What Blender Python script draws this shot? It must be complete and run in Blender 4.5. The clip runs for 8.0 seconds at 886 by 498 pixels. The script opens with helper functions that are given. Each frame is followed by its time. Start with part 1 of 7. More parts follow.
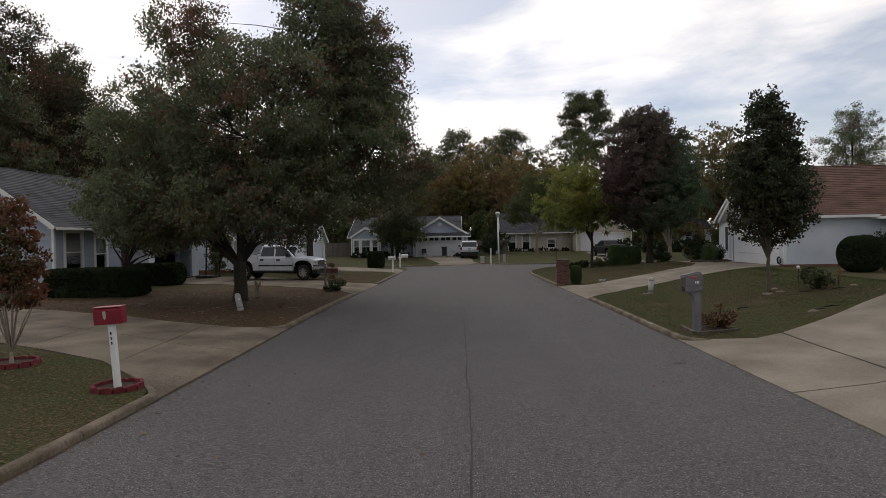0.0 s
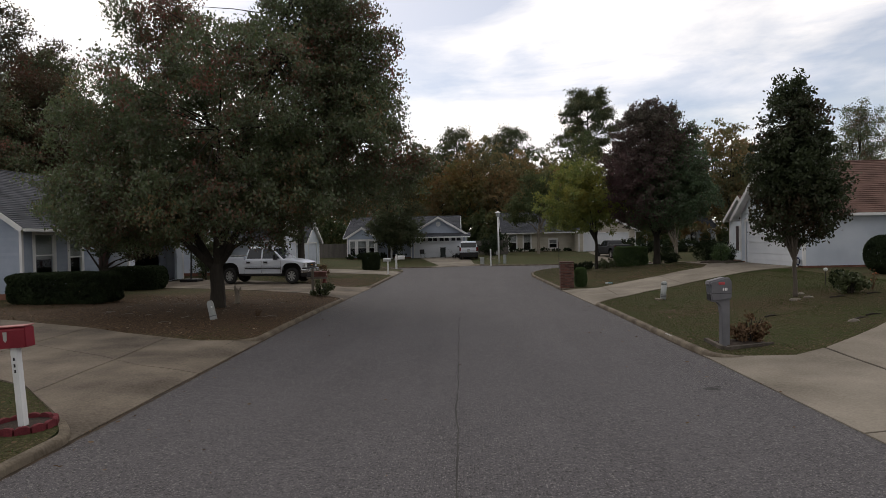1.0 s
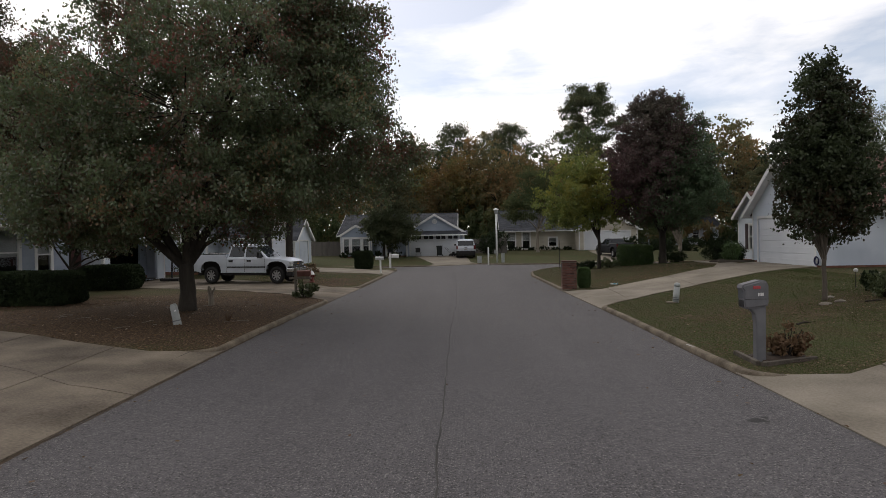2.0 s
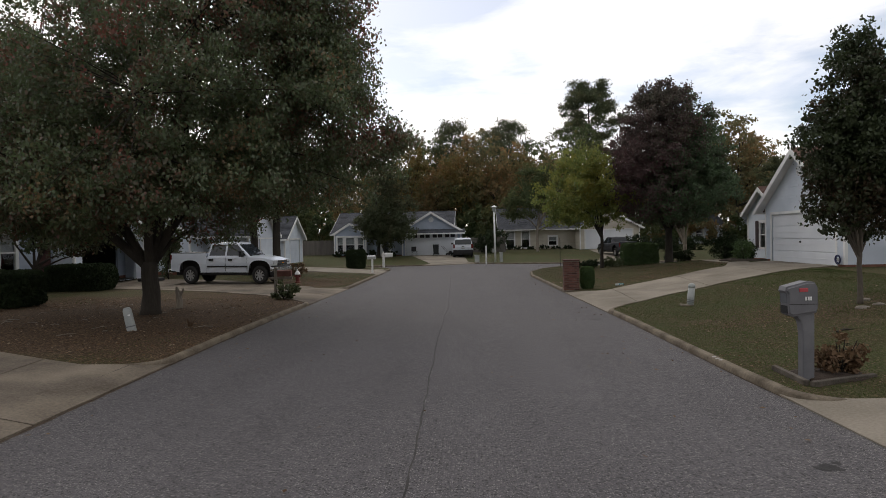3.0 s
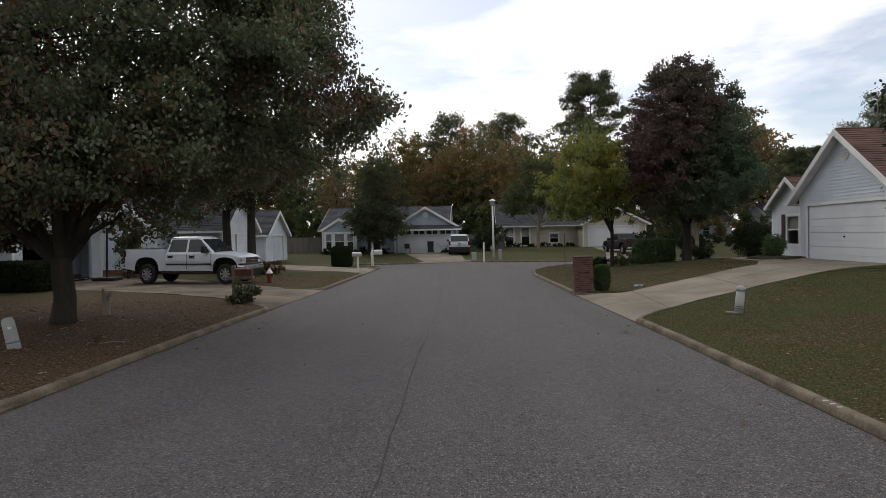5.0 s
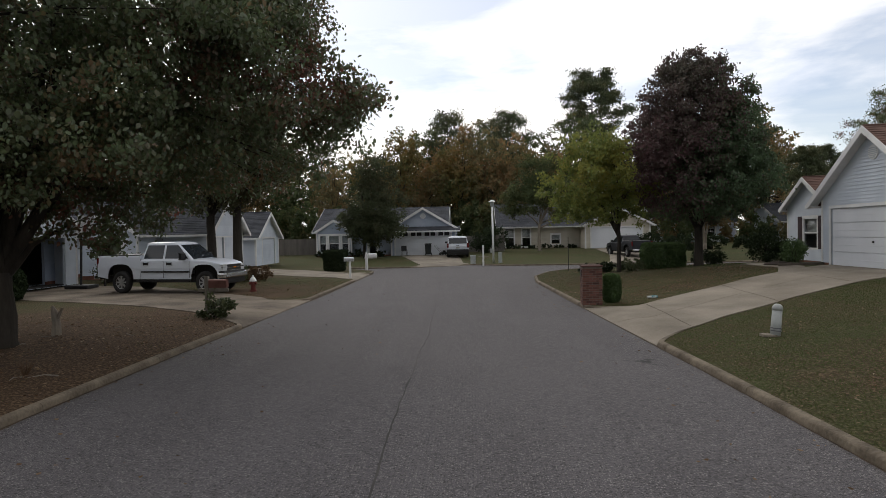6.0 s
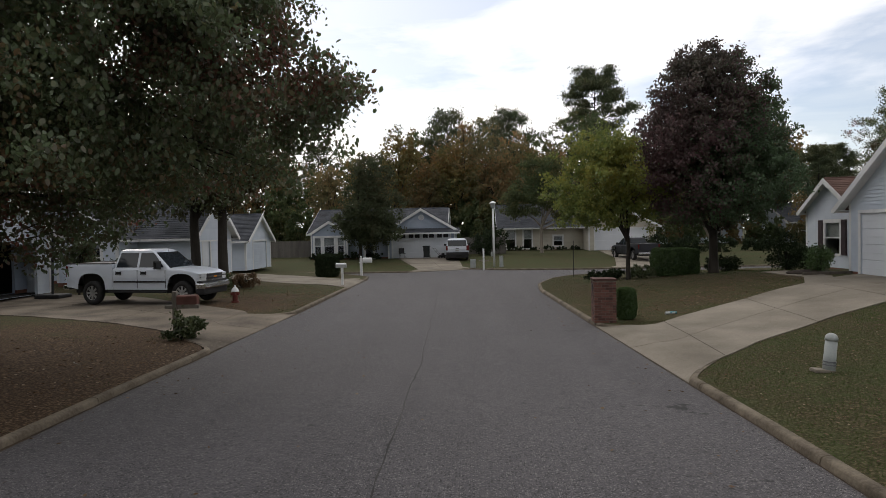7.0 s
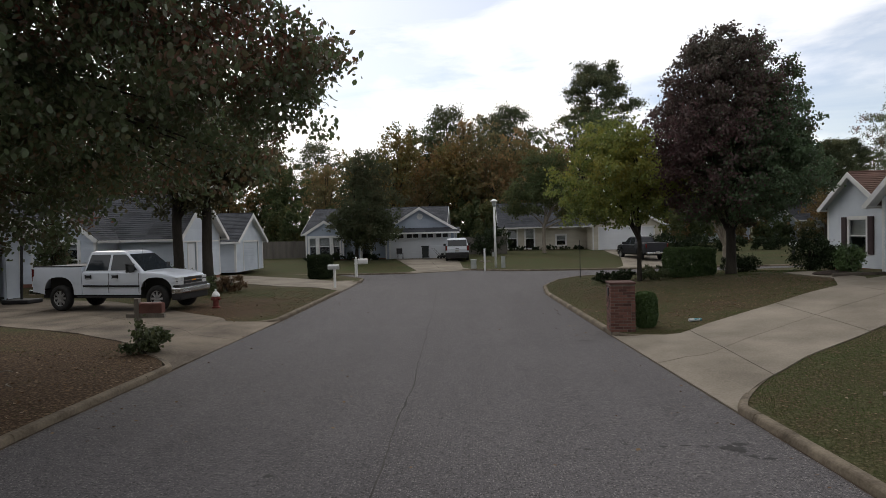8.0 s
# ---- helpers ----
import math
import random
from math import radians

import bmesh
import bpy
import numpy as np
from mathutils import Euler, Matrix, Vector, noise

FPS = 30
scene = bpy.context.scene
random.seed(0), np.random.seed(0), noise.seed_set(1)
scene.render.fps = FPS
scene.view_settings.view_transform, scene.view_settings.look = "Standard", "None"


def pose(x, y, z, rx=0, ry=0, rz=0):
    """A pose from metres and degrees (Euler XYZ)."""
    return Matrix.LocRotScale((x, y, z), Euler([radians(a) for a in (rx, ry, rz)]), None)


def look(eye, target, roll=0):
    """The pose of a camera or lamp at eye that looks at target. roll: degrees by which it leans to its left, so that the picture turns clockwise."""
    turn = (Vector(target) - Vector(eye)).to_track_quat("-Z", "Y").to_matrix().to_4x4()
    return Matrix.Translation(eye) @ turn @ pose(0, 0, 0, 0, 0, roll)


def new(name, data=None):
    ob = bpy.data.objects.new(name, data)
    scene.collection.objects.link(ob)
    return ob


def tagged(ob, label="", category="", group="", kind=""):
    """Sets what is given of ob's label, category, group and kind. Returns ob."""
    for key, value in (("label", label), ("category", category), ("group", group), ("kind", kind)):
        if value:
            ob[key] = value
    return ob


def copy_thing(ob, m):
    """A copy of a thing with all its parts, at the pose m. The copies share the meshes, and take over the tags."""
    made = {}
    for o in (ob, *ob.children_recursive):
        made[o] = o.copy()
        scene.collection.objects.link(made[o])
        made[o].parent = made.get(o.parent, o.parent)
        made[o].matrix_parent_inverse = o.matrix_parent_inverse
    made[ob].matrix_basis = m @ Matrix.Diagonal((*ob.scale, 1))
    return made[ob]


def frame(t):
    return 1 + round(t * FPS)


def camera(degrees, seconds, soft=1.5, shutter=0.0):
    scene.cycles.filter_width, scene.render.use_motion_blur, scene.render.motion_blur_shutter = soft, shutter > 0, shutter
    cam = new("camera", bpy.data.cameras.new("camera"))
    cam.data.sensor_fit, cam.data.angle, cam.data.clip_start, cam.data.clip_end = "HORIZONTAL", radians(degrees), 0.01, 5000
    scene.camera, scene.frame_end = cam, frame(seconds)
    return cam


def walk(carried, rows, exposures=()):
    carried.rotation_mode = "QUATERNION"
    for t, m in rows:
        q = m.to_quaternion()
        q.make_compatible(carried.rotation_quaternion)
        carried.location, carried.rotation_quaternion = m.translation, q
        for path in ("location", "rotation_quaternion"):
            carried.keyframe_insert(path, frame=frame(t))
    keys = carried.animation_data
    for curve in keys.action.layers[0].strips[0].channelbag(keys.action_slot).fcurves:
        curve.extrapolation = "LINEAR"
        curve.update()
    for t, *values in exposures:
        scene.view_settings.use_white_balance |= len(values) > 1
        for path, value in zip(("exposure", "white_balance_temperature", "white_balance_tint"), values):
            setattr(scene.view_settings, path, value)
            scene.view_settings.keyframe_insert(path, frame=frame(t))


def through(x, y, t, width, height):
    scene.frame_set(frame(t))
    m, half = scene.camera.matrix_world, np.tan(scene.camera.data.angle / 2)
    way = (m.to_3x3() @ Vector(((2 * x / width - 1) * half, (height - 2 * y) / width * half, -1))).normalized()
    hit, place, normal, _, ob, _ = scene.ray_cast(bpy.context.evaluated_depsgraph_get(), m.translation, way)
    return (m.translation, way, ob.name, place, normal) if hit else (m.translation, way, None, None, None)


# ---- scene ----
cam = camera(72.0, 8.0, soft=0.8)
PATH = [
    (0, (-0.084, -3.424, 2.357), (-0.187, -1.427, 2.322), -1.0),
    (0.5, (0.029, -2.505, 2.354), (-0.08, -0.508, 2.32), -1.2),
    (1, (0.057, -1.574, 2.371), (-0.049, 0.423, 2.337), -1.2),
    (1.5, (0.103, -0.638, 2.354), (0.0, 1.359, 2.317), -1.1),
    (3, (0.375, 2.131, 2.199), (0.274, 4.128, 2.159), -1.1),
    (3.5, (0.454, 3.036, 2.137), (0.353, 5.033, 2.096), -1.1),
    (4, (0.504, 3.882, 2.065), (0.404, 5.879, 2.02), -1.1),
    (4.5, (0.469, 4.765, 1.988), (0.373, 6.762, 1.943), -1.0),
    (6, (0.556, 7.417, 2.236), (0.461, 9.414, 2.188), -1.1),
    (6.5, (0.572, 8.358, 2.447), (0.479, 10.355, 2.396), -1.0),
    (7, (0.591, 9.241, 2.532), (0.495, 11.238, 2.479), -1.1),
    (7.5, (0.577, 10.116, 2.555), (0.479, 12.113, 2.498), -1.1),
    (8, (0.578, 11.015, 2.494), (0.481, 13.012, 2.441), -1.3),
]
walk(cam, [(t, look(eye, target, roll)) for t, eye, target, roll in PATH], [(0, -0.03, 6670, 13), (3, 0.23, 6570, 12), (8, 0.26, 6530, 11)])

# ---- world and light: a bright broken overcast at dusk, the sun low behind the woods ahead ----
world = bpy.data.worlds.new("sky")
scene.world = world
world.use_nodes = True
wn, wl = world.node_tree.nodes, world.node_tree.links
wn.clear()


def wnode(kind, **values):
    n = wn.new(kind)
    for k, v in values.items():
        n.inputs[k].default_value = v
    return n


sky = wn.new("ShaderNodeTexSky")
sky.sky_type = "NISHITA"
sky.sun_disc = False
sky.sun_elevation = radians(38)
sky.sun_rotation = radians(-25)
sky.air_density, sky.dust_density, sky.ozone_density = 1.0, 0.8, 2.2
co = wn.new("ShaderNodeTexCoord")
mp = wnode("ShaderNodeMapping", Scale=(1.0, 0.55, 2.6), Location=(0.35, 0.1, 0.0))
n1 = wnode("ShaderNodeTexNoise", Scale=2.1, Detail=9.0, Roughness=0.56, Distortion=0.25)
ramp = wn.new("ShaderNodeValToRGB")
ramp.color_ramp.elements[0].position, ramp.color_ramp.elements[1].position = 0.33, 0.52
ramp.color_ramp.elements[0].color, ramp.color_ramp.elements[1].color = (0.30, 0.30, 0.30, 1), (1, 1, 1, 1)
mp2 = wnode("ShaderNodeMapping", Scale=(1.0, 1.0, 5.0), Location=(0.2, 0.4, 0.1), Rotation=(0.0, 0.07, 0.0))
n2 = wnode("ShaderNodeTexNoise", Scale=3.4, Detail=8.0, Roughness=0.58, Distortion=0.5)
tone = wn.new("ShaderNodeValToRGB")
tone.color_ramp.elements[0].position, tone.color_ramp.elements[1].position = 0.36, 0.53
tone.color_ramp.elements[0].color, tone.color_ramp.elements[1].color = (0.74, 0.765, 0.82, 1), (1.0, 0.975, 0.94, 1)
bg_sky, bg_cloud = wnode("ShaderNodeBackground", Strength=0.09), wnode("ShaderNodeBackground", Strength=1.15)
mix = wn.new("ShaderNodeMixShader")
out = wn.new("ShaderNodeOutputWorld")
wl.new(co.outputs["Generated"], mp.inputs["Vector"])
wl.new(mp.outputs["Vector"], n1.inputs["Vector"])
wl.new(co.outputs["Generated"], mp2.inputs["Vector"])
wl.new(mp2.outputs["Vector"], n2.inputs["Vector"])
thin = n1.outputs["Fac"]
for away, near, far_off, depth in (((-0.125, 0.92, 0.36), 0.955, 1.0, 0.27), ((0.56, 0.82, 0.155), 0.985, 1.0, 0.15), ((0.14, 0.95, 0.27), 0.994, 1.0, 0.08)):
    # the cloud thins toward these parts of the sky
    dot = wn.new("ShaderNodeVectorMath")
    dot.operation = "DOT_PRODUCT"
    dot.inputs[1].default_value = Vector(away).normalized()
    wl.new(co.outputs["Generated"], dot.inputs[0])
    fade = wnode("ShaderNodeMapRange")
    for i, v in ((1, near), (2, far_off), (3, 0.0), (4, depth)):
        fade.inputs[i].default_value = v
    fade.interpolation_type = "SMOOTHSTEP"
    wl.new(dot.outputs["Value"], fade.inputs[0])
    less = wn.new("ShaderNodeMath")
    less.operation = "SUBTRACT"
    wl.new(thin, less.inputs[0])
    wl.new(fade.outputs[0], less.inputs[1])
    thin = less.outputs[0]
wl.new(thin, ramp.inputs["Fac"])
wl.new(n2.outputs["Fac"], tone.inputs["Fac"])
wl.new(sky.outputs["Color"], bg_sky.inputs["Color"])
# the cloud cover glows toward the hidden sun and dims on the far side of the sky
toward = wn.new("ShaderNodeVectorMath")
toward.operation = "DOT_PRODUCT"
toward.inputs[1].default_value = (-0.21, 0.86, 0.46)
wl.new(co.outputs["Generated"], toward.inputs[0])
glow = wnode("ShaderNodeMapRange")
for i, v in ((1, -0.6), (2, 1.0), (3, 0.62), (4, 1.28)):
    glow.inputs[i].default_value = v
wl.new(toward.outputs["Value"], glow.inputs[0])
wl.new(glow.outputs[0], bg_cloud.inputs["Strength"])
wl.new(tone.outputs["Color"], bg_cloud.inputs["Color"])
wl.new(ramp.outputs["Color"], mix.inputs["Fac"])
wl.new(bg_sky.outputs[0], mix.inputs[1])
wl.new(bg_cloud.outputs[0], mix.inputs[2])
wl.new(mix.outputs[0], out.inputs["Surface"])

sun = new("sun", bpy.data.lights.new("sun", "SUN"))
sun.data.energy, sun.data.angle, sun.data.color = 0.5, radians(36), (1.0, 0.93, 0.84)
sun.matrix_world = look((-42, 90, 77.6), (0, 0, 0))
scene.view_settings.exposure = 0.0


# ---- materials ----
def surface(name, low, high, scale=1.5, fine=40.0, rough=0.8, bump=0.3, metal=0.0, grain=0.35, piece=0.0, spec=0.3, stretch=(1, 1, 1), detail=4.0):
    """A node material: two colours mixed by a broad noise and a fine grain, with relief; piece varies it from island to island."""
    m = bpy.data.materials.new(name)
    m.use_nodes = True
    n, l = m.node_tree.nodes, m.node_tree.links
    b = n["Principled BSDF"]
    b.inputs["Roughness"].default_value, b.inputs["Metallic"].default_value = rough, metal
    b.inputs["Specular IOR Level"].default_value = spec
    geo = n.new("ShaderNodeNewGeometry")
    mapping = n.new("ShaderNodeMapping")
    mapping.inputs["Scale"].default_value = stretch
    l.new(geo.outputs["Position"], mapping.inputs["Vector"])
    broad, grains = n.new("ShaderNodeTexNoise"), n.new("ShaderNodeTexNoise")
    for tex, sc in ((broad, scale), (grains, fine)):
        tex.inputs["Scale"].default_value, tex.inputs["Detail"].default_value = sc, detail
        l.new(mapping.outputs["Vector"], tex.inputs["Vector"])
    blend = n.new("ShaderNodeMath")
    blend.operation = "MULTIPLY_ADD"
    blend.inputs[1].default_value = grain
    l.new(grains.outputs["Fac"], blend.inputs[0])
    shift = n.new("ShaderNodeMath")
    shift.operation = "MULTIPLY_ADD"
    shift.inputs[1].default_value, shift.inputs[2].default_value = 1.9, -0.45 - grain / 2
    l.new(broad.outputs["Fac"], shift.inputs[0])
    l.new(shift.outputs[0], blend.inputs[2])
    fac = blend.outputs[0]
    if piece:
        vary = n.new("ShaderNodeMath")
        vary.operation = "MULTIPLY_ADD"
        vary.inputs[1].default_value = piece
        l.new(geo.outputs["Random Per Island"], vary.inputs[0])
        l.new(fac, vary.inputs[2])
        low_shift = n.new("ShaderNodeMath")
        low_shift.operation = "SUBTRACT"
        low_shift.inputs[1].default_value = piece / 2
        l.new(vary.outputs[0], low_shift.inputs[0])
        fac = low_shift.outputs[0]
    colour = n.new("ShaderNodeMix")
    colour.data_type = "RGBA"
    colour.inputs["A"].default_value, colour.inputs["B"].default_value = (*low, 1), (*high, 1)
    l.new(fac, colour.inputs["Factor"])
    l.new(colour.outputs["Result"], b.inputs["Base Color"])
    if bump:
        relief = n.new("ShaderNodeBump")
        relief.inputs["Strength"].default_value, relief.inputs["Distance"].default_value = bump, 0.02
        l.new(grains.outputs["Fac"], relief.inputs["Height"])
        l.new(relief.outputs["Normal"], b.inputs["Normal"])
    return m


def foliage(name, colours, scale=0.5, through=0.3, rough=0.5, gloss=0.4):
    """Leaves: a patchwork of colours by a broad noise and from leaf to leaf, partly lit through."""
    m = bpy.data.materials.new(name)
    m.use_nodes = True
    n, l = m.node_tree.nodes, m.node_tree.links
    b, o = n["Principled BSDF"], n["Material Output"]
    b.inputs["Roughness"].default_value, b.inputs["Specular IOR Level"].default_value = rough, gloss
    geo, tex = n.new("ShaderNodeNewGeometry"), n.new("ShaderNodeTexNoise")
    tex.inputs["Scale"].default_value, tex.inputs["Detail"].default_value = scale, 3.0
    l.new(geo.outputs["Position"], tex.inputs["Vector"])
    a, c = n.new("ShaderNodeMath"), n.new("ShaderNodeMath")
    a.operation, c.operation = "MULTIPLY_ADD", "MULTIPLY_ADD"
    a.inputs[1].default_value, a.inputs[2].default_value = 2.0, -0.75
    c.inputs[1].default_value = 0.5
    l.new(tex.outputs["Fac"], a.inputs[0])
    l.new(geo.outputs["Random Per Island"], c.inputs[0])
    l.new(a.outputs[0], c.inputs[2])
    r = n.new("ShaderNodeValToRGB")
    el = r.color_ramp.elements
    while len(el) < len(colours):
        el.new(0.5)
    for i, col in enumerate(colours):
        el[i].position, el[i].color = i / (len(colours) - 1), (*col, 1)
    l.new(c.outputs[0], r.inputs["Fac"])
    l.new(r.outputs["Color"], b.inputs["Base Color"])
    t, mx = n.new("ShaderNodeBsdfTranslucent"), n.new("ShaderNodeMixShader")
    l.new(r.outputs["Color"], t.inputs["Color"])
    mx.inputs["Fac"].default_value = through
    l.new(b.outputs[0], mx.inputs[1])
    l.new(t.outputs[0], mx.inputs[2])
    l.new(mx.outputs[0], o.inputs["Surface"])
    return m


def glass(name, tint=(0.02, 0.025, 0.03), rough=0.04):
    m = bpy.data.materials.new(name)
    m.use_nodes = True
    b = m.node_tree.nodes["Principled BSDF"]
    b.inputs["Base Color"].default_value = (*tint, 1)
    b.inputs["Roughness"].default_value, b.inputs["IOR"].default_value = rough, 1.5
    b.inputs["Specular IOR Level"].default_value = 0.5
    return m


def clear_glass(name):
    m = bpy.data.materials.new(name)
    m.use_nodes = True
    b = m.node_tree.nodes["Principled BSDF"]
    b.inputs["Base Color"].default_value = (0.75, 0.8, 0.82, 1)
    b.inputs["Roughness"].default_value, b.inputs["IOR"].default_value = 0.02, 1.45
    b.inputs["Transmission Weight"].default_value = 1.0
    return m


CONCRETE = surface("concrete", (0.115, 0.098, 0.075), (0.268, 0.236, 0.190), 0.7, 28, 0.9, 0.35, grain=0.8, detail=8.0)
# brown stains, plus tree shade over the left drives put into the colour
STAINED_SHADED_CONCRETE = surface("brown stained concrete", (0.045, 0.035, 0.026), (0.225, 0.187, 0.142), 0.7, 26, 0.9, 0.35, grain=0.8, detail=8.0)
KERB = surface("kerb concrete", (0.050, 0.039, 0.027), (0.215, 0.178, 0.132), 1.9, 24, 0.92, 0.6, grain=0.8, detail=8.0)
JOINT = surface("dark joint soil", (0.02, 0.017, 0.014), (0.06, 0.05, 0.04), 5, 60, 0.95, 0.3)
BARK = surface("grey brown bark", (0.012, 0.010, 0.008), (0.055, 0.047, 0.038), 3, 22, 0.95, 1.0, stretch=(1, 1, 0.22), grain=0.7)
MID_BARK = surface("smooth grey bark", (0.055, 0.046, 0.037), (0.15, 0.128, 0.104), 4, 26, 0.9, 0.6, stretch=(1, 1, 0.3), grain=0.6)
PALE_BARK = surface("pale smooth bark", (0.13, 0.11, 0.09), (0.30, 0.26, 0.21), 4, 26, 0.9, 0.6, stretch=(1, 1, 0.3), grain=0.6)
WHITE = surface("white painted trim", (0.62, 0.63, 0.63), (0.80, 0.80, 0.79), 1.6, 50, 0.55, 0.08, grain=0.3)
WHITE_SIDING = surface("white vinyl siding", (0.47, 0.52, 0.59), (0.63, 0.68, 0.74), 0.9, 25, 0.5, 0.06, piece=0.25, grain=0.3)
BLUE_SIDING = surface("pale blue grey vinyl siding", (0.26, 0.31, 0.39), (0.38, 0.43, 0.51), 0.9, 25, 0.5, 0.06, piece=0.25, grain=0.3)
GREY_SIDING = surface("light grey vinyl siding", (0.40, 0.43, 0.46), (0.54, 0.57, 0.60), 0.9, 25, 0.5, 0.06, piece=0.25, grain=0.3)
BEIGE_SIDING = surface("beige vinyl siding", (0.40, 0.37, 0.30), (0.56, 0.52, 0.44), 0.9, 25, 0.55, 0.06, piece=0.25, grain=0.3)
ROOF_BROWN = surface("red brown shingles", (0.080, 0.047, 0.038), (0.165, 0.098, 0.078), 1.2, 30, 0.95, 0.5, piece=0.5, grain=0.6)
ROOF_GREY = surface("slate grey shingles", (0.036, 0.039, 0.046), (0.088, 0.094, 0.107), 1.0, 30, 0.95, 0.5, piece=0.5, grain=0.6)
GLASS_DARK = glass("dark window glass")
DARK = surface("dark interior", (0.012, 0.012, 0.012), (0.03, 0.028, 0.026), 1.0, 20, 0.9, 0.1)
BLACK = surface("black plastic", (0.012, 0.012, 0.013), (0.03, 0.03, 0.032), 3, 60, 0.5, 0.1)
RUBBER = surface("tyre rubber", (0.010, 0.010, 0.010), (0.028, 0.027, 0.026), 6, 80, 0.85, 0.3)
CHROME = surface("chrome", (0.55, 0.56, 0.57), (0.72, 0.73, 0.74), 4, 60, 0.2, 0.02, metal=1.0)


# ---- building helpers ----
def link(name, bm, material, parent=None, smooth=False):
    me = bpy.data.meshes.new(name)
    bm.normal_update()
    bm.to_mesh(me)
    bm.free()
    me.materials.append(material)
    if smooth:
        for p in me.polygons:
            p.use_smooth = True
    ob = new(name, me)
    ob.parent = parent
    return ob


def part(name, bm, material, parent, label="", smooth=False):
    """A bmesh as one mesh object under a thing or under a part."""
    ob = link(name, bm, material, parent, smooth)
    return tagged(ob, label) if label else ob


def thing(name, m, label, category, group="", kind=""):
    ob = new(name)
    ob.matrix_basis = m
    ob.empty_display_size = 0.1
    return tagged(ob, label, category, group, kind)


def box(bm, x0, x1, y0, y1, z0, z1, bevel=0.0):
    made = bmesh.ops.create_cube(bm, size=1.0)["verts"]
    for v in made:
        v.co = Vector((x0 + (v.co.x + 0.5) * (x1 - x0), y0 + (v.co.y + 0.5) * (y1 - y0), z0 + (v.co.z + 0.5) * (z1 - z0)))
    if bevel:
        edges = {e for v in made for e in v.link_edges}
        bmesh.ops.bevel(bm, geom=list(edges), offset=bevel, segments=2, affect="EDGES", profile=0.6)
    return bm


def boxed(*a, bevel=0.0):
    return box(bmesh.new(), *a, bevel=bevel)


def tube(bm, pts, radii, sides=8, cap=True):
    """A tapered tube along a line of points."""
    pts = [Vector(p) for p in pts]
    rings = []
    for i, p in enumerate(pts):
        d = (pts[min(i + 1, len(pts) - 1)] - pts[max(i - 1, 0)]).normalized()
        a = d.cross(Vector((0.31, 0.95, 0.05))).normalized()
        b = d.cross(a)
        rings.append([bm.verts.new(p + radii[i] * (math.cos(k * math.tau / sides) * a + math.sin(k * math.tau / sides) * b)) for k in range(sides)])
    for r, s in zip(rings, rings[1:]):
        for k in range(sides):
            bm.faces.new((r[k], r[(k + 1) % sides], s[(k + 1) % sides], s[k]))
    if cap:
        bm.faces.new(rings[0][::-1])
        bm.faces.new(rings[-1])
    return bm


def prism(bm, outline, depth, axis="y", start=0.0):
    """A flat outline, pulled out along an axis. The outline's pairs are (x, z) for y, (y, z) for x, (x, y) for z."""
    def at(a, b, d):
        return {"y": (a, d, b), "x": (d, a, b), "z": (a, b, d)}[axis]
    near = [bm.verts.new(at(a, b, start)) for a, b in outline]
    far = [bm.verts.new(at(a, b, start + depth)) for a, b in outline]
    faces = [bm.faces.new(near), bm.faces.new(far[::-1])]
    for i in range(len(near)):
        j = (i + 1) % len(near)
        faces.append(bm.faces.new((near[j], near[i], far[i], far[j])))
    bmesh.ops.recalc_face_normals(bm, faces=faces)
    return bm


def smooth01(a, b, v):
    t = min(1.0, max(0.0, (v - a) / (b - a)))
    return t * t * (3 - 2 * t)


def along(pairs, v):
    """Piecewise linear value."""
    if v <= pairs[0][0]:
        return pairs[0][1]
    for (a, p), (b, q) in zip(pairs, pairs[1:]):
        if v <= b:
            return p + (q - p) * (v - a) / (b - a)
    return pairs[-1][1]


# ---- the lie of the land: the street runs along y at z = 0, turning right at its far end ----
LEFT_EDGE = ((-80, -4.84), (3, -4.87), (8, -4.98), (12, -5.12), (15, -5.21), (19, -5.24), (22, -5.20), (25, -5.30), (29, -5.15), (43, -5.3), (44.5, -5.5), (48.6, -8.5))
RIGHT_EDGE = ((-80, 4.74), (5, 4.70), (8, 4.60), (10, 4.47), (11.5, 4.38), (14, 4.30), (17, 4.22), (19, 4.12), (20, 4.07), (24, 3.88), (27, 3.73), (35, 3.42), (38, 3.65), (41, 4.6), (43, 5.9), (44.2, 8.0), (44.7, 12.0), (45.0, 40.0))
FAR_EDGE = ((-60, 48.6), (-3.4, 48.6), (0.4, 51.0), (1.2, 50.6), (3, 49.4), (8, 48.9), (40, 50.0))
# driveway mouths: start, end, and how long the kerb's return runs at each end
LEFT_MOUTHS = ((6.85, 12.25, 1.35, 0.7), (23.6, 27.9, 1.3, 0.8), (38.4, 41.6, 1.1, 1.1))
RIGHT_MOUTHS = ((2.0, 9.75, 1.1, 0.7), (20.85, 24.8, 1.55, 0.6))
FAR_MOUTHS = ((-2.6, -0.5, 1.1, 1.1),)


def notch(mouths, v):
    """How far a kerb swings back beside a driveway's mouth: a slant where it leaves the street, a tight bend at the far end."""
    for a, b, lead, tail in mouths:
        if a <= v <= b:
            return 1.1
        if a - lead < v < a:
            return 1.1 * (1 - (a - v) / lead) ** 1.2
        if b < v < b + tail:
            return 1.1 * (1 - math.sqrt(max(0.0, 1 - (1 - (v - b) / tail) ** 2)))
    return 0.0


def left_x(y):
    return along(LEFT_EDGE, y) - 0.09 - notch(LEFT_MOUTHS, y)


def right_x(y):
    return along(RIGHT_EDGE, y) + 0.09 + notch(RIGHT_MOUTHS, y)


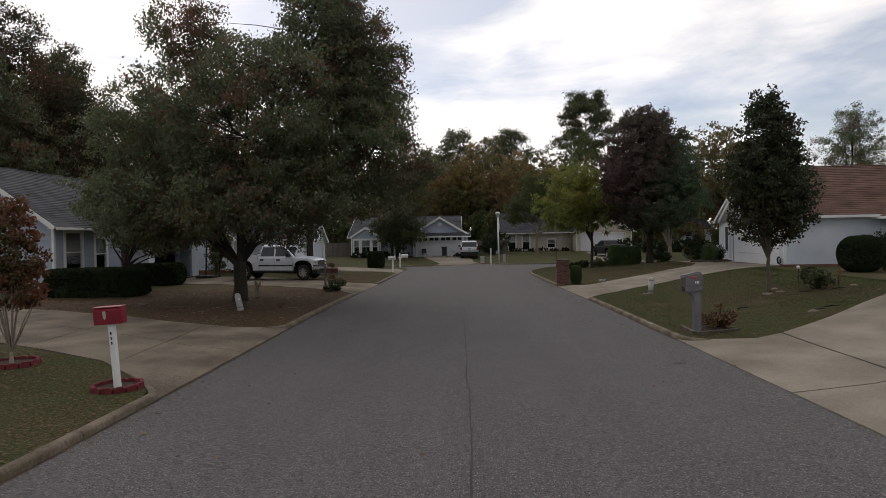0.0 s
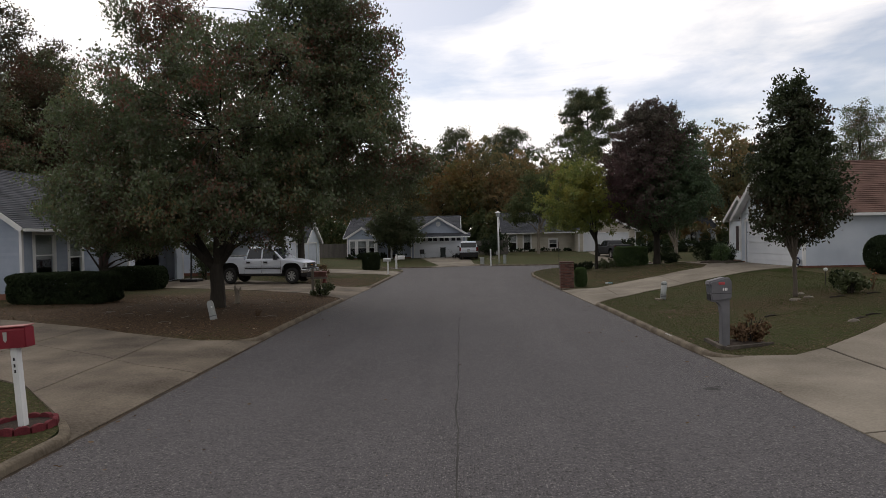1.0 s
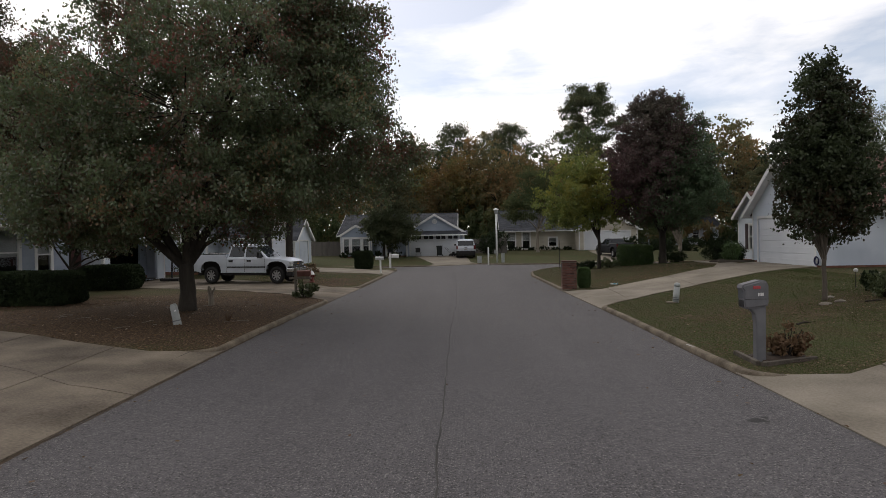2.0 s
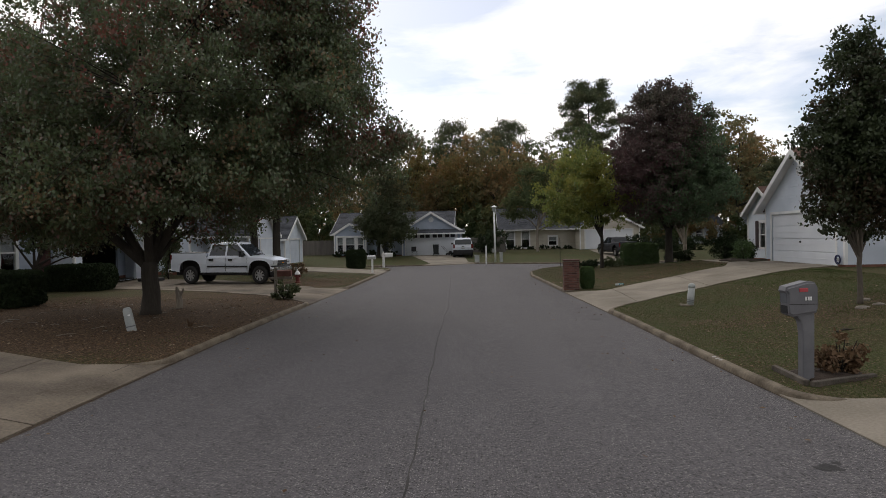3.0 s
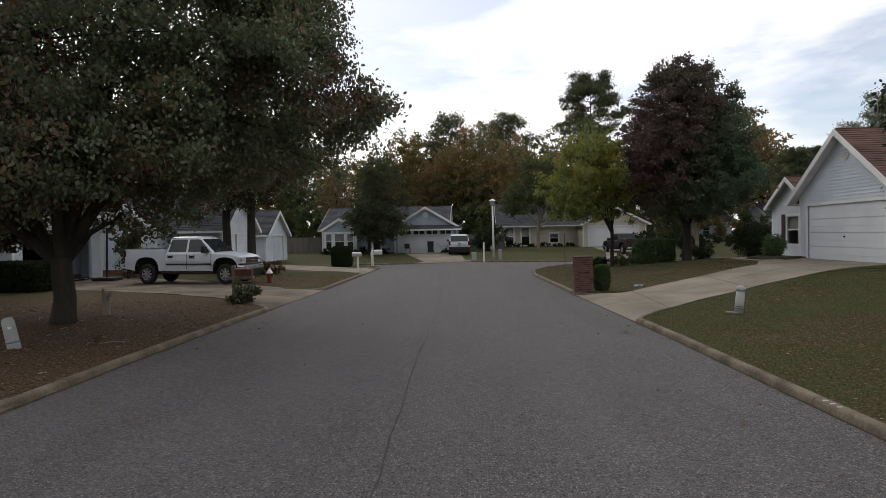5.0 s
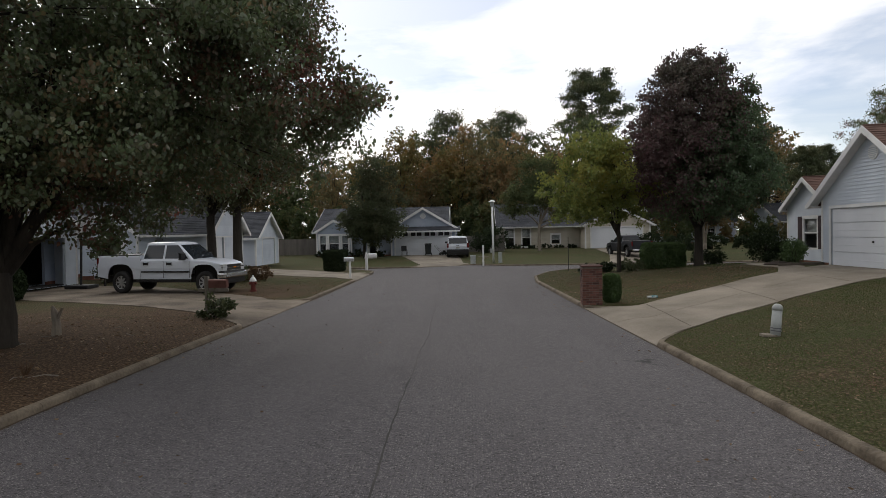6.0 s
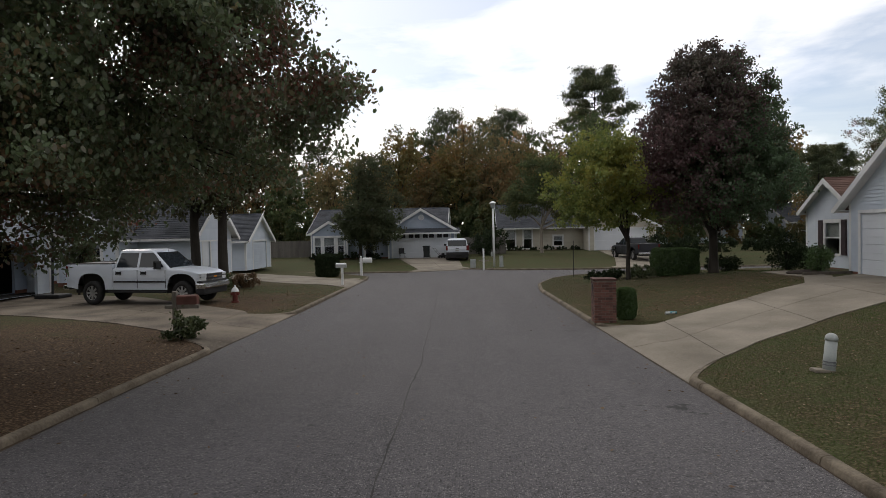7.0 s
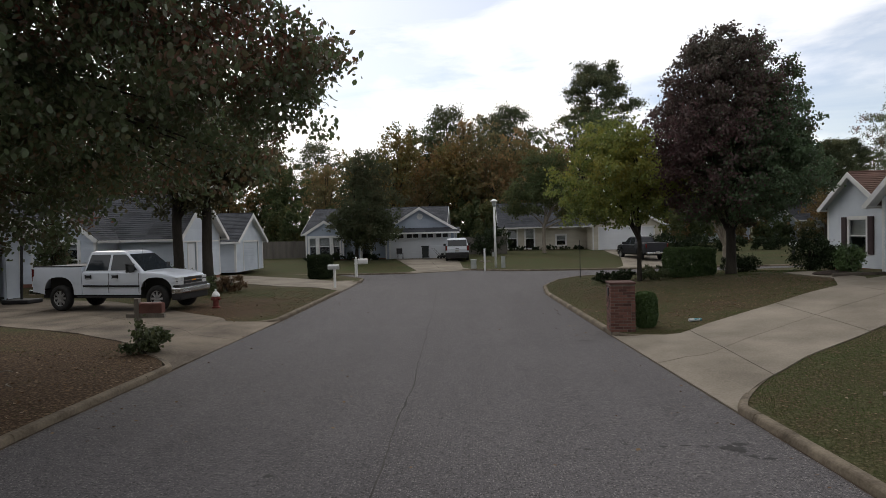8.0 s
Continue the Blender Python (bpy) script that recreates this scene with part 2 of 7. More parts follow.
def far_y(x):
    return along(FAR_EDGE, x) + 0.09 + notch(FAR_MOUTHS, x)


def land(x, y):
    """The height of the lawns."""
    if y > along(FAR_EDGE, x) - 0.01:
        d = y - along(FAR_EDGE, x)
        z = 0.08 + 0.35 * smooth01(0, 12, d) + 0.2 * smooth01(12, 26, d)
    elif x < 0:
        d = along(LEFT_EDGE, y) - x
        z = 0.08 + 0.14 * smooth01(0, 9, d) * (1 - 0.6 * smooth01(20, 25, y) * (1 - smooth01(36, 40, y)))
    else:
        d = x - along(RIGHT_EDGE, y)
        z = 0.08 + (0.67 * smooth01(0.3, 10.5, d)) * (1 - 0.75 * smooth01(33, 44, y)) * smooth01(-6, 16, y + 0.9 * d)
    return z + 0.018 * noise.noise((x * 0.5, y * 0.5, 0)) * smooth01(0.0, 1.5, d)


def steps(a, b, fine):
    """Steps from a to b, fine where asked for."""
    out, v = [], a
    while v < b - 1e-6:
        out.append(v)
        v += fine(v)
    return out + [b]


OUT = [0, 0.16, 0.35, 0.6, 0.9, 1.3, 1.8, 2.4, 3.1, 4, 5, 6, 7.2, 8.5, 10, 12, 14, 17, 20, 25, 32, 42, 60, 100, 180, 400, 900]


def near_mouth(mouths, v):
    return any(a - lead - 0.1 < v < a + 0.1 or b - 0.1 < v < b + tail + 0.1 for a, b, lead, tail in mouths)


def sheet(bm, rows, place, dry):
    """A sheet of rows running out from the kerb."""
    grid = []
    for r in rows:
        line = []
        for d in OUT:
            x, y = place(r, d)
            v = bm.verts.new((x, y, land(x, y)))
            v[dry] = patch(x, y)
            line.append(v)
        grid.append(line)
    for a, b in zip(grid, grid[1:]):
        for k in range(len(OUT) - 1):
            bm.faces.new((a[k], a[k + 1], b[k + 1], b[k]))


def patch(x, y):
    """How bare the lawn is: litter and bare soil under the trees, turf in the open."""
    v = 0.02 - 0.12 * smooth01(46, 50, y)
    v += 0.85 * max(0, 1 - math.hypot((x + 9.5) / 9.5, (y - 19.0) / 8.0)) ** 0.5
    v += 0.55 * max(0, 1 - math.hypot((x + 8) / 3.5, (y - 31) / 4.5)) ** 0.5
    v += 0.28 * max(0, 1 - math.hypot((x - 9.2) / 4.5, (y - 16.4) / 2.6)) ** 0.5
    v += 0.20 * max(0, 1 - math.hypot((x - 8.5) / 7.5, (y - 32) / 7.0)) ** 0.5
    return v


def lawn_material():
    m = bpy.data.materials.new("lawn")
    m.use_nodes = True
    n, l = m.node_tree.nodes, m.node_tree.links
    b = n["Principled BSDF"]
    b.inputs["Roughness"].default_value, b.inputs["Specular IOR Level"].default_value = 0.95, 0.1
    geo, dry = n.new("ShaderNodeNewGeometry"), n.new("ShaderNodeAttribute")
    dry.attribute_name = "dry"
    tex = []
    for sc in (0.45, 3.2, 22.0):
        t = n.new("ShaderNodeTexNoise")
        t.inputs["Scale"].default_value, t.inputs["Detail"].default_value, t.inputs["Roughness"].default_value = sc, 5.0, 0.6
        l.new(geo.outputs["Position"], t.inputs["Vector"])
        tex.append(t)
    def ramped(src, stops):
        r = n.new("ShaderNodeValToRGB")
        el = r.color_ramp.elements
        while len(el) < len(stops):
            el.new(0.5)
        for i, (p, c) in enumerate(stops):
            el[i].position, el[i].color = p, (*c, 1)
        l.new(src, r.inputs["Fac"])
        return r.outputs["Color"]
    turf = ramped(tex[2].outputs["Fac"], ((0.3, (0.027, 0.038, 0.012)), (0.5, (0.042, 0.057, 0.019)), (0.72, (0.062, 0.073, 0.029))))
    soil = ramped(tex[2].outputs["Fac"], ((0.3, (0.020, 0.013, 0.008)), (0.5, (0.060, 0.039, 0.023)), (0.72, (0.180, 0.125, 0.080))))
    s1 = n.new("ShaderNodeMath"); s1.operation = "MULTIPLY_ADD"; s1.inputs[1].default_value, s1.inputs[2].default_value = 1.3, -0.75
    l.new(tex[0].outputs["Fac"], s1.inputs[0])
    s2 = n.new("ShaderNodeMath"); s2.operation = "MULTIPLY_ADD"; s2.inputs[1].default_value = 1.1
    l.new(tex[1].outputs["Fac"], s2.inputs[0]); l.new(s1.outputs[0], s2.inputs[2])
    s3 = n.new("ShaderNodeMath"); s3.operation = "MULTIPLY_ADD"; s3.inputs[1].default_value = 1.15; s3.use_clamp = True
    l.new(dry.outputs["Fac"], s3.inputs[0]); l.new(s2.outputs[0], s3.inputs[2])
    mx = n.new("ShaderNodeMix"); mx.data_type = "RGBA"
    l.new(s3.outputs[0], mx.inputs["Factor"]); l.new(turf, mx.inputs["A"]); l.new(soil, mx.inputs["B"])
    l.new(mx.outputs["Result"], b.inputs["Base Color"])
    relief = n.new("ShaderNodeBump"); relief.inputs["Strength"].default_value, relief.inputs["Distance"].default_value = 0.5, 0.03
    l.new(tex[2].outputs["Fac"], relief.inputs["Height"]); l.new(relief.outputs["Normal"], b.inputs["Normal"])
    return m


LAWN = lawn_material()
bm = bmesh.new()
dry_layer = bm.verts.layers.float.new("dry")
sheet(bm, steps(-80, 48.6, lambda v: 0.13 if near_mouth(LEFT_MOUTHS, v) else (0.6 if v > -8 else 6)), lambda r, d: (left_x(r) - d, r), dry_layer)
sheet(bm, steps(-80, 45.0, lambda v: 0.13 if near_mouth(RIGHT_MOUTHS, v) else (0.4 if v > -8 else 6)), lambda r, d: (right_x(r) + d, r), dry_layer)
sheet(bm, [-900, -300, -100] + steps(-60, 60, lambda v: 0.13 if near_mouth(FAR_MOUTHS, v) else 0.8) + [100, 300, 900], lambda r, d: (r, far_y(r) + d), dry_layer)
bmesh.ops.recalc_face_normals(bm, faces=bm.faces)
ground = tagged(link("ground", bm, LAWN, smooth=True), "patchy autumn lawns with bare soil and leaf litter", "lawn", kind="structure")


def asphalt_material():
    """Grey binder with pale and dark stones of two sizes showing through, faintly streaked along the street."""
    m = bpy.data.materials.new("worn asphalt")
    m.use_nodes = True
    n, l = m.node_tree.nodes, m.node_tree.links
    b = n["Principled BSDF"]
    b.inputs["Roughness"].default_value, b.inputs["Specular IOR Level"].default_value = 0.85, 0.25
    geo = n.new("ShaderNodeNewGeometry")
    at = geo.outputs["Position"]
    mapping = n.new("ShaderNodeMapping")
    mapping.inputs["Scale"].default_value = (1, 0.10, 1)
    l.new(at, mapping.inputs["Vector"])

    def noisy(scale, src, detail=3.0):
        t = n.new("ShaderNodeTexNoise")
        t.inputs["Scale"].default_value, t.inputs["Detail"].default_value = scale, detail
        l.new(src, t.inputs["Vector"])
        return t.outputs["Fac"]

    def maths(op, a, second, third=0.0, clamp=False):
        k = n.new("ShaderNodeMath")
        k.operation, k.use_clamp = op, clamp
        for i, v in enumerate((a, second, third)):
            if isinstance(v, (int, float)):
                k.inputs[i].default_value = v
            else:
                l.new(v, k.inputs[i])
        return k.outputs[0]

    def ramped(src, stops):
        r = n.new("ShaderNodeValToRGB")
        el = r.color_ramp.elements
        while len(el) < len(stops):
            el.new(0.5)
        for i, (p, c) in enumerate(stops):
            el[i].position, el[i].color = p, (*c, 1)
        l.new(src, r.inputs["Fac"])
        return r.outputs["Color"]

    fine = noisy(130.0, at)
    tone = maths("MULTIPLY_ADD", noisy(1.2, mapping.outputs["Vector"]), 0.22, maths("MULTIPLY_ADD", noisy(0.5, at), 0.16, maths("MULTIPLY_ADD", noisy(32.0, at), 0.60, maths("MULTIPLY_ADD", fine, 0.85, -0.275))))
    colour = ramped(tone, ((0.36, (0.042, 0.039, 0.041)), (0.64, (0.076, 0.071, 0.075)), (0.92, (0.138, 0.130, 0.135))))
    for scale, pale, dark, share in ((27.0, (0.148, 0.139, 0.138), (0.026, 0.024, 0.025), 0.70), (46.0, (0.25, 0.236, 0.228), (0.018, 0.017, 0.017), 0.80), (85.0, (0.20, 0.186, 0.172), (0.030, 0.028, 0.027), 0.80)):
        vor = n.new("ShaderNodeTexVoronoi")
        vor.voronoi_dimensions = "2D"
        vor.inputs["Scale"].default_value = scale
        l.new(at, vor.inputs["Vector"])
        split = n.new("ShaderNodeSeparateColor")
        l.new(vor.outputs["Color"], split.inputs["Color"])
        reach = maths("MULTIPLY_ADD", split.outputs["Green"], 0.26, 0.20)
        inside = maths("MULTIPLY", maths("SUBTRACT", reach, vor.outputs["Distance"]), 7.0, 0.0, True)
        for chosen, c in ((maths("GREATER_THAN", split.outputs["Red"], share), pale), (maths("LESS_THAN", split.outputs["Red"], 1.02 - share), dark)):
            mix = n.new("ShaderNodeMix")
            mix.data_type = "RGBA"
            l.new(maths("MULTIPLY", maths("MULTIPLY", inside, chosen), 0.82), mix.inputs["Factor"])
            l.new(colour, mix.inputs["A"])
            mix.inputs["B"].default_value = (*c, 1)
            colour = mix.outputs["Result"]
    l.new(colour, b.inputs["Base Color"])
    relief = n.new("ShaderNodeBump")
    relief.inputs["Strength"].default_value, relief.inputs["Distance"].default_value = 0.5, 0.006
    l.new(fine, relief.inputs["Height"])
    l.new(relief.outputs["Normal"], b.inputs["Normal"])
    return m


ASPHALT = asphalt_material()
bm = bmesh.new()


def road_z(x, y):
    """The street's slight crown."""
    return 0.012 * math.cos(max(-1, min(1, (x + 0.4) / 5.5)) * 1.57) * (1 if y < 40 else 0.3) - 0.012


rows = [[bm.verts.new((x, y, road_z(x, y))) for x in (-900, -20, -10, -7, -6, -5, -4, -3, -2, -1, 0, 1, 2, 3, 4, 5, 6, 8, 12, 20, 60, 900)]
        for y in steps(-80, 53, lambda v: 2.0)]
for a, b in zip(rows, rows[1:]):
    for k in range(len(a) - 1):
        bm.faces.new((a[k], a[k + 1], b[k + 1], b[k]))
road = tagged(link("road", bm, ASPHALT, smooth=True), "worn grey asphalt street with a central seam", "road", kind="structure")


# ---- kerbs: short cast lengths with joints between them ----
def kerb_line(edge, a, b, sign, axis):
    """Points of a kerb's back edge from a to b."""
    out = []
    n = max(2, round((b - a) / 0.12))
    for i in range(n + 1):
        v = a + (b - a) * i / n
        out.append(Vector((edge(v), v, 0)) if axis == "y" else Vector((v, edge(v), 0)))
    return out


def kerb_piece(pts, inward, tops):
    bm = bmesh.new()
    profile = ((-0.02, -0.10), (-0.02, 1.0), (0.03, 1.0), (0.062, 0.96), (0.082, 0.86), (0.096, 0.68), (0.104, 0.40), (0.11, 0.05), (0.11, -0.10))
    rings = []
    for i, p in enumerate(pts):
        d = pts[min(i + 1, len(pts) - 1)] - pts[max(i - 1, 0)]
        side = Vector((d.y, -d.x, 0)).normalized() * inward
        rings.append([bm.verts.new((p.x + side.x * o, p.y + side.y * o, h * tops[i] if h > 0 else -0.1)) for o, h in profile])
    for r, s in zip(rings, rings[1:]):
        for k in range(len(profile) - 1):
            bm.faces.new((r[k], r[k + 1], s[k + 1], s[k]))
    bm.faces.new(rings[0])
    bm.faces.new(rings[-1][::-1])
    bmesh.ops.recalc_face_normals(bm, faces=bm.faces)
    return bm


def lay_kerb(name, edge, mouths, a, b, inward, axis):
    owner = tagged(new(name), "weathered concrete kerb with dark joints", "kerb", kind="structure")
    starts = [a] + [m[1] + 0.12 for m in mouths]
    ends = [m[0] - 0.12 for m in mouths] + [b]
    for s, e in zip(starts, ends):
        pts = kerb_line(edge, s, e, 1, axis)
        tops = [land(p.x, p.y) + 0.012 for p in pts]
        run, length, first = 0.0, 3.05, 0
        for i in range(1, len(pts)):
            run += (pts[i] - pts[i - 1]).length
            if run > length or i == len(pts) - 1:
                if i - first >= 1:
                    seg = [p.copy() for p in pts[first:i + 1]]
                    if i < len(pts) - 1:
                        seg[-1] = seg[-1].lerp(seg[-2], 0.12)
                    part("kerb_length", kerb_piece(seg, inward, tops[first:i + 1]), KERB, owner, smooth=False)
                first, run = i, 0.0
    return owner


lay_kerb("kerb_left", left_x, LEFT_MOUTHS, -40, 48.4, 1, "y")
lay_kerb("kerb_right", right_x, RIGHT_MOUTHS, -40, 44.9, -1, "y")
lay_kerb("kerb_far", far_y, FAR_MOUTHS, -40, 60, 1, "x")


# ---- driveways: poured panels with open joints ----
def slab_z(x, y, edge_gap):
    return 0.006 + (land(x, y) + 0.018) * smooth01(-0.15, 0.6, edge_gap)


DRIVES = []


def driveway(near, far, joints, cross, gap_of, label, material=CONCRETE):
    """near, far: the two long edges from the street inward; joints: shares of the length; cross: shares of the width."""
    owner = tagged(new("driveway"), label, "driveway", kind="structure")
    DRIVES.append([*near, *far[::-1]])

    def at(edge, s):
        lens = [0]
        for p, q in zip(edge, edge[1:]):
            lens.append(lens[-1] + math.dist(p, q))
        s *= lens[-1]
        for i in range(len(edge) - 1):
            if s <= lens[i + 1] + 1e-9:
                k = (s - lens[i]) / (lens[i + 1] - lens[i])
                return Vector(edge[i]).lerp(Vector(edge[i + 1]), k)
        return Vector(edge[-1])

    def surf(s, c, dz=0.0):
        p = at(near, s).lerp(at(far, s), c)
        return Vector((p.x, p.y, slab_z(p.x, p.y, gap_of(p.x, p.y)) + dz))

    def patchwork(s0, s1, c0, c1, dz, deep):
        bm = bmesh.new()
        ns, nc = max(3, round((s1 - s0) * 30)), max(3, round((c1 - c0) * 14))
        g = [[bm.verts.new(surf(s0 + (s1 - s0) * i / ns, c0 + (c1 - c0) * k / nc, dz)) for k in range(nc + 1)] for i in range(ns + 1)]
        for i in range(ns):
            for k in range(nc):
                bm.faces.new((g[i][k], g[i][k + 1], g[i + 1][k + 1], g[i + 1][k]))
        rim = [g[0][k] for k in range(nc + 1)] + [g[i][nc] for i in range(1, ns + 1)] + [g[ns][k] for k in range(nc - 1, -1, -1)] + [g[i][0] for i in range(ns - 1, 0, -1)]
        low = [bm.verts.new(v.co - Vector((0, 0, deep))) for v in rim]
        for i in range(len(rim)):
            j = (i + 1) % len(rim)
            bm.faces.new((rim[i], low[i], low[j], rim[j]))
        bmesh.ops.recalc_face_normals(bm, faces=bm.faces)
        return bm

    part("bed", patchwork(0.012, 0.995, 0.004, 0.996, -0.014, 0.1), JOINT, owner, "dark soil in the joints")
    js = [0.0, *joints, 1.0]
    cs = [0.0, *cross, 1.0]
    for a, b in zip(js, js[1:]):
        for c, d in zip(cs, cs[1:]):
            w = 0.0011
            part("panel", patchwork(a + (w if a else 0), b - w, c + (0.0022 if c else 0), d - (0.0022 if d < 1 else 0), 0.0, 0.12), material, owner)
    return owner


def gap_left(x, y):
    return along(LEFT_EDGE, y) - x


def gap_right(x, y):
    return x - along(RIGHT_EDGE, y)


def gap_far(x, y):
    return y - along(FAR_EDGE, x)


def lip(edge, mouths, k, far, inward):
    """The slab's edge along a kerb's return, from the street inward."""
    a, b, lead, tail = mouths[k]
    out = []
    for i in range(9):
        f = i / 8
        v = b + tail * (1 - f) if far else a - lead * (1 - f)
        out.append((edge(v) + inward * (0.115 * (1 - f) - 0.03 * f), v))
    return tuple(out)


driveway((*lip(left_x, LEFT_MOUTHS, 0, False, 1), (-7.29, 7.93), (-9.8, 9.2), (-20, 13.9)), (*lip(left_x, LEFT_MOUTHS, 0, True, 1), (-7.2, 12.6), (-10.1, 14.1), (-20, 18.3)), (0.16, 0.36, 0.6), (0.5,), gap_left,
         "wide concrete driveway with brown stained panels", STAINED_SHADED_CONCRETE)
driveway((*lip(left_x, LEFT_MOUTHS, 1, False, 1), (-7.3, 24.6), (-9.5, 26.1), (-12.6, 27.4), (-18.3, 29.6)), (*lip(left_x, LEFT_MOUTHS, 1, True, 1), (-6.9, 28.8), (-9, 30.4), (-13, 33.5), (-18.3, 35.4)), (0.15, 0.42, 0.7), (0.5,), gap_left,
         "brown stained concrete driveway where the pickup is parked", STAINED_SHADED_CONCRETE)
driveway(((-5.25, 37.2), (-6.5, 38.6), (-9, 39.6), (-14, 43.0)), ((-5.35, 42.9), (-6.5, 42.6), (-9, 44.2), (-14, 47.5)), (0.25, 0.6), (), gap_left, "short pale concrete driveway beside the mailboxes")
driveway(((4.66, 1.0), (5.9, 2.0), (9, 2.6), (30, 3.4)), (*lip(right_x, RIGHT_MOUTHS, 0, True, -1), (6.4, 10.12), (8.3, 11.6), (11, 13.9), (30, 29.4)), (0.08, 0.26, 0.55), (0.5,), gap_right, "wide pale concrete driveway with dark joints")
driveway((*lip(right_x, RIGHT_MOUTHS, 1, False, -1), (6.38, 21.97), (7.63, 22.9), (8.93, 23.85), (11.9, 25.6), (14.55, 26.6)), (*lip(right_x, RIGHT_MOUTHS, 1, True, -1), (6.15, 25.88), (9.3, 28.3), (14.55, 31.9)), (0.16, 0.47, 0.75), (0.5,), gap_right,
         "pale concrete driveway rising to the white garage")
driveway(((-3.6, 48.6), (-3.0, 50.0), (-4.6, 56), (-5.9, 61.2)), ((0.5, 51.0), (-0.1, 52.2), (-0.4, 57), (-1.1, 61.2)), (0.2, 0.55), (0.5,), gap_far, "concrete driveway in front of the pale blue house")
driveway(((9.5, 49.3), (10.2, 50.5), (11.6, 57), (12.8, 69)), ((14.5, 49.4), (14.6, 50.5), (15.8, 57), (17.6, 69)), (0.2, 0.55), (), gap_far, "concrete driveway of the beige house")
driveway(((10.9, 28.6), (11.6, 30.0), (12.4, 31.6), (12.2, 34.5)), ((11.8, 29.2), (12.5, 30.0), (13.3, 31.4), (13.2, 34.5)), (0.35, 0.7), (), lambda x, y: 9.0, "short concrete garden path")


# ---- trees ----
def leaf_mesh(name, centres, normals_up, size, rng, material, long=1.5, ovate=False):
    """Many small folded leaves about the given centres: ovate ones with six corners, others with four."""
    n = len(centres)
    az, tilt = rng.uniform(0, math.tau, n), rng.normal(0, 1.0, n)
    d = np.stack([np.cos(az) * np.cos(tilt), np.sin(az) * np.cos(tilt), np.sin(tilt) - normals_up], 1)
    d /= np.linalg.norm(d, axis=1)[:, None]
    r = rng.normal(size=(n, 3))
    side = np.cross(d, r)
    side /= np.linalg.norm(side, axis=1)[:, None] + 1e-9
    up = np.cross(side, d)
    s = size * rng.uniform(0.65, 1.35, n)[:, None]
    # corners: how far along the leaf, how far across
    shape = ((-0.5, 0.0), (-0.2, 0.42), (0.16, 0.40), (0.5, 0.0), (0.16, -0.40), (-0.2, -0.42)) if ovate else ((-0.5, 0.0), (0.0, 0.5), (0.5, 0.0), (0.0, -0.5))
    c = len(shape)
    v = np.empty((n, c, 3))
    for k, (p, q) in enumerate(shape):
        v[:, k] = centres + d * s * p * long + side * s * q + up * s * 0.26 * abs(q)
    me = bpy.data.meshes.new(name)
    me.vertices.add(n * c)
    me.vertices.foreach_set("co", v.reshape(-1))
    me.loops.add(n * c)
    me.loops.foreach_set("vertex_index", np.arange(n * c, dtype=np.int32))
    me.polygons.add(n)
    me.polygons.foreach_set("loop_start", np.arange(0, n * c, c, dtype=np.int32))
    me.update(calc_edges=True)
    me.materials.append(material)
    return me


def crown_centres(rng, blobs, clumps, ragged=0.25, hollow=2.4):
    """Centres of leaf clumps in a crown of several overlapping rounded masses."""
    vol = np.array([b[3] * b[4] * b[5] for b in blobs]) ** 0.8
    pick = rng.choice(len(blobs), clumps, p=vol / vol.sum())
    d = rng.normal(size=(clumps, 3))
    d /= np.linalg.norm(d, axis=1)[:, None]
    r = rng.uniform(0.03, 1, clumps) ** (1 / hollow)
    bump = np.array([noise.noise((q[0] * 2.3 + k, q[1] * 2.3, q[2] * 2.3)) for q, k in zip(d, pick * 7.7)])
    r *= 1 + ragged * bump * 1.6
    b = np.array(blobs)[pick]
    return b[:, :3] + d * r[:, None] * b[:, 3:]


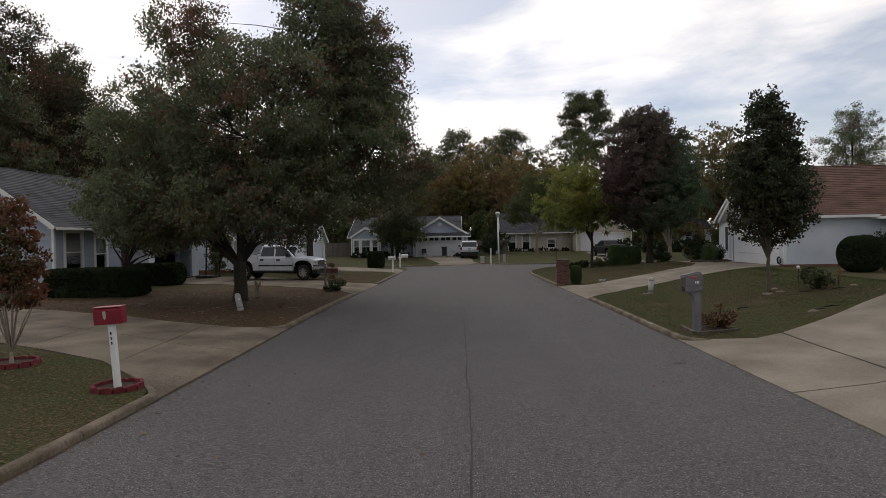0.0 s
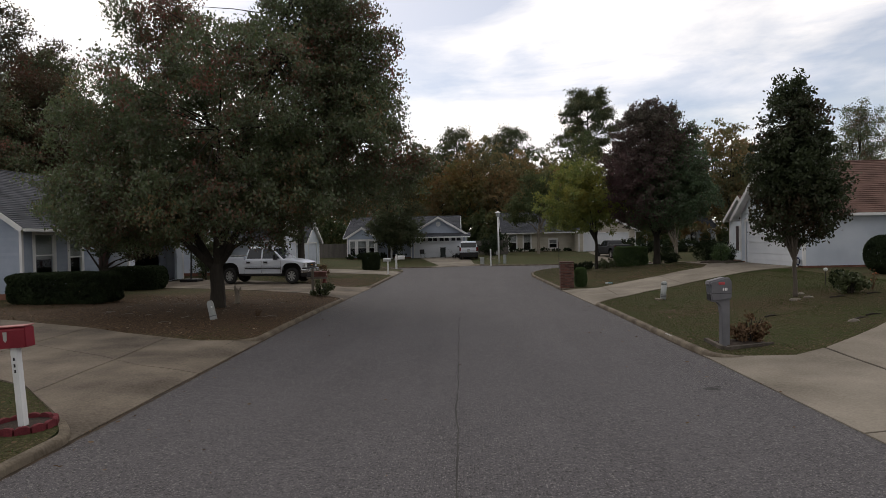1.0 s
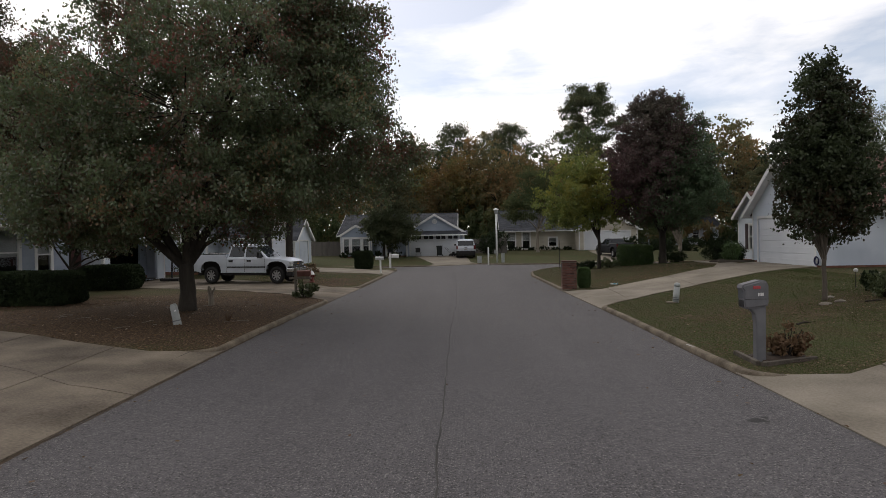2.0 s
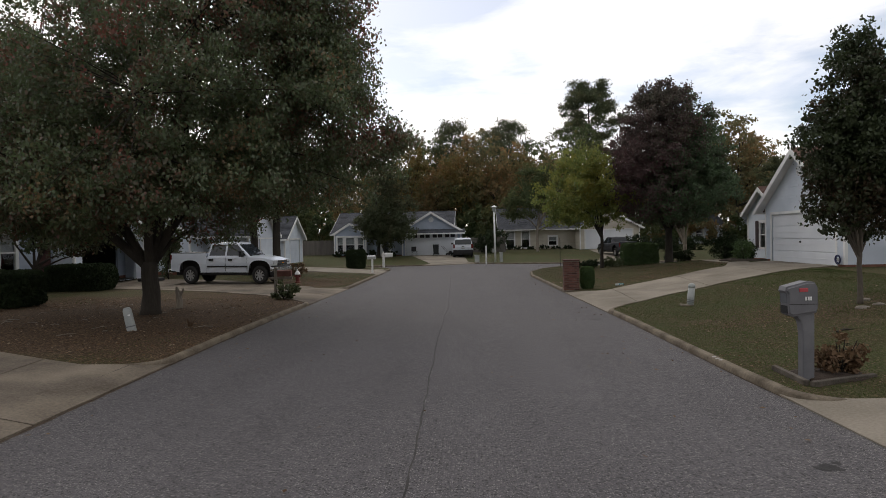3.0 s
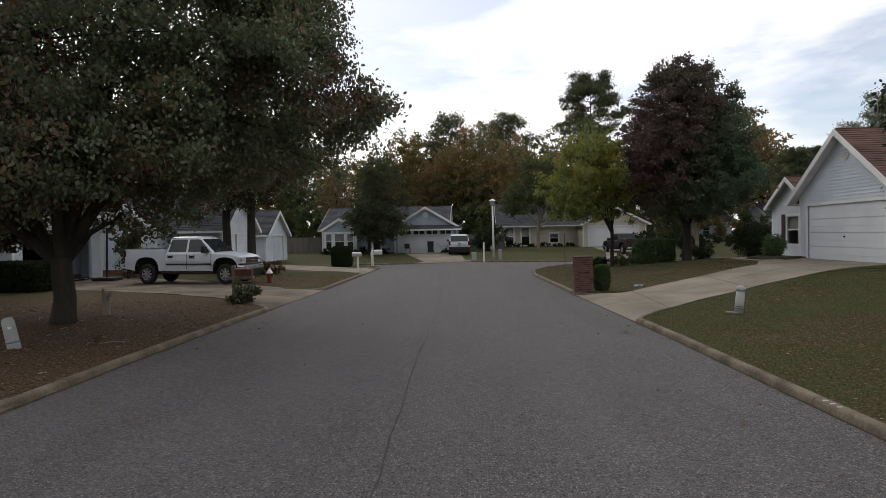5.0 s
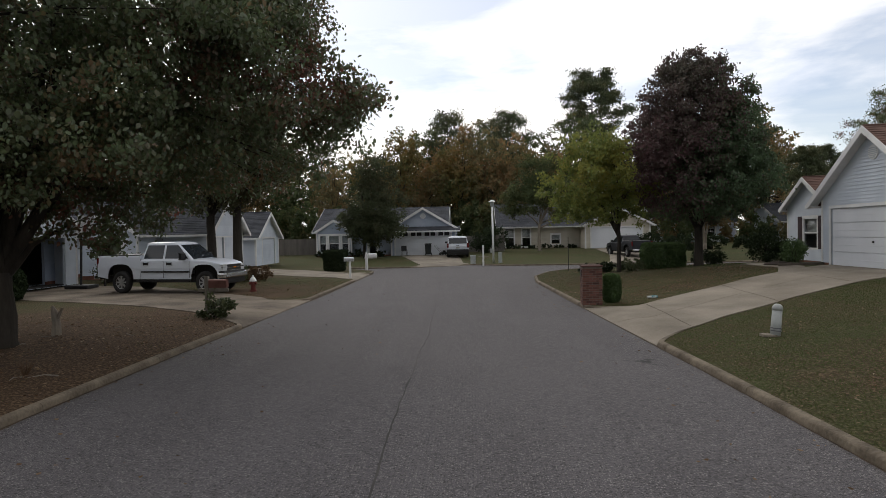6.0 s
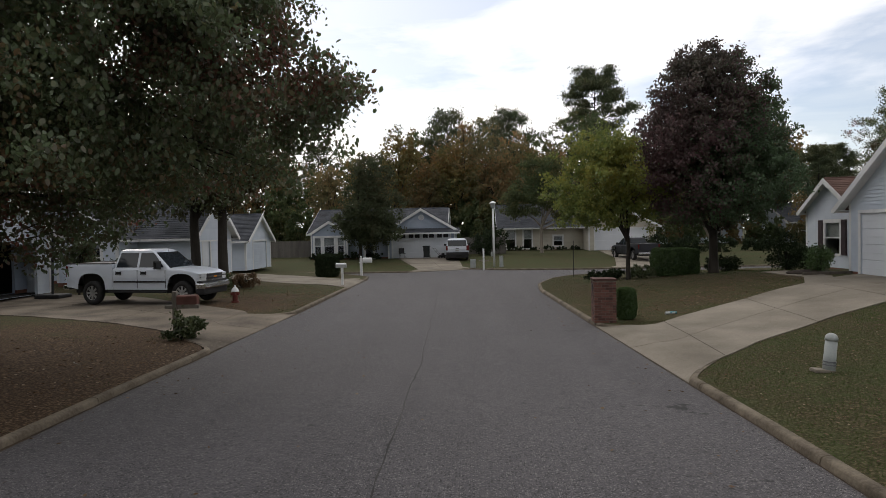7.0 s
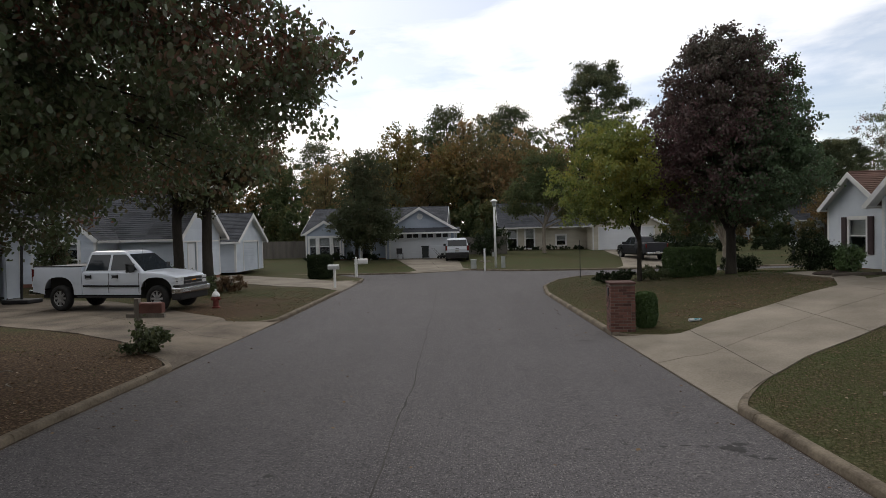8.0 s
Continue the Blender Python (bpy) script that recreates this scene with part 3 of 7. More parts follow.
def make_tree(name, m, blobs, clumps, leaves, spread, leaf, leaf_mat, bark, trunk, label, seed, limbs=9, twigs=40, forks=1, droop=0.25, ragged=0.25, hollow=2.4, lean=(0, 0), group="", second=None, ovate=False):
    """A tapered trunk with limbs and twigs, and a crown of leaf clumps. trunk: radius, height of the fork."""
    rng = np.random.default_rng(seed)
    owner = thing(name, m, label, "tree", group)
    centres = crown_centres(rng, blobs, clumps, ragged, hollow)
    bm = bmesh.new()
    rad, fork = trunk
    top = Vector((lean[0], lean[1], fork))
    wob = [Vector((rng.normal(0, rad * 0.12), rng.normal(0, rad * 0.12), 0)) for _ in range(4)]
    tube(bm, [(0, 0, -0.15), (0, 0, 0.12), top * 0.4 + wob[0], top * 0.75 + wob[1], top], [rad * 1.4, rad * 1.1, rad * 0.95, rad * 0.9, rad * 0.86], 10)
    ends = centres[rng.choice(len(centres), min(limbs, len(centres)), replace=False)]
    tips = []
    for i, e in enumerate(ends):
        e = Vector(e)
        base = top * float(rng.uniform(0.82, 1.0))
        bend = base.lerp(e, 0.45) + Vector((rng.normal(0, 0.12), rng.normal(0, 0.12), abs(rng.normal(0.25, 0.2)) * (e - base).length * 0.3))
        k = float(rng.uniform(0.38, 0.62)) * rad
        line = [base, base.lerp(bend, 0.5), bend, bend.lerp(e, 0.55), e]
        tube(bm, line, [k, k * 0.85, k * 0.6, k * 0.35, k * 0.1], 6, cap=False)
        tips += [(line[1], k * 0.6), (bend, k * 0.5), (line[3], k * 0.3)]
    for e in centres[rng.choice(len(centres), min(twigs, len(centres)), replace=False)]:
        e = Vector(e)
        p, k = min(tips, key=lambda q: (q[0] - e).length)
        tube(bm, [p, p.lerp(e, 0.5) + Vector((0, 0, 0.08)), e], [k * 0.5, k * 0.35, k * 0.08], 4, cap=False)
    part("trunk", bm, bark, owner, smooth=True)
    k = rng.integers(0, len(centres), leaves)
    pos = centres[k] + np.clip(rng.normal(size=(leaves, 3)), -1.7, 1.7) * spread * rng.uniform(0.4, 1.0, leaves)[:, None] * np.array([1, 1, 0.75])
    kinds = [(pos, leaf_mat)]
    if second:
        turn = (pos[:, 0] * 0.7 - (pos[:, 2] - 5.5) * 0.30 + rng.normal(0, 0.6, leaves)) > -0.1
        kinds = [(pos[~turn], leaf_mat), (pos[turn], second)]
    for points, mat in kinds:
        crown = new("crown", leaf_mesh("crown", points, droop, leaf, rng, mat, ovate=ovate))
        crown.parent = owner
    return owner


def pine_tree(m, height, seed, leaf_mat, label, leaves=5000, group="", bare=0.45, wide=3.6):
    """A tall pine: a bare mast with whorls of branches and needle clumps."""
    rng = np.random.default_rng(seed)
    owner = thing("pine_tree", m, label, "tree", group)
    bm = bmesh.new()
    tube(bm, [(0, 0, -0.2), (0.1, 0, height * 0.35), (-0.1, 0.1, height * 0.7), (0, 0, height)], [0.28, 0.22, 0.14, 0.03], 8)
    centres = []
    for i in range(34):
        f = bare + (1 - bare) * (i / 33) ** 0.9
        g = (f - bare) / (1 - bare)
        reach = wide * (0.45 + 0.55 * math.sin(math.pi * min(1.0, 0.12 + 0.8 * g))) * (1 - 0.42 * g ** 4) * rng.uniform(0.55, 1.0)
        a = i * 2.4 + rng.uniform(-0.4, 0.4)
        z = f * height
        tip = Vector((math.cos(a) * reach, math.sin(a) * reach, z + reach * 0.25))
        tube(bm, [(0, 0, z), tip * 0.5 + Vector((0, 0, z * 0.5)), tip], [0.07, 0.045, 0.012], 4, cap=False)
        for k in range(4):
            s = 0.55 + 0.15 * k
            centres.append((tip.x * s + rng.normal(0, 0.25), tip.y * s + rng.normal(0, 0.25), z + (tip.z - z) * s + rng.normal(0, 0.4)))
    part("trunk", bm, BARK, owner, smooth=True)
    c = np.array(centres)[rng.integers(0, len(centres), leaves)]
    pos = c + rng.normal(size=(leaves, 3)) * np.array([0.55, 0.55, 0.30])
    crown = new("crown", leaf_mesh("crown", pos, -0.5, 0.13, rng, leaf_mat, long=3.0))
    crown.parent = owner
    return owner


def shrub(name, m, size, leaves, leaf, leaf_mat, label, seed, clipped=False, category="shrub", group="", twiggy=0, boxy=6.0):
    """A low bush: stems and a body of leaves; clipped ones have a close form, boxy or, with a low boxy, rounded."""
    rng = np.random.default_rng(seed)
    owner = thing(name, m, label, category, group)
    sx, sy, sz = size
    if clipped:
        p = rng.uniform(-1, 1, (leaves, 3))
        face = rng.integers(0, 3, leaves)
        shell = rng.uniform(0, 1, leaves) < 0.8
        for ax in range(3):
            k = shell & (face == ax)
            p[k, ax] = np.sign(p[k, ax]) * (1 - np.abs(rng.normal(0, 0.05, k.sum())))
        q = np.sum(np.abs(p) ** boxy, axis=1) ** (1 / boxy)
        p = p / np.maximum(q, 1)[:, None]
        wav = np.array([noise.noise((a * 2.2 + seed, b * 2.2, c * 2.2)) for a, b, c in p])
        p *= (1 + 0.07 * wav)[:, None]
        pos = p * np.array([sx / 2, sy / 2, sz / 2]) + np.array([0, 0, sz / 2])
    else:
        c = crown_centres(rng, [(0, 0, sz * 0.5, sx / 2, sy / 2, sz * 0.5)], max(24, leaves // 60), 0.3, 3.0)
        pos = c[rng.integers(0, len(c), leaves)] + rng.normal(size=(leaves, 3)) * min(size) * 0.085
        pos[:, 2] = np.abs(pos[:, 2])
    bm = bmesh.new()
    for i in range(7 + twiggy):
        a = rng.uniform(0, math.tau)
        e = Vector((math.cos(a) * sx * 0.38 * rng.uniform(0.3, 1), math.sin(a) * sy * 0.38 * rng.uniform(0.3, 1), sz * rng.uniform(0.6, 1.02 if twiggy else 0.9)))
        tube(bm, [(e.x * 0.1, e.y * 0.1, -0.06), (e.x * 0.5, e.y * 0.5, e.z * 0.5), e], [0.018, 0.012, 0.004], 5, cap=False)
    part("woody_base", bm, BARK, owner)
    leafs = new("leaves", leaf_mesh("leaves", pos, 0.1, leaf, rng, leaf_mat))
    leafs.parent = owner
    return owner


BIG_LEAF = foliage("dark green and russet pear leaves", ((0.200, 0.076, 0.055), (0.104, 0.088, 0.048), (0.085, 0.114, 0.054), (0.118, 0.158, 0.076), (0.195, 0.126, 0.064)), 0.32, 0.50, 0.32, 0.6)
PEAR_LEAF = foliage("deep green pear leaves", ((0.066, 0.040, 0.024), (0.036, 0.044, 0.020), (0.040, 0.056, 0.025), (0.058, 0.076, 0.035)), 0.6, 0.3, 0.5, 0.3)
MAROON_LEAF = foliage("maroon pear leaves", ((0.128, 0.066, 0.072), (0.108, 0.062, 0.064), (0.090, 0.068, 0.058), (0.084, 0.080, 0.058)), 0.26, 0.45, 0.45, 0.4)
MAROON_GREEN = foliage("green leaves of the maroon pear", ((0.105, 0.075, 0.056), (0.070, 0.102, 0.054), (0.084, 0.134, 0.068), (0.108, 0.165, 0.085)), 0.45, 0.45, 0.45, 0.4)
YELLOW_LEAF = foliage("yellow green autumn leaves", ((0.29, 0.255, 0.055), (0.225, 0.235, 0.056), (0.165, 0.200, 0.054), (0.115, 0.150, 0.046)), 0.5, 0.5, 0.5)
OAK_LEAF = foliage("olive and rust woodland leaves", ((0.300, 0.165, 0.072), (0.230, 0.160, 0.074), (0.170, 0.156, 0.074), (0.112, 0.126, 0.062)), 0.14, 0.6, 0.6)
WOOD_LEAF = foliage("dull green woodland leaves", ((0.175, 0.138, 0.052), (0.102, 0.115, 0.045), (0.074, 0.100, 0.039), (0.060, 0.086, 0.035)), 0.2, 0.5, 0.6)
OAK_DARK = foliage("dark olive oak leaves", ((0.130, 0.078, 0.044), (0.088, 0.078, 0.042), (0.062, 0.072, 0.036)), 0.25, 0.35, 0.6, 0.2)
MAPLE_LEAF = foliage("dull dark maple leaves", ((0.090, 0.078, 0.042), (0.070, 0.084, 0.044), (0.084, 0.104, 0.054)), 0.4, 0.45, 0.6, 0.2)
RUSSET_LEAF = foliage("russet and olive woodland leaves", ((0.11, 0.052, 0.034), (0.080, 0.055, 0.032), (0.055, 0.055, 0.028), (0.040, 0.052, 0.025)), 0.25, 0.3, 0.6, 0.2)
GOLD_LEAF = foliage("golden sweetgum leaves", ((0.230, 0.130, 0.040), (0.170, 0.135, 0.042), (0.095, 0.105, 0.037)), 0.3, 0.35, 0.6)
NEEDLE = foliage("dark pine needles", ((0.052, 0.070, 0.032), (0.075, 0.094, 0.042), (0.120, 0.112, 0.050)), 0.4, 0.35, 0.6)
MYRTLE_LEAF = foliage("orange red crape myrtle leaves", ((0.20, 0.050, 0.022), (0.15, 0.055, 0.026), (0.10, 0.060, 0.026), (0.06, 0.06, 0.025)), 1.2, 0.35, 0.5)
HEDGE_LEAF = foliage("dark clipped evergreen leaves", ((0.017, 0.025, 0.013), (0.026, 0.039, 0.018), (0.038, 0.054, 0.024)), 1.5, 0.15, 0.75, 0.12)
BOX_LEAF = foliage("fresh green boxwood leaves", ((0.042, 0.075, 0.026), (0.064, 0.108, 0.034), (0.082, 0.132, 0.044)), 2.0, 0.25, 0.5)
SHRUB_LEAF = foliage("olive green shrub leaves", ((0.046, 0.062, 0.027), (0.072, 0.092, 0.038), (0.105, 0.112, 0.052)), 1.5, 0.25, 0.5)
DRY_LEAF = foliage("dry russet leaves", ((0.085, 0.047, 0.026), (0.13, 0.082, 0.047), (0.19, 0.135, 0.080)), 2.0, 0.2, 0.7, 0.15)


def on(x, y, rz=0, scale=1.0, dz=0.0):
    return pose(x, y, land(x, y) + dz, 0, 0, rz) @ Matrix.Scale(scale, 4)


# the broad tree over the street
make_tree("shade_tree", on(-9.0, 19.3), [(1.2, -0.4, 6.5, 4.7, 4.6, 3.0), (4.8, 0.4, 4.8, 2.6, 3.2, 1.9), (-2.4, -0.2, 4.9, 2.7, 3.6, 2.4), (4.1, 0.8, 7.7, 2.1, 2.5, 2.1), (-1.3, 0.5, 8.9, 1.5, 1.8, 1.6), (4.2, 1.0, 9.2, 1.7, 2.0, 1.5), (3.3, 0.3, 10.2, 1.8, 2.2, 1.9),
          (0.3, -2.6, 3.7, 4.2, 2.6, 1.25), (1.0, 2.2, 4.0, 4.6, 2.8, 1.4), (6.55, 0.4, 4.75, 1.3, 1.5, 0.7), (5.5, -0.2, 6.0, 1.35, 1.9, 1.2), (-3.3, 1.5, 3.3, 2.2, 2.7, 1.3), (1.8, 0.8, 2.6, 1.1, 1.2, 0.6), (-2.5, -0.8, 2.9, 2.6, 2.5, 0.9),
          (-3.5, 0.2, 6.8, 2.2, 2.4, 1.6), (-1.9, 0.3, 10.2, 1.6, 1.8, 1.5), (3.3, 0.6, 11.6, 1.6, 1.8, 1.2), (5.4, 0.4, 7.0, 1.3, 1.6, 1.0), (7.55, 0.4, 4.9, 0.45, 0.45, 0.32), (7.1, 0.4, 5.0, 0.5, 0.6, 0.4), (5.15, 0.6, 8.3, 1.6, 1.9, 1.4), (4.6, 0.6, 9.8, 1.6, 1.8, 1.3), (1.6, 0.4, 8.9, 1.5, 1.5, 1.2), (-4.9, 0.3, 3.9, 1.7, 2.2, 1.2)],
          3900, 305000, 0.25, 0.061, BIG_LEAF, BARK, (0.255, 1.5), "broad shade tree with dark green leaves turning russet, on bare soil", 3, limbs=10, twigs=340, droop=0.8, ragged=0.3, ovate=True)
# the slim pear tree on the turf
make_tree("pear_tree", on(9.6, 17.2), [(0.1, 0, 2.7, 1.3, 1.3, 1.2), (0.05, 0, 3.7, 1.35, 1.35, 1.5), (0, 0, 4.9, 1.0, 1.0, 1.4), (-0.05, 0, 5.8, 0.55, 0.55, 1.0)],
          900, 42000, 0.15, 0.06, PEAR_LEAF, MID_BARK, (0.062, 1.2), "slim upright pear tree with dark green leaves on the lawn", 5, limbs=14, twigs=90, droop=0.5, ragged=0.13, ovate=True)
# the round maroon pear and its yellow neighbour on the corner
make_tree("maroon_tree", on(11.3, 36.9), [(0.1, 0, 4.1, 3.6, 3.5, 2.1), (-0.05, 0, 5.9, 3.2, 3.2, 2.4), (-0.15, 0, 7.7, 2.65, 2.6, 1.9), (-0.3, 0, 8.9, 1.7, 1.7, 1.3), (-0.45, 0, 9.1, 0.75, 0.75, 0.85), (1.6, 0, 5.4, 1.5, 1.9, 1.6)],
          1900, 110000, 0.21, 0.076, MAROON_LEAF, BARK, (0.20, 1.9), "dense rounded pear tree, maroon above and green below", 8, limbs=14, twigs=120, droop=0.3, ragged=0.10, hollow=3.0, second=MAROON_GREEN, ovate=True)
make_tree("yellow_tree", on(7.7, 37.5), [(-1.2, 0, 4.5, 2.4, 2.2, 1.9), (-1.0, 0.2, 6.0, 1.7, 1.6, 1.1), (0.1, 0, 3.6, 1.8, 1.6, 1.2), (-1.6, 0.1, 3.2, 1.7, 1.6, 0.8)],
          560, 22000, 0.2, 0.09, YELLOW_LEAF, BARK, (0.10, 2.0), "young tree with yellow green autumn leaves", 13, limbs=9, twigs=60, droop=0.4, ragged=0.35)
# low dark trees close to the houses on the shaded side
# added tree, in place of the dark foliage hanging before the grey house
make_tree("small_tree", on(-17.0, 25.4), [(0.5, 0.3, 3.2, 1.5, 1.6, 1.4), (1.0, 0.9, 2.5, 1.3, 1.4, 1.0)], 220, 10000, 0.2, 0.085, PEAR_LEAF, BARK, (0.09, 1.2), "low dark-leaved tree against the grey house", 31, limbs=8, twigs=40)
make_tree("small_tree", on(-16.3, 34.6), [(0, 0, 2.3, 0.75, 0.75, 0.95), (0.1, 0, 1.6, 0.55, 0.55, 0.6)], 90, 2600, 0.12, 0.085, BIG_LEAF, BARK, (0.04, 0.9), "small dark-leaved tree behind the pickup", 32, limbs=7, twigs=26)
# in front of the pale blue house
make_tree("maple_tree", on(-8.4, 58.0), [(0.9, 0, 4.3, 2.6, 2.4, 2.6), (1.1, 0, 2.4, 2.7, 2.4, 1.3), (0.9, 0, 6.9, 1.9, 1.8, 1.8), (-0.6, 0, 3.2, 1.8, 1.8, 1.2)],
          520, 26000, 0.28, 0.11, MAPLE_LEAF, BARK, (0.14, 1.6), "dark green maple tree in front of the pale blue house", 17, limbs=8, twigs=30)
# slender trees by the white gabled house
for x, y, h, sd in ((-12.72, 38.0, 9.0, 21), (-11.38, 38.0, 10.5, 22)):
    make_tree("oak_tree", on(x, y), [(0.3, 0, h * 0.62, 3.0, 3.0, 2.2), (-0.8, 0.4, h * 0.8, 2.2, 2.2, 1.8), (1.2, -0.6, h * 0.55, 2.2, 2.0, 1.4)],
              420, 24000, 0.30, 0.10, OAK_DARK, BARK, (0.23, h * 0.42), "slender oak tree with olive and rust leaves beside the white gable", sd, limbs=9, twigs=45, group="oaks by the white gable")
# bare-limbed tree by the beige house, and a forked one beyond the corner
make_tree("slender_tree", on(7.0, 66.0), [(-0.9, 0, 5.3, 2.4, 2.0, 2.0), (1.5, 0, 5.6, 2.4, 2.0, 2.0), (0.3, 0, 7.8, 2.2, 1.8, 1.8), (3.2, 0, 4.2, 1.6, 1.5, 1.3), (-2.4, 0, 4.4, 1.5, 1.4, 1.3), (1.2, -0.5, 3.9, 1.8, 1.4, 0.9)], 260, 18000, 0.36, 0.12, WOOD_LEAF, PALE_BARK, (0.16, 2.6), "thin-leaved tree with pale forked limbs", 24, limbs=9, twigs=24)
make_tree("forked_tree", on(18.0, 54.0), [(0, 0, 4.6, 2.4, 2.2, 1.8)], 90, 6500, 0.4, 0.13, WOOD_LEAF, PALE_BARK, (0.16, 1.0), "small tree with pale forked trunks", 25, limbs=8, twigs=24)

# the woods behind: a few kinds, repeated with their own turn and size
woods_rng = random.Random(11)
KINDS = []
for i, (mat, h, w, n) in enumerate(((OAK_LEAF, 15, 4.2, 6500), (OAK_LEAF, 17, 4.6, 7500), (GOLD_LEAF, 16, 3.4, 6000), (WOOD_LEAF, 18, 5.0, 8000), (OAK_LEAF, 14, 4.8, 7000))):
    KINDS.append(make_tree("wood_tree", on((-4.2, 0.0, -8.5, 14.5, 4.4)[i], (92, 87, 84, 90, 83)[i]), [(0, 0, h * 0.58, w, w, h * 0.24), (w * 0.3, 0.3, h * 0.78, w * 0.7, w * 0.7, h * 0.19), (-w * 0.35, -0.4, h * 0.42, w * 0.75, w * 0.7, h * 0.2)],
                 330, int(n * 0.85), 0.42, 0.23, mat, BARK, (0.24, h * 0.3), ("tall dull green woodland tree", "tall rust and olive woodland tree", "tall golden woodland tree", "tall dark green woodland tree", "broad rust-tinged woodland tree")[i], 40 + i, limbs=9, twigs=26, ragged=0.4, group="woods"))
# leafier trees of the same woods, close behind the grey house
NEAR_KINDS = []
for i, (h, w, x, y) in enumerate(((17, 3.6, -36, 50), (15, 4.2, -40, 56))):
    NEAR_KINDS.append(make_tree("wood_tree", on(x, y), [(0, 0, h * 0.55, w, w, h * 0.22), (w * 0.25, 0.3, h * 0.80, w * 0.6, w * 0.6, h * 0.17), (-w * 0.3, -0.4, h * 0.36, w * 0.8, w * 0.7, h * 0.18)],
                      420, 34000, 0.42, 0.10, (RUSSET_LEAF, BIG_LEAF)[i], BARK, (0.22, h * 0.3), "tall russet and dark green tree behind the grey house", 48 + i, limbs=12, twigs=90, ragged=0.45, group="woods"))
PINE_A = pine_tree(on(19.3, 102), 25.0, 61, NEEDLE, "very tall pine with a layered crown", 26000, "pines", 0.57, 6.2)
PINE_B = pine_tree(on(6.2, 96), 18.5, 62, NEEDLE, "tall dark pine in the woods", 8000, "pines", 0.45, 4.4)
spots = [(-7, 96, 0.95), (-22, 82, 0.72), (-16, 80, 0.62), (3, 88, 0.9), (8, 84, 0.8), (17, 96, 0.85), (21, 88, 0.8), (-30, 74, 0.75), (26, 84, 0.8), (11, 86, 0.75), (-1, 84, 0.85), (-5.5, 86, 0.9), (-3.2, 98, 1.05), (-14, 92, 0.86), (-19, 90, 0.8), (-24, 86, 0.78), (-29, 83, 0.8), (-34, 80, 0.85), (-40, 76, 0.9), (-11, 100, 0.9), (-17, 102, 0.85), (-27, 97, 0.85), (-36, 92, 0.9),
         (9.5, 92, 0.95), (12, 104, 0.9), (24, 98, 0.9), (29, 93, 0.95), (34, 90, 0.95), (40, 88, 0.8), (52, 78, 0.55), (1, 104, 0.95), (7, 107, 0.9), (19, 112, 0.9), (30, 106, 0.9), (38, 100, 0.95),
         (-44, 66, 1.0), (-42, 46, 1.45), (-38, 44, 1.25), (-34, 60, 0.95), (-47, 54, 1.2), (-31, 66, 0.85), (-28, 72, 0.85), (-39, 40, 1.1), (-48, 36, 1.15), (-52, 46, 1.2), (-37, 33, 0.95),
         (44, 50, 0.9), (48, 60, 0.95), (42, 70, 0.5), (56, 66, 1.0), (36, 74, 0.62), (44, 34, 0.85), (50, 40, 0.95), (52, 26, 0.9), (35, 84, 1.08), (38.5, 88, 1.0)]
for i, (x, y, s) in enumerate(spots):
    kind = NEAR_KINDS[i % 2] if x < -30 and y < 70 else KINDS[woods_rng.randrange(5)]
    copy_thing(kind, on(x, y, woods_rng.uniform(0, 360), s * woods_rng.uniform(0.92, 1.05)))
copy_thing(NEAR_KINDS[1], on(60, 97, 40, 1.5))
copy_thing(NEAR_KINDS[0], on(-46, 62, 70, 1.5))
copy_thing(NEAR_KINDS[0], on(-40.5, 50, 160, 1.5))
copy_thing(NEAR_KINDS[0], on(-37, 52, 250, 1.08))
for x, y, s, k in ((-2.6, 94, 0.98, 1), (3.6, 99, 0.96, 1), (28.6, 60, 0.33, 0), (31.6, 63, 0.35, 0), (27.5, 88, 0.62, 0), (24.5, 92, 0.6, 1), (-33, 88, 0.8, 1), (-22, 99, 0.8, 1), (-45, 60, 1.15, 1)):
    copy_thing((PINE_A, PINE_B)[k], on(x, y, woods_rng.uniform(0, 360), s))
# scrub under the woods
for i in range(80):
    x = -75 + (i % 40) * 3.9
    y = (84 if i < 40 else 108) + 9 * woods_rng.random() - 0.006 * (x + 2) ** 2
    shrub("undergrowth", on(x, y), (6.5, 3.0, (2.6 if i < 40 else 6.0) + woods_rng.random() * 2.4), 1500 if i < 40 else 2200, 0.26, (WOOD_LEAF, OAK_LEAF)[i % 2], "dark tangled undergrowth at the edge of the woods", 300 + i, category="bush", group="undergrowth")
for i, (x, y, h) in enumerate(((2.2, 76, 5.0), (0.6, 79, 5.5), (3.2, 82, 6.0), (-17.0, 72, 5.0), (-20.0, 75, 5.5), (-15.0, 77, 5.0), (20.5, 78, 5.0), (22.5, 74, 4.5), (-1.8, 83, 8.0), (0.6, 87, 8.5), (-26, 85, 8.0), (-22, 81, 7.0), (-30, 88, 8.5), (-13.5, 84, 7.0))):
    shrub("undergrowth", on(x, y), (4.0, 2.5, h), 2200, 0.2, WOOD_LEAF, "tall dark thicket between the houses", 380 + i, category="bush", group="thickets")


# ---- houses: walls of lapped boards with openings, trim, roofs of shingle courses ----
UP = Vector((0, 0, 1))


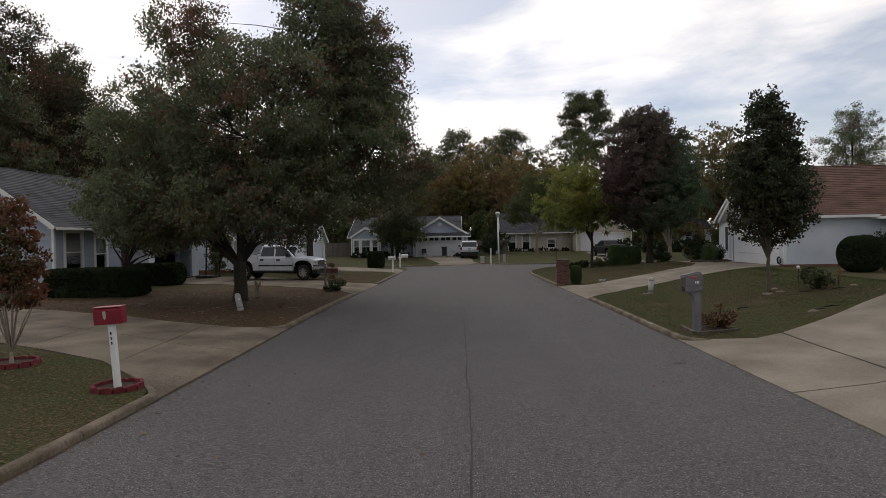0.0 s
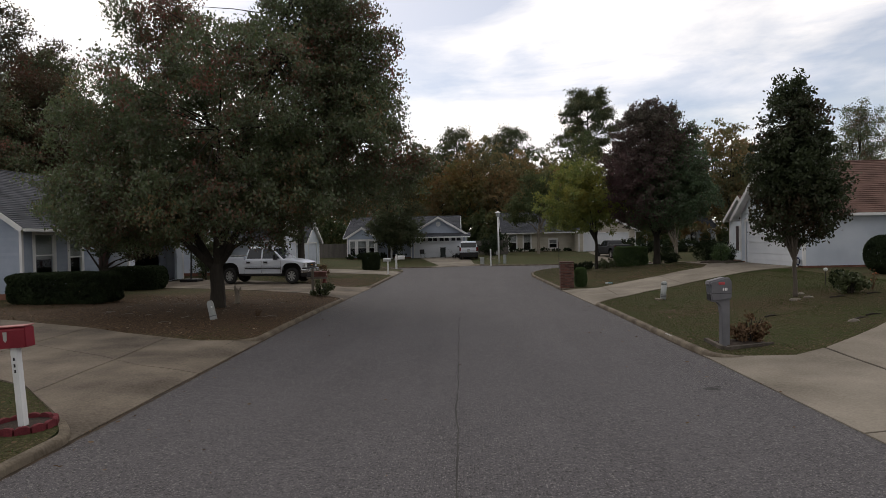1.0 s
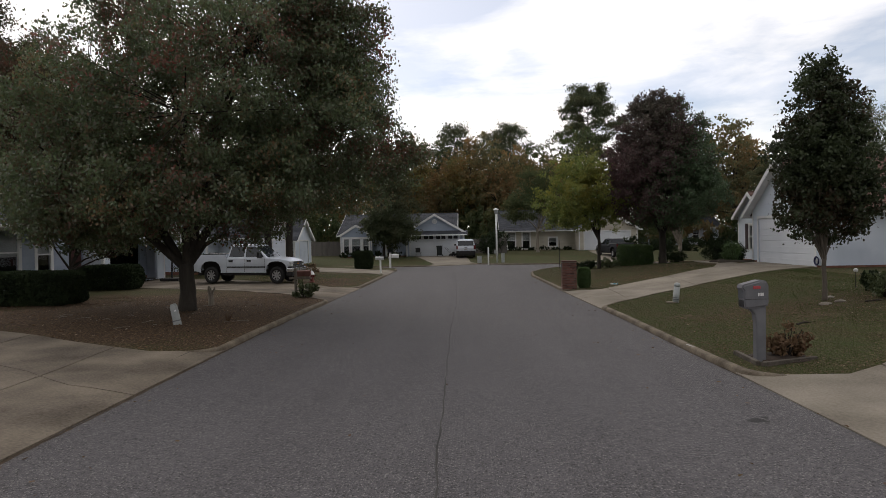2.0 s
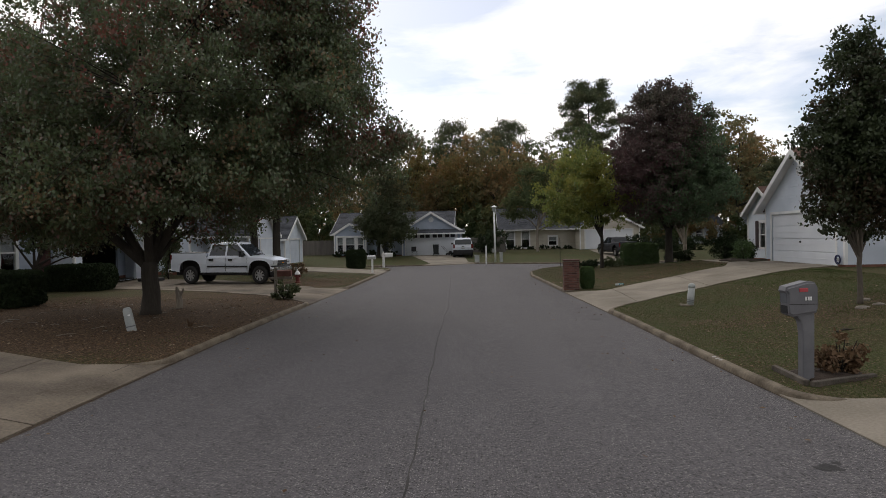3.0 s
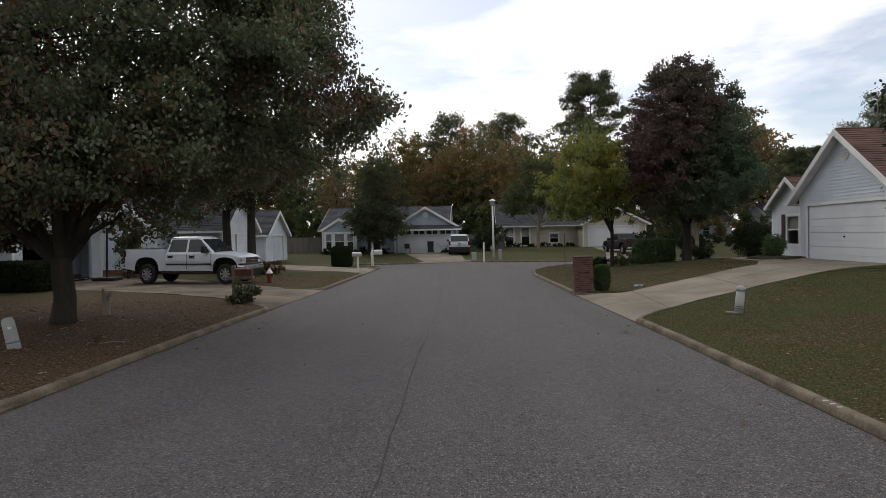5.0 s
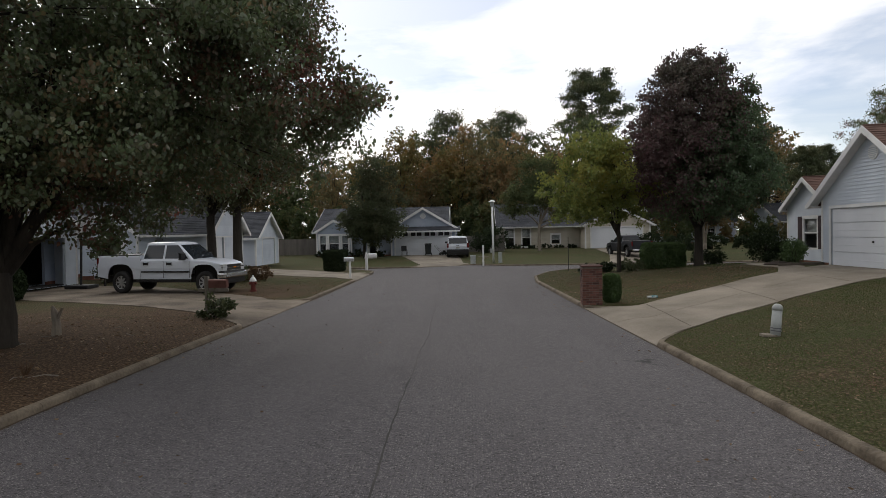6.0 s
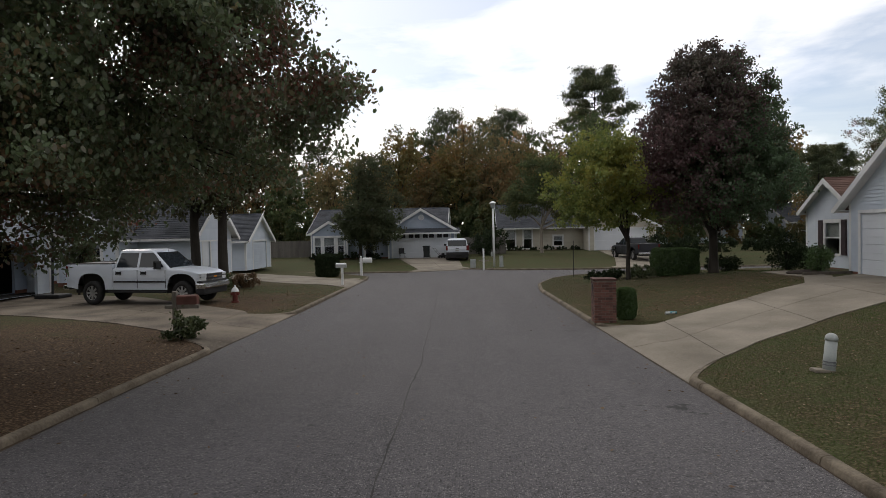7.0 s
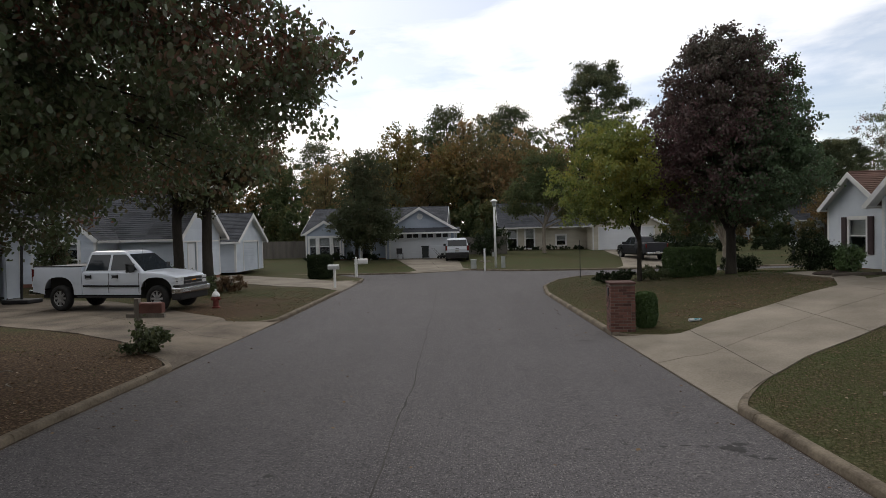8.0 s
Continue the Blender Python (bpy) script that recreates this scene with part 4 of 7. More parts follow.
def obox(bm, o, u, n, u0, u1, z0, z1, n0, n1, bevel=0.0):
    """A box in a wall's own directions: along u, up, and out along n."""
    made = bmesh.ops.create_cube(bm, size=1.0)["verts"]
    for v in made:
        a, b, c = v.co + Vector((0.5, 0.5, 0.5))
        v.co = o + u * (u0 + a * (u1 - u0)) + n * (n0 + b * (n1 - n0)) + UP * (z0 + c * (z1 - z0))
    bmesh.ops.recalc_face_normals(bm, faces=list({f for v in made for f in v.link_faces}))
    if bevel:
        bmesh.ops.bevel(bm, geom=list({e for v in made for e in v.link_edges}), offset=bevel, segments=1, affect="EDGES")
    return bm


def quad(bm, *pts):
    return bm.faces.new([bm.verts.new(p) for p in pts])


def spans(u0, u1, z0, z1, holes):
    """What is left of a course once the openings are taken out."""
    out = [(u0, u1)]
    zm = (z0 + z1) / 2
    for a, b, c, d in holes:
        if c < zm < d:
            out = [s for p, q in out for s in ((p, min(q, a)), (max(p, b), q)) if s[1] - s[0] > 0.02]
    return out


def wall(parent, material, o, u, n, length, height, rise=0.0, peak=0.5, holes=(), course=0.125, low=0.0, split=False):
    """A wall with its openings: an inner skin with jambs, and lapped boards on it."""
    skin, lapped = bmesh.new(), bmesh.new()
    count = max(1, round((height + rise - low) / course))
    step = (height + rise - low) / count

    def ends(z):
        if z <= height or not rise:
            return 0.0, length
        k = min(1.0, (z - height) / rise)
        return peak * length * k, length - (1 - peak) * length * k
    pieces = []
    for i in range(count):
        z0, z1 = low + i * step, low + (i + 1) * step
        a0, b0 = ends(z0)
        a1, b1 = ends(z1)
        for p, q in spans(a0, b0, z0, z1, holes):
            p1, q1 = (a1 if p == a0 else p), (b1 if q == b0 else q)
            lo = n * 0.026
            v = [o + u * p + UP * z0 + lo, o + u * q + UP * z0 + lo, o + u * q1 + UP * z1 + n * 0.003, o + u * p1 + UP * z1 + n * 0.003]
            bm = bmesh.new() if split else lapped
            quad(bm, *v)
            quad(bm, v[0] - lo, v[1] - lo, v[1], v[0])
            if split:
                bmesh.ops.remove_doubles(bm, verts=bm.verts, dist=0.0005)
                pieces.append(bm)
            quad(skin, o + u * q - n * 0.12 + UP * z0, o + u * p - n * 0.12 + UP * z0, o + u * p1 - n * 0.12 + UP * z1, o + u * q1 - n * 0.12 + UP * z1)
    bmesh.ops.remove_doubles(skin, verts=skin.verts, dist=0.0005)
    for a, b, c, d in holes:
        for e0, e1, f0, f1 in ((a, a, c, d), (b, b, c, d), (a, b, c, c), (a, b, d, d)):
            quad(skin, o + u * e0 + UP * f0, o + u * e1 + UP * f1, o + u * e1 + UP * f1 - n * 0.12, o + u * e0 + UP * f0 - n * 0.12)
    w = part("wall", skin, material, parent)
    if split:
        lapped.free()
        for bm in pieces:
            part("siding_board", bm, material, w)
    else:
        tagged(part("siding", lapped, material, w), kind="stuff")
    return w


def roof_slope(parent, material, e0, e1, r0, r1, course=0.16, thick=0.07, name="roof", label=""):
    """A roof slope from its eave line to its ridge line: a deck, and lapped shingles on it."""
    bm, deck = bmesh.new(), bmesh.new()
    e0, e1, r0, r1 = Vector(e0), Vector(e1), Vector(r0), Vector(r1)
    up = (e1 - e0).cross(r0 - e0).normalized()
    if up.z < 0:
        up = -up
    count = max(2, round((r0 - e0).length / course))
    width = max((e1 - e0).length, 0.1)
    for i in range(count):
        s, t = i / count, (i + 1) / count
        a, b, c, d = e0.lerp(r0, s), e1.lerp(r1, s), e1.lerp(r1, t), e0.lerp(r0, t)
        tabs = max(1, round((b - a).length / 0.9))
        for k in range(tabs):
            f, g = k / tabs, (k + 1) / tabs
            lift = up * (0.02 + 0.006 * ((i * 7 + k * 3) % 5) / 5)
            quad(bm, a.lerp(b, f) + lift, a.lerp(b, g) + lift, d.lerp(c, g) + up * 0.004, d.lerp(c, f) + up * 0.004)
            quad(bm, a.lerp(b, f), a.lerp(b, g), a.lerp(b, g) + lift, a.lerp(b, f) + lift)
    lo = up * thick
    quad(deck, e0 - lo, r0 - lo, r1 - lo, e1 - lo)
    quad(deck, e0, e0 - lo, e1 - lo, e1)
    quad(deck, e0, r0, r0 - lo, e0 - lo)
    quad(deck, e1, e1 - lo, r1 - lo, r1)
    quad(deck, e0, e1, r1, r0)
    bmesh.ops.remove_doubles(deck, verts=deck.verts, dist=0.0005)
    d = part(name, deck, material, parent, label)
    tagged(part("shingle_layer", bm, material, d), kind="stuff")
    return d


def beam(bm, p, q, wide, high, side):
    """A straight board from p to q, its width along side."""
    p, q, side = Vector(p), Vector(q), Vector(side).normalized()
    up = (q - p).cross(side).normalized()
    if up.z < 0:
        up = -up
    ring = [[bm.verts.new(e + side * a + up * b) for a, b in ((0, 0), (wide, 0), (wide, -high), (0, -high))] for e in (p, q)]
    faces = [bm.faces.new(ring[0]), bm.faces.new(ring[1][::-1])]
    for k in range(4):
        faces.append(bm.faces.new((ring[0][k], ring[1][k], ring[1][(k + 1) % 4], ring[0][(k + 1) % 4])))
    bmesh.ops.recalc_face_normals(bm, faces=faces)
    return bm


BLIND = surface("pale window blind", (0.30, 0.30, 0.29), (0.46, 0.46, 0.44), 2, 30, 0.8, 0.05)
SHUTTER = surface("dark plum shutters", (0.030, 0.018, 0.022), (0.055, 0.032, 0.038), 2, 40, 0.6, 0.1)
DOOR_WHITE = surface("white painted steel door", (0.60, 0.625, 0.66), (0.72, 0.745, 0.78), 0.8, 40, 0.45, 0.04, grain=0.2)
BRICK_BASE = surface("red brown foundation brick", (0.14, 0.060, 0.042), (0.27, 0.13, 0.09), 3, 30, 0.9, 0.4)


def window(parent, o, u, n, u0, u1, z0, z1, blind=0.5, shutters=False, rail=True, trim=0.09):
    """A sash window in a wall's opening."""
    w = part("window", obox(bmesh.new(), o, u, n, u0 - trim, u1 + trim, z1, z1 + trim * 1.2, -0.02, 0.045), WHITE, parent)
    fr = bmesh.new()
    for a, b, c, d in ((u0 - trim, u0 + 0.03, z0, z1), (u1 - 0.03, u1 + trim, z0, z1), (u0 - trim, u1 + trim, z0 - trim, z0), (u0, u1, z1 - 0.05, z1)):
        obox(fr, o, u, n, a, b, c, d, -0.06, 0.035)
    if rail:
        obox(fr, o, u, n, u0, u1, (z0 + z1) / 2 - 0.03, (z0 + z1) / 2 + 0.03, -0.06, 0.012)
    part("frame", fr, WHITE, w)
    mid = (z0 + z1) / 2
    for a, b in ((z0, mid), (mid, z1)):
        part("pane", obox(bmesh.new(), o, u, n, u0, u1, a, b, -0.045, -0.037), GLASS_CLEAR, w).visible_shadow = False
    if blind:
        part("blind", obox(bmesh.new(), o, u, n, u0, u1, z1 - (z1 - z0) * blind, z1, -0.10, -0.09), BLIND, w)
    part("dark_room", obox(bmesh.new(), o, u, n, u0 - 0.05, u1 + 0.05, z0 - 0.05, z1 + 0.05, -0.60, -0.59), DARK, w)
    if shutters:
        for a in (u0 - trim - 0.40, u1 + trim + 0.02):
            sb = obox(bmesh.new(), o, u, n, a, a + 0.38, z0 - 0.05, z1 + 0.08, 0.018, 0.05)
            k = z0 + 0.06
            while k < z1 - 0.02:
                obox(sb, o, u, n, a + 0.05, a + 0.33, k, k + 0.05, 0.05, 0.062)
                k += 0.085
            part("shutter", sb, SHUTTER, w, "dark louvred shutter")
    return w


GLASS_CLEAR = clear_glass("window glass")
PANE_DARK = surface("unlit dark pane", (0.012, 0.013, 0.016), (0.03, 0.032, 0.036), 3, 30, 0.35, 0.02, spec=0.2)


def garage_door(parent, o, u, n, u0, u1, z0, z1, lights=0, material=DOOR_WHITE):
    """A sectional overhead door, with a row of small lights if asked for."""
    d = part("garage_door", obox(bmesh.new(), o, u, n, u0, u1, z0, z1, -0.10, -0.075), material, parent)
    rows = 4
    for r in range(rows):
        a, b = z0 + (z1 - z0) * r / rows + 0.012, z0 + (z1 - z0) * (r + 1) / rows - 0.012
        bm = bmesh.new()
        if lights and r == rows - 1:
            cells, w = lights, (u1 - u0)
            edges = [u0 + 0.02]
            for k in range(cells):
                c = u0 + w * (k + 0.5) / cells + (0.04 if k % 2 == 0 else -0.04)
                edges += [c - w / cells * 0.34, c + w / cells * 0.34]
            edges.append(u1 - 0.02)
            for p, q in zip(edges[::2], edges[1::2]):
                obox(bm, o, u, n, p, q, a, b, -0.075, -0.045)
            obox(bm, o, u, n, u0 + 0.02, u1 - 0.02, a, a + 0.1, -0.075, -0.044)
            obox(bm, o, u, n, u0 + 0.02, u1 - 0.02, b - 0.1, b, -0.075, -0.044)
        else:
            obox(bm, o, u, n, u0 + 0.01, u1 - 0.01, a, b, -0.075, -0.045, bevel=0.008)
            obox(bm, o, u, n, u0 + 0.01, u1 - 0.01, (a + b) / 2 - 0.02, (a + b) / 2 + 0.02, -0.045, -0.038, bevel=0.004)
        sec = part("section", bm, material, d)
        if lights and r == rows - 1:
            for p, q in zip(edges[1::2], edges[2::2]):
                part("light", obox(bmesh.new(), o, u, n, p, q, a + 0.1, b - 0.1, -0.072, -0.06), PANE_DARK, sec, "small dark pane")
    tr = bmesh.new()
    for a, b, c, e in ((u0 - 0.12, u0, z0, z1 + 0.12), (u1, u1 + 0.12, z0, z1 + 0.12), (u0, u1, z1, z1 + 0.12)):
        obox(tr, o, u, n, a, b, c, e, -0.02, 0.03)
    part("casing", tr, WHITE, d)
    return d


X, Y = Vector((1, 0, 0)), Vector((0, 1, 0))


def gabled(parent, x0, x1, y0, y1, base, eave, ridge, axis, walls, roof, holes=None, over=0.4, course=0.125, gutter=True, foundation=0.12, split=""):
    """A block with a gable roof whose ridge runs along the axis. holes: openings by side (s, n, e, w), in metres along the wall."""
    holes = holes or {}
    h, rise = eave - base, ridge - eave
    sides = {"s": (Vector((x0, y0, base)), X, -Y, x1 - x0), "n": (Vector((x1, y1, base)), -X, Y, x1 - x0),
             "e": (Vector((x1, y0, base)), Y, X, y1 - y0), "w": (Vector((x0, y1, base)), -Y, -X, y1 - y0)}
    for k, (o, u, n, length) in sides.items():
        g = rise if (k in "ew") == (axis == "x") else 0.0
        wall(parent, walls, o, u, n, length, h, g, 0.5, holes.get(k, ()), course, foundation, k in split)
        if foundation:
            cuts = [0.02] + [c for hole in sorted(holes.get(k, ())) if hole[2] < 0.05 for c in (hole[0] - 0.1, hole[1] + 0.1)] + [length - 0.02]
            for a, b in zip(cuts[::2], cuts[1::2]):
                part("foundation", obox(bmesh.new(), o, u, n, a, b, -0.5, foundation, -0.12, 0.004), BRICK_BASE, parent)
        for a, b in ((-0.028, 0.09), (length - 0.09, length + 0.028)):
            part("corner_board", obox(bmesh.new(), o, u, n, a, b, foundation, h, -0.02, 0.026), WHITE, parent)
    drop = over * rise / ((y1 - y0) / 2 if axis == "x" else (x1 - x0) / 2)
    if axis == "x":
        mid = (y0 + y1) / 2
        slopes = [((x0 - over, y0 - over, eave - drop), (x1 + over, y0 - over, eave - drop), (x0 - over, mid, ridge), (x1 + over, mid, ridge)),
                  ((x0 - over, y1 + over, eave - drop), (x1 + over, y1 + over, eave - drop), (x0 - over, mid, ridge), (x1 + over, mid, ridge))]
        ends = (((x0 - over, -X), (x1 + over, X)), lambda e, k: ((e, (y0 - over, y1 + over)[k], eave - drop), (e, mid, ridge)))
    else:
        mid = (x0 + x1) / 2
        slopes = [((x0 - over, y0 - over, eave - drop), (x0 - over, y1 + over, eave - drop), (mid, y0 - over, ridge), (mid, y1 + over, ridge)),
                  ((x1 + over, y0 - over, eave - drop), (x1 + over, y1 + over, eave - drop), (mid, y0 - over, ridge), (mid, y1 + over, ridge))]
        ends = (((y0 - over, -Y), (y1 + over, Y)), lambda e, k: (((x0 - over, x1 + over)[k], e, eave - drop), (mid, e, ridge)))
    for e0, e1, r0, r1 in slopes:
        lift = Vector((0, 0, 0.10))
        roof_slope(parent, roof, Vector(e0) + lift, Vector(e1) + lift, Vector(r0) + lift, Vector(r1) + lift)
        if gutter:
            gb = bmesh.new()
            p, q = Vector(e0), Vector(e1)
            away = Vector((0, -1 if e0[1] < mid else 1, 0)) if axis == "x" else Vector((-1 if e0[0] < mid else 1, 0, 0))
            beam(gb, p + UP * 0.09, q + UP * 0.09, 0.10, 0.12, away)
            beam(gb, p + UP * 0.05 - away * over, q + UP * 0.05 - away * over, over, 0.02, away)
            part("gutter", gb, WHITE, parent)
    for e, out in ends[0]:
        for k in (0, 1):
            p, q = ends[1](e, k)
            rb = bmesh.new()
            beam(rb, Vector(p) + UP * 0.10 + out * 0.004 * k, Vector(q) + UP * 0.10 + out * 0.004 * k, 0.03, 0.2, out)
            part("rake_board", rb, WHITE, parent)
            sf = bmesh.new()
            beam(sf, Vector(p) + UP * 0.02 - out * over, Vector(q) + UP * 0.02 - out * over, over, 0.015, out)
            part("soffit", sf, WHITE, parent)
    rc = bmesh.new()
    a, b = slopes[0][2], slopes[0][3]
    a, b = Vector(a), Vector(b)
    inset = (b - a).normalized() * 0.06
    tube(rc, [a + inset + UP * 0.1, b - inset + UP * 0.1], [0.05, 0.05], 6)
    part("ridge_cap", rc, roof, parent)
    return sides


def round_vent(parent, o, u, n, cu, cz, r):
    bm = bmesh.new()
    tube(bm, [o + u * cu + UP * cz + n * 0.0, o + u * cu + UP * cz + n * 0.05], [r, r], 20)
    v = part("gable_vent", bm, WHITE, parent, "round white louvred vent")
    lb = bmesh.new()
    k = -r * 0.75
    while k < r * 0.75:
        half = math.sqrt(max(0.0, (r * 0.85) ** 2 - k * k))
        obox(lb, o, u, n, cu - half, cu + half, cz + k, cz + k + 0.03, 0.05, 0.07)
        k += 0.065
    part("louvre", lb, GREY_SIDING, v)


# the white house with the brown roof and its garage, beside the rising driveway
g_house = thing("house", pose(0, 0, 0), "white-sided house with a brown shingle roof and a double garage", "house")
GB = 0.70
s = gabled(g_house, 14.5, 24.5, 26.1, 32.4, GB, 3.32, 5.62, "x", WHITE_SIDING, ROOF_BROWN, {"w": [(0.62, 5.72, 0.0, 2.24)]}, foundation=0.14, split="ws")
o, u, n, length = s["w"]
garage_door(g_house, o, u, n, 0.62, 5.72, 0.02, 2.24)
round_vent(g_house, o, u, n, 3.15, 4.1, 0.26)
lock = bmesh.new()
tube(lock, [o + u * 3.05 + UP * 0.98 - n * 0.05, o + u * 3.05 + UP * 0.98 + n * 0.01], [0.035, 0.03], 8)
part("door_handle", lock, BLACK, g_house, "small black door handle")
s = gabled(g_house, 17.0, 24.0, 36.1, 40.0, 0.5, 3.3, 4.6, "x", WHITE_SIDING, ROOF_BROWN, {"w": [(1.55, 2.75, 0.75, 2.2)]}, over=0.3, split="w")
o, u, n, length = s["w"]
window(g_house, o, u, n, 1.55, 2.75, 0.75, 2.2, 0.55, True)
gabled(g_house, 18.2, 25.0, 32.2, 36.5, 0.5, 3.3, 5.0, "y", WHITE_SIDING, ROOF_BROWN, over=0.2, gutter=False)
gabled(g_house, 18.9, 23.4, 24.4, 26.4, 0.72, 3.2, 4.9, "y", WHITE_SIDING, ROOF_BROWN, over=0.35)

# the pale blue house across the end of the street
e_house = thing("house", pose(0, 0, 0), "pale blue house with grey roof, bay window and double garage", "house")
EB = 0.42
s = gabled(e_house, -13.2, -1.9, 61.3, 70.2, EB, 2.72, 4.75, "x", BLUE_SIDING, ROOF_GREY, {"s": [(4.6, 5.5, 0.15, 2.1)]}, course=0.15)
s = gabled(e_house, -6.55, -0.85, 60.9, 66.0, EB, 2.85, 4.55, "y", BLUE_SIDING, ROOF_GREY, {"s": [(0.4, 5.25, 0.0, 2.14)]}, course=0.15, foundation=0.0, over=0.3)
o, u, n, length = s["s"]
garage_door(e_house, o, u, n, 0.4, 5.25, 0.0, 2.14, 8)
round_vent(e_house, o, u, n, 2.85, 3.45, 0.24)
roof_slope(e_house, ROOF_GREY, (-6.95, 60.25, 2.56), (-0.45, 60.25, 2.56), (-6.95, 60.85, 2.95), (-0.45, 60.85, 2.95), name="pent_roof", label="narrow shingled roof over the garage door")
gb = bmesh.new()
beam(gb, (-6.95, 60.22, 2.58), (-0.45, 60.22, 2.58), 0.08, 0.12, -Y)
part("pent_gutter", gb, WHITE, e_house)
s = gabled(e_house, -13.1, -10.0, 60.55, 61.6, EB, 2.66, 3.62, "y", BLUE_SIDING, ROOF_GREY, {"s": [(0.28, 0.85, 0.45, 1.9), (1.1, 2.0, 0.45, 1.9), (2.25, 2.82, 0.45, 1.9)]}, over=0.12, course=0.15)
o, u, n, length = s["s"]
for a, b in ((0.28, 0.85), (1.1, 2.0), (2.25, 2.82)):
    window(e_house, o, u, n, a, b, 0.45, 1.9, 0.5, trim=0.12)
for px in (-8.5, -7.7):
    cb = boxed(px - 0.09, px + 0.09, 60.3, 60.48, EB - 0.1, 2.6, bevel=0.01)
    part("porch_column", cb, WHITE, e_house)

# the beige house and its garage, past the turn
f_house = thing("house", pose(0, 0, 0), "beige-sided house with tall dark windows and a white garage", "house")
s = gabled(f_house, 3.5, 12.6, 72.0, 80.0, 0.5, 3.0, 5.3, "x", BEIGE_SIDING, ROOF_GREY, {"s": [(0.6, 1.5, 0.3, 2.2), (2.35, 3.2, 0.3, 2.2), (5.4, 6.3, 0.5, 1.5)]}, course=0.15)
o, u, n, length = s["s"]
for a, b, c, d in ((0.6, 1.5, 0.3, 2.2), (2.35, 3.2, 0.3, 2.2), (5.4, 6.3, 0.5, 1.5)):
    window(f_house, o, u, n, a, b, c, d, 0.5, trim=0.12)
s = gabled(f_house, 11.9, 18.3, 69.0, 76.0, 0.42, 2.95, 4.6, "y", BEIGE_SIDING, ROOF_GREY, {"s": [(0.6, 5.6, 0.0, 2.2)]}, course=0.15, foundation=0.0)
o, u, n, length = s["s"]
garage_door(f_house, o, u, n, 0.6, 5.6, 0.0, 2.2)

# white houses farther along the side street
for x0, x1, y0, y1, lab in ((23.6, 33.0, 84.0, 93.0, "white house with a grey roof beyond the corner"), (36.5, 46.0, 80.0, 89.0, "white house with a grey roof far down the side street")):
    h_house = thing("house", pose(0, 0, 0), lab, "house")
    s = gabled(h_house, x0, x1, y0, y1, 0.55, 3.1, 5.2, "x", WHITE_SIDING, ROOF_GREY, {"s": [(1.0, 1.9, 0.8, 2.1), (3.0, 3.9, 0.8, 2.1), (6.0, 6.9, 0.8, 2.1)]}, course=0.2)
    o, u, n, length = s["s"]
    for a in (1.0, 3.0, 6.0):
        window(h_house, o, u, n, a, a + 0.9, 0.8, 2.1, 0.3)

# the grey house with the open garage, behind the shade tree
a_house = thing("house", pose(0, 0, 0), "grey-sided house with white window trim and an open garage", "house")
AB = 0.30
s = gabled(a_house, -26.5, -19.0, 23.1, 35.2, AB, 3.35, 6.0, "y", BLUE_SIDING, ROOF_GREY, {"e": [(0.75, 1.95, 0.75, 2.65), (3.0, 3.9, 0.75, 2.4), (5.2, 6.1, 0.05, 2.15), (6.75, 11.3, 0.0, 2.16)]})
o, u, n, length = s["e"]
window(a_house, o, u, n, 0.75, 1.95, 0.75, 2.65, 0.6, trim=0.14)
window(a_house, o, u, n, 3.0, 3.9, 0.75, 2.4, 0.5, trim=0.14)
part("front_door", obox(bmesh.new(), o, u, n, 5.2, 6.1, 0.05, 2.15, -0.09, -0.05), surface("dark red door", (0.05, 0.02, 0.018), (0.08, 0.03, 0.025), 3, 30, 0.5, 0.1), a_house)
s = gabled(a_house, -19.2, -18.0, 29.3, 35.2, AB - 0.06, 2.9, 4.3, "x", WHITE_SIDING, ROOF_GREY, {"e": [(0.55, 5.1, 0.0, 2.2)], "w": [(0.55, 5.1, 0.0, 2.2)]}, foundation=0.0, over=0.3)
# near-black inside faces: the open garage's gloom is put into their colour
dk = bmesh.new()
box(dk, -25.8, -25.7, 29.4, 35.1, AB, 3.2)
box(dk, -25.8, -19.15, 29.2, 29.3, AB, 3.2)
box(dk, -25.8, -19.15, 34.98, 35.02, AB, 3.2)
box(dk, -25.8, -19.15, 29.3, 34.98, 3.0, 3.05)
box(dk, -25.7, -18.1, 29.35, 34.98, AB - 0.1, AB - 0.03)
part("garage_lining", dk, DARK, a_house)
# the white gabled house behind the pickup
c_house = thing("house", pose(0, 0, 0), "white-sided house with a grey roof and gables toward the street", "house")
CB = 0.28
s = gabled(c_house, -25.0, -14.0, 40.4, 45.5, CB, 2.72, 4.72, "x", WHITE_SIDING, ROOF_GREY, {"e": [(1.2, 2.1, 0.05, 2.1)]})
o, u, n, length = s["e"]
tr = bmesh.new()
obox(tr, o, u, n, 0.0, length, 2.02, 2.1, 0.018, 0.04)
obox(tr, o, u, n, 1.08, 1.2, 0.05, 2.02, 0.018, 0.04)
obox(tr, o, u, n, 2.1, 2.22, 0.05, 2.02, 0.018, 0.04)
part("trim", tr, WHITE, c_house)
part("side_door", obox(bmesh.new(), o, u, n, 1.2, 2.1, 0.05, 2.1, -0.09, -0.05), DOOR_WHITE, c_house)
s = gabled(c_house, -20.05, -16.95, 38.6, 41.0, CB, 2.66, 3.98, "y", WHITE_SIDING, ROOF_GREY, {"s": [(1.35, 2.25, 0.6, 2.1)]}, over=0.3)
o, u, n, length = s["s"]
window(c_house, o, u, n, 1.35, 2.25, 0.6, 2.1, 0.2, trim=0.13)

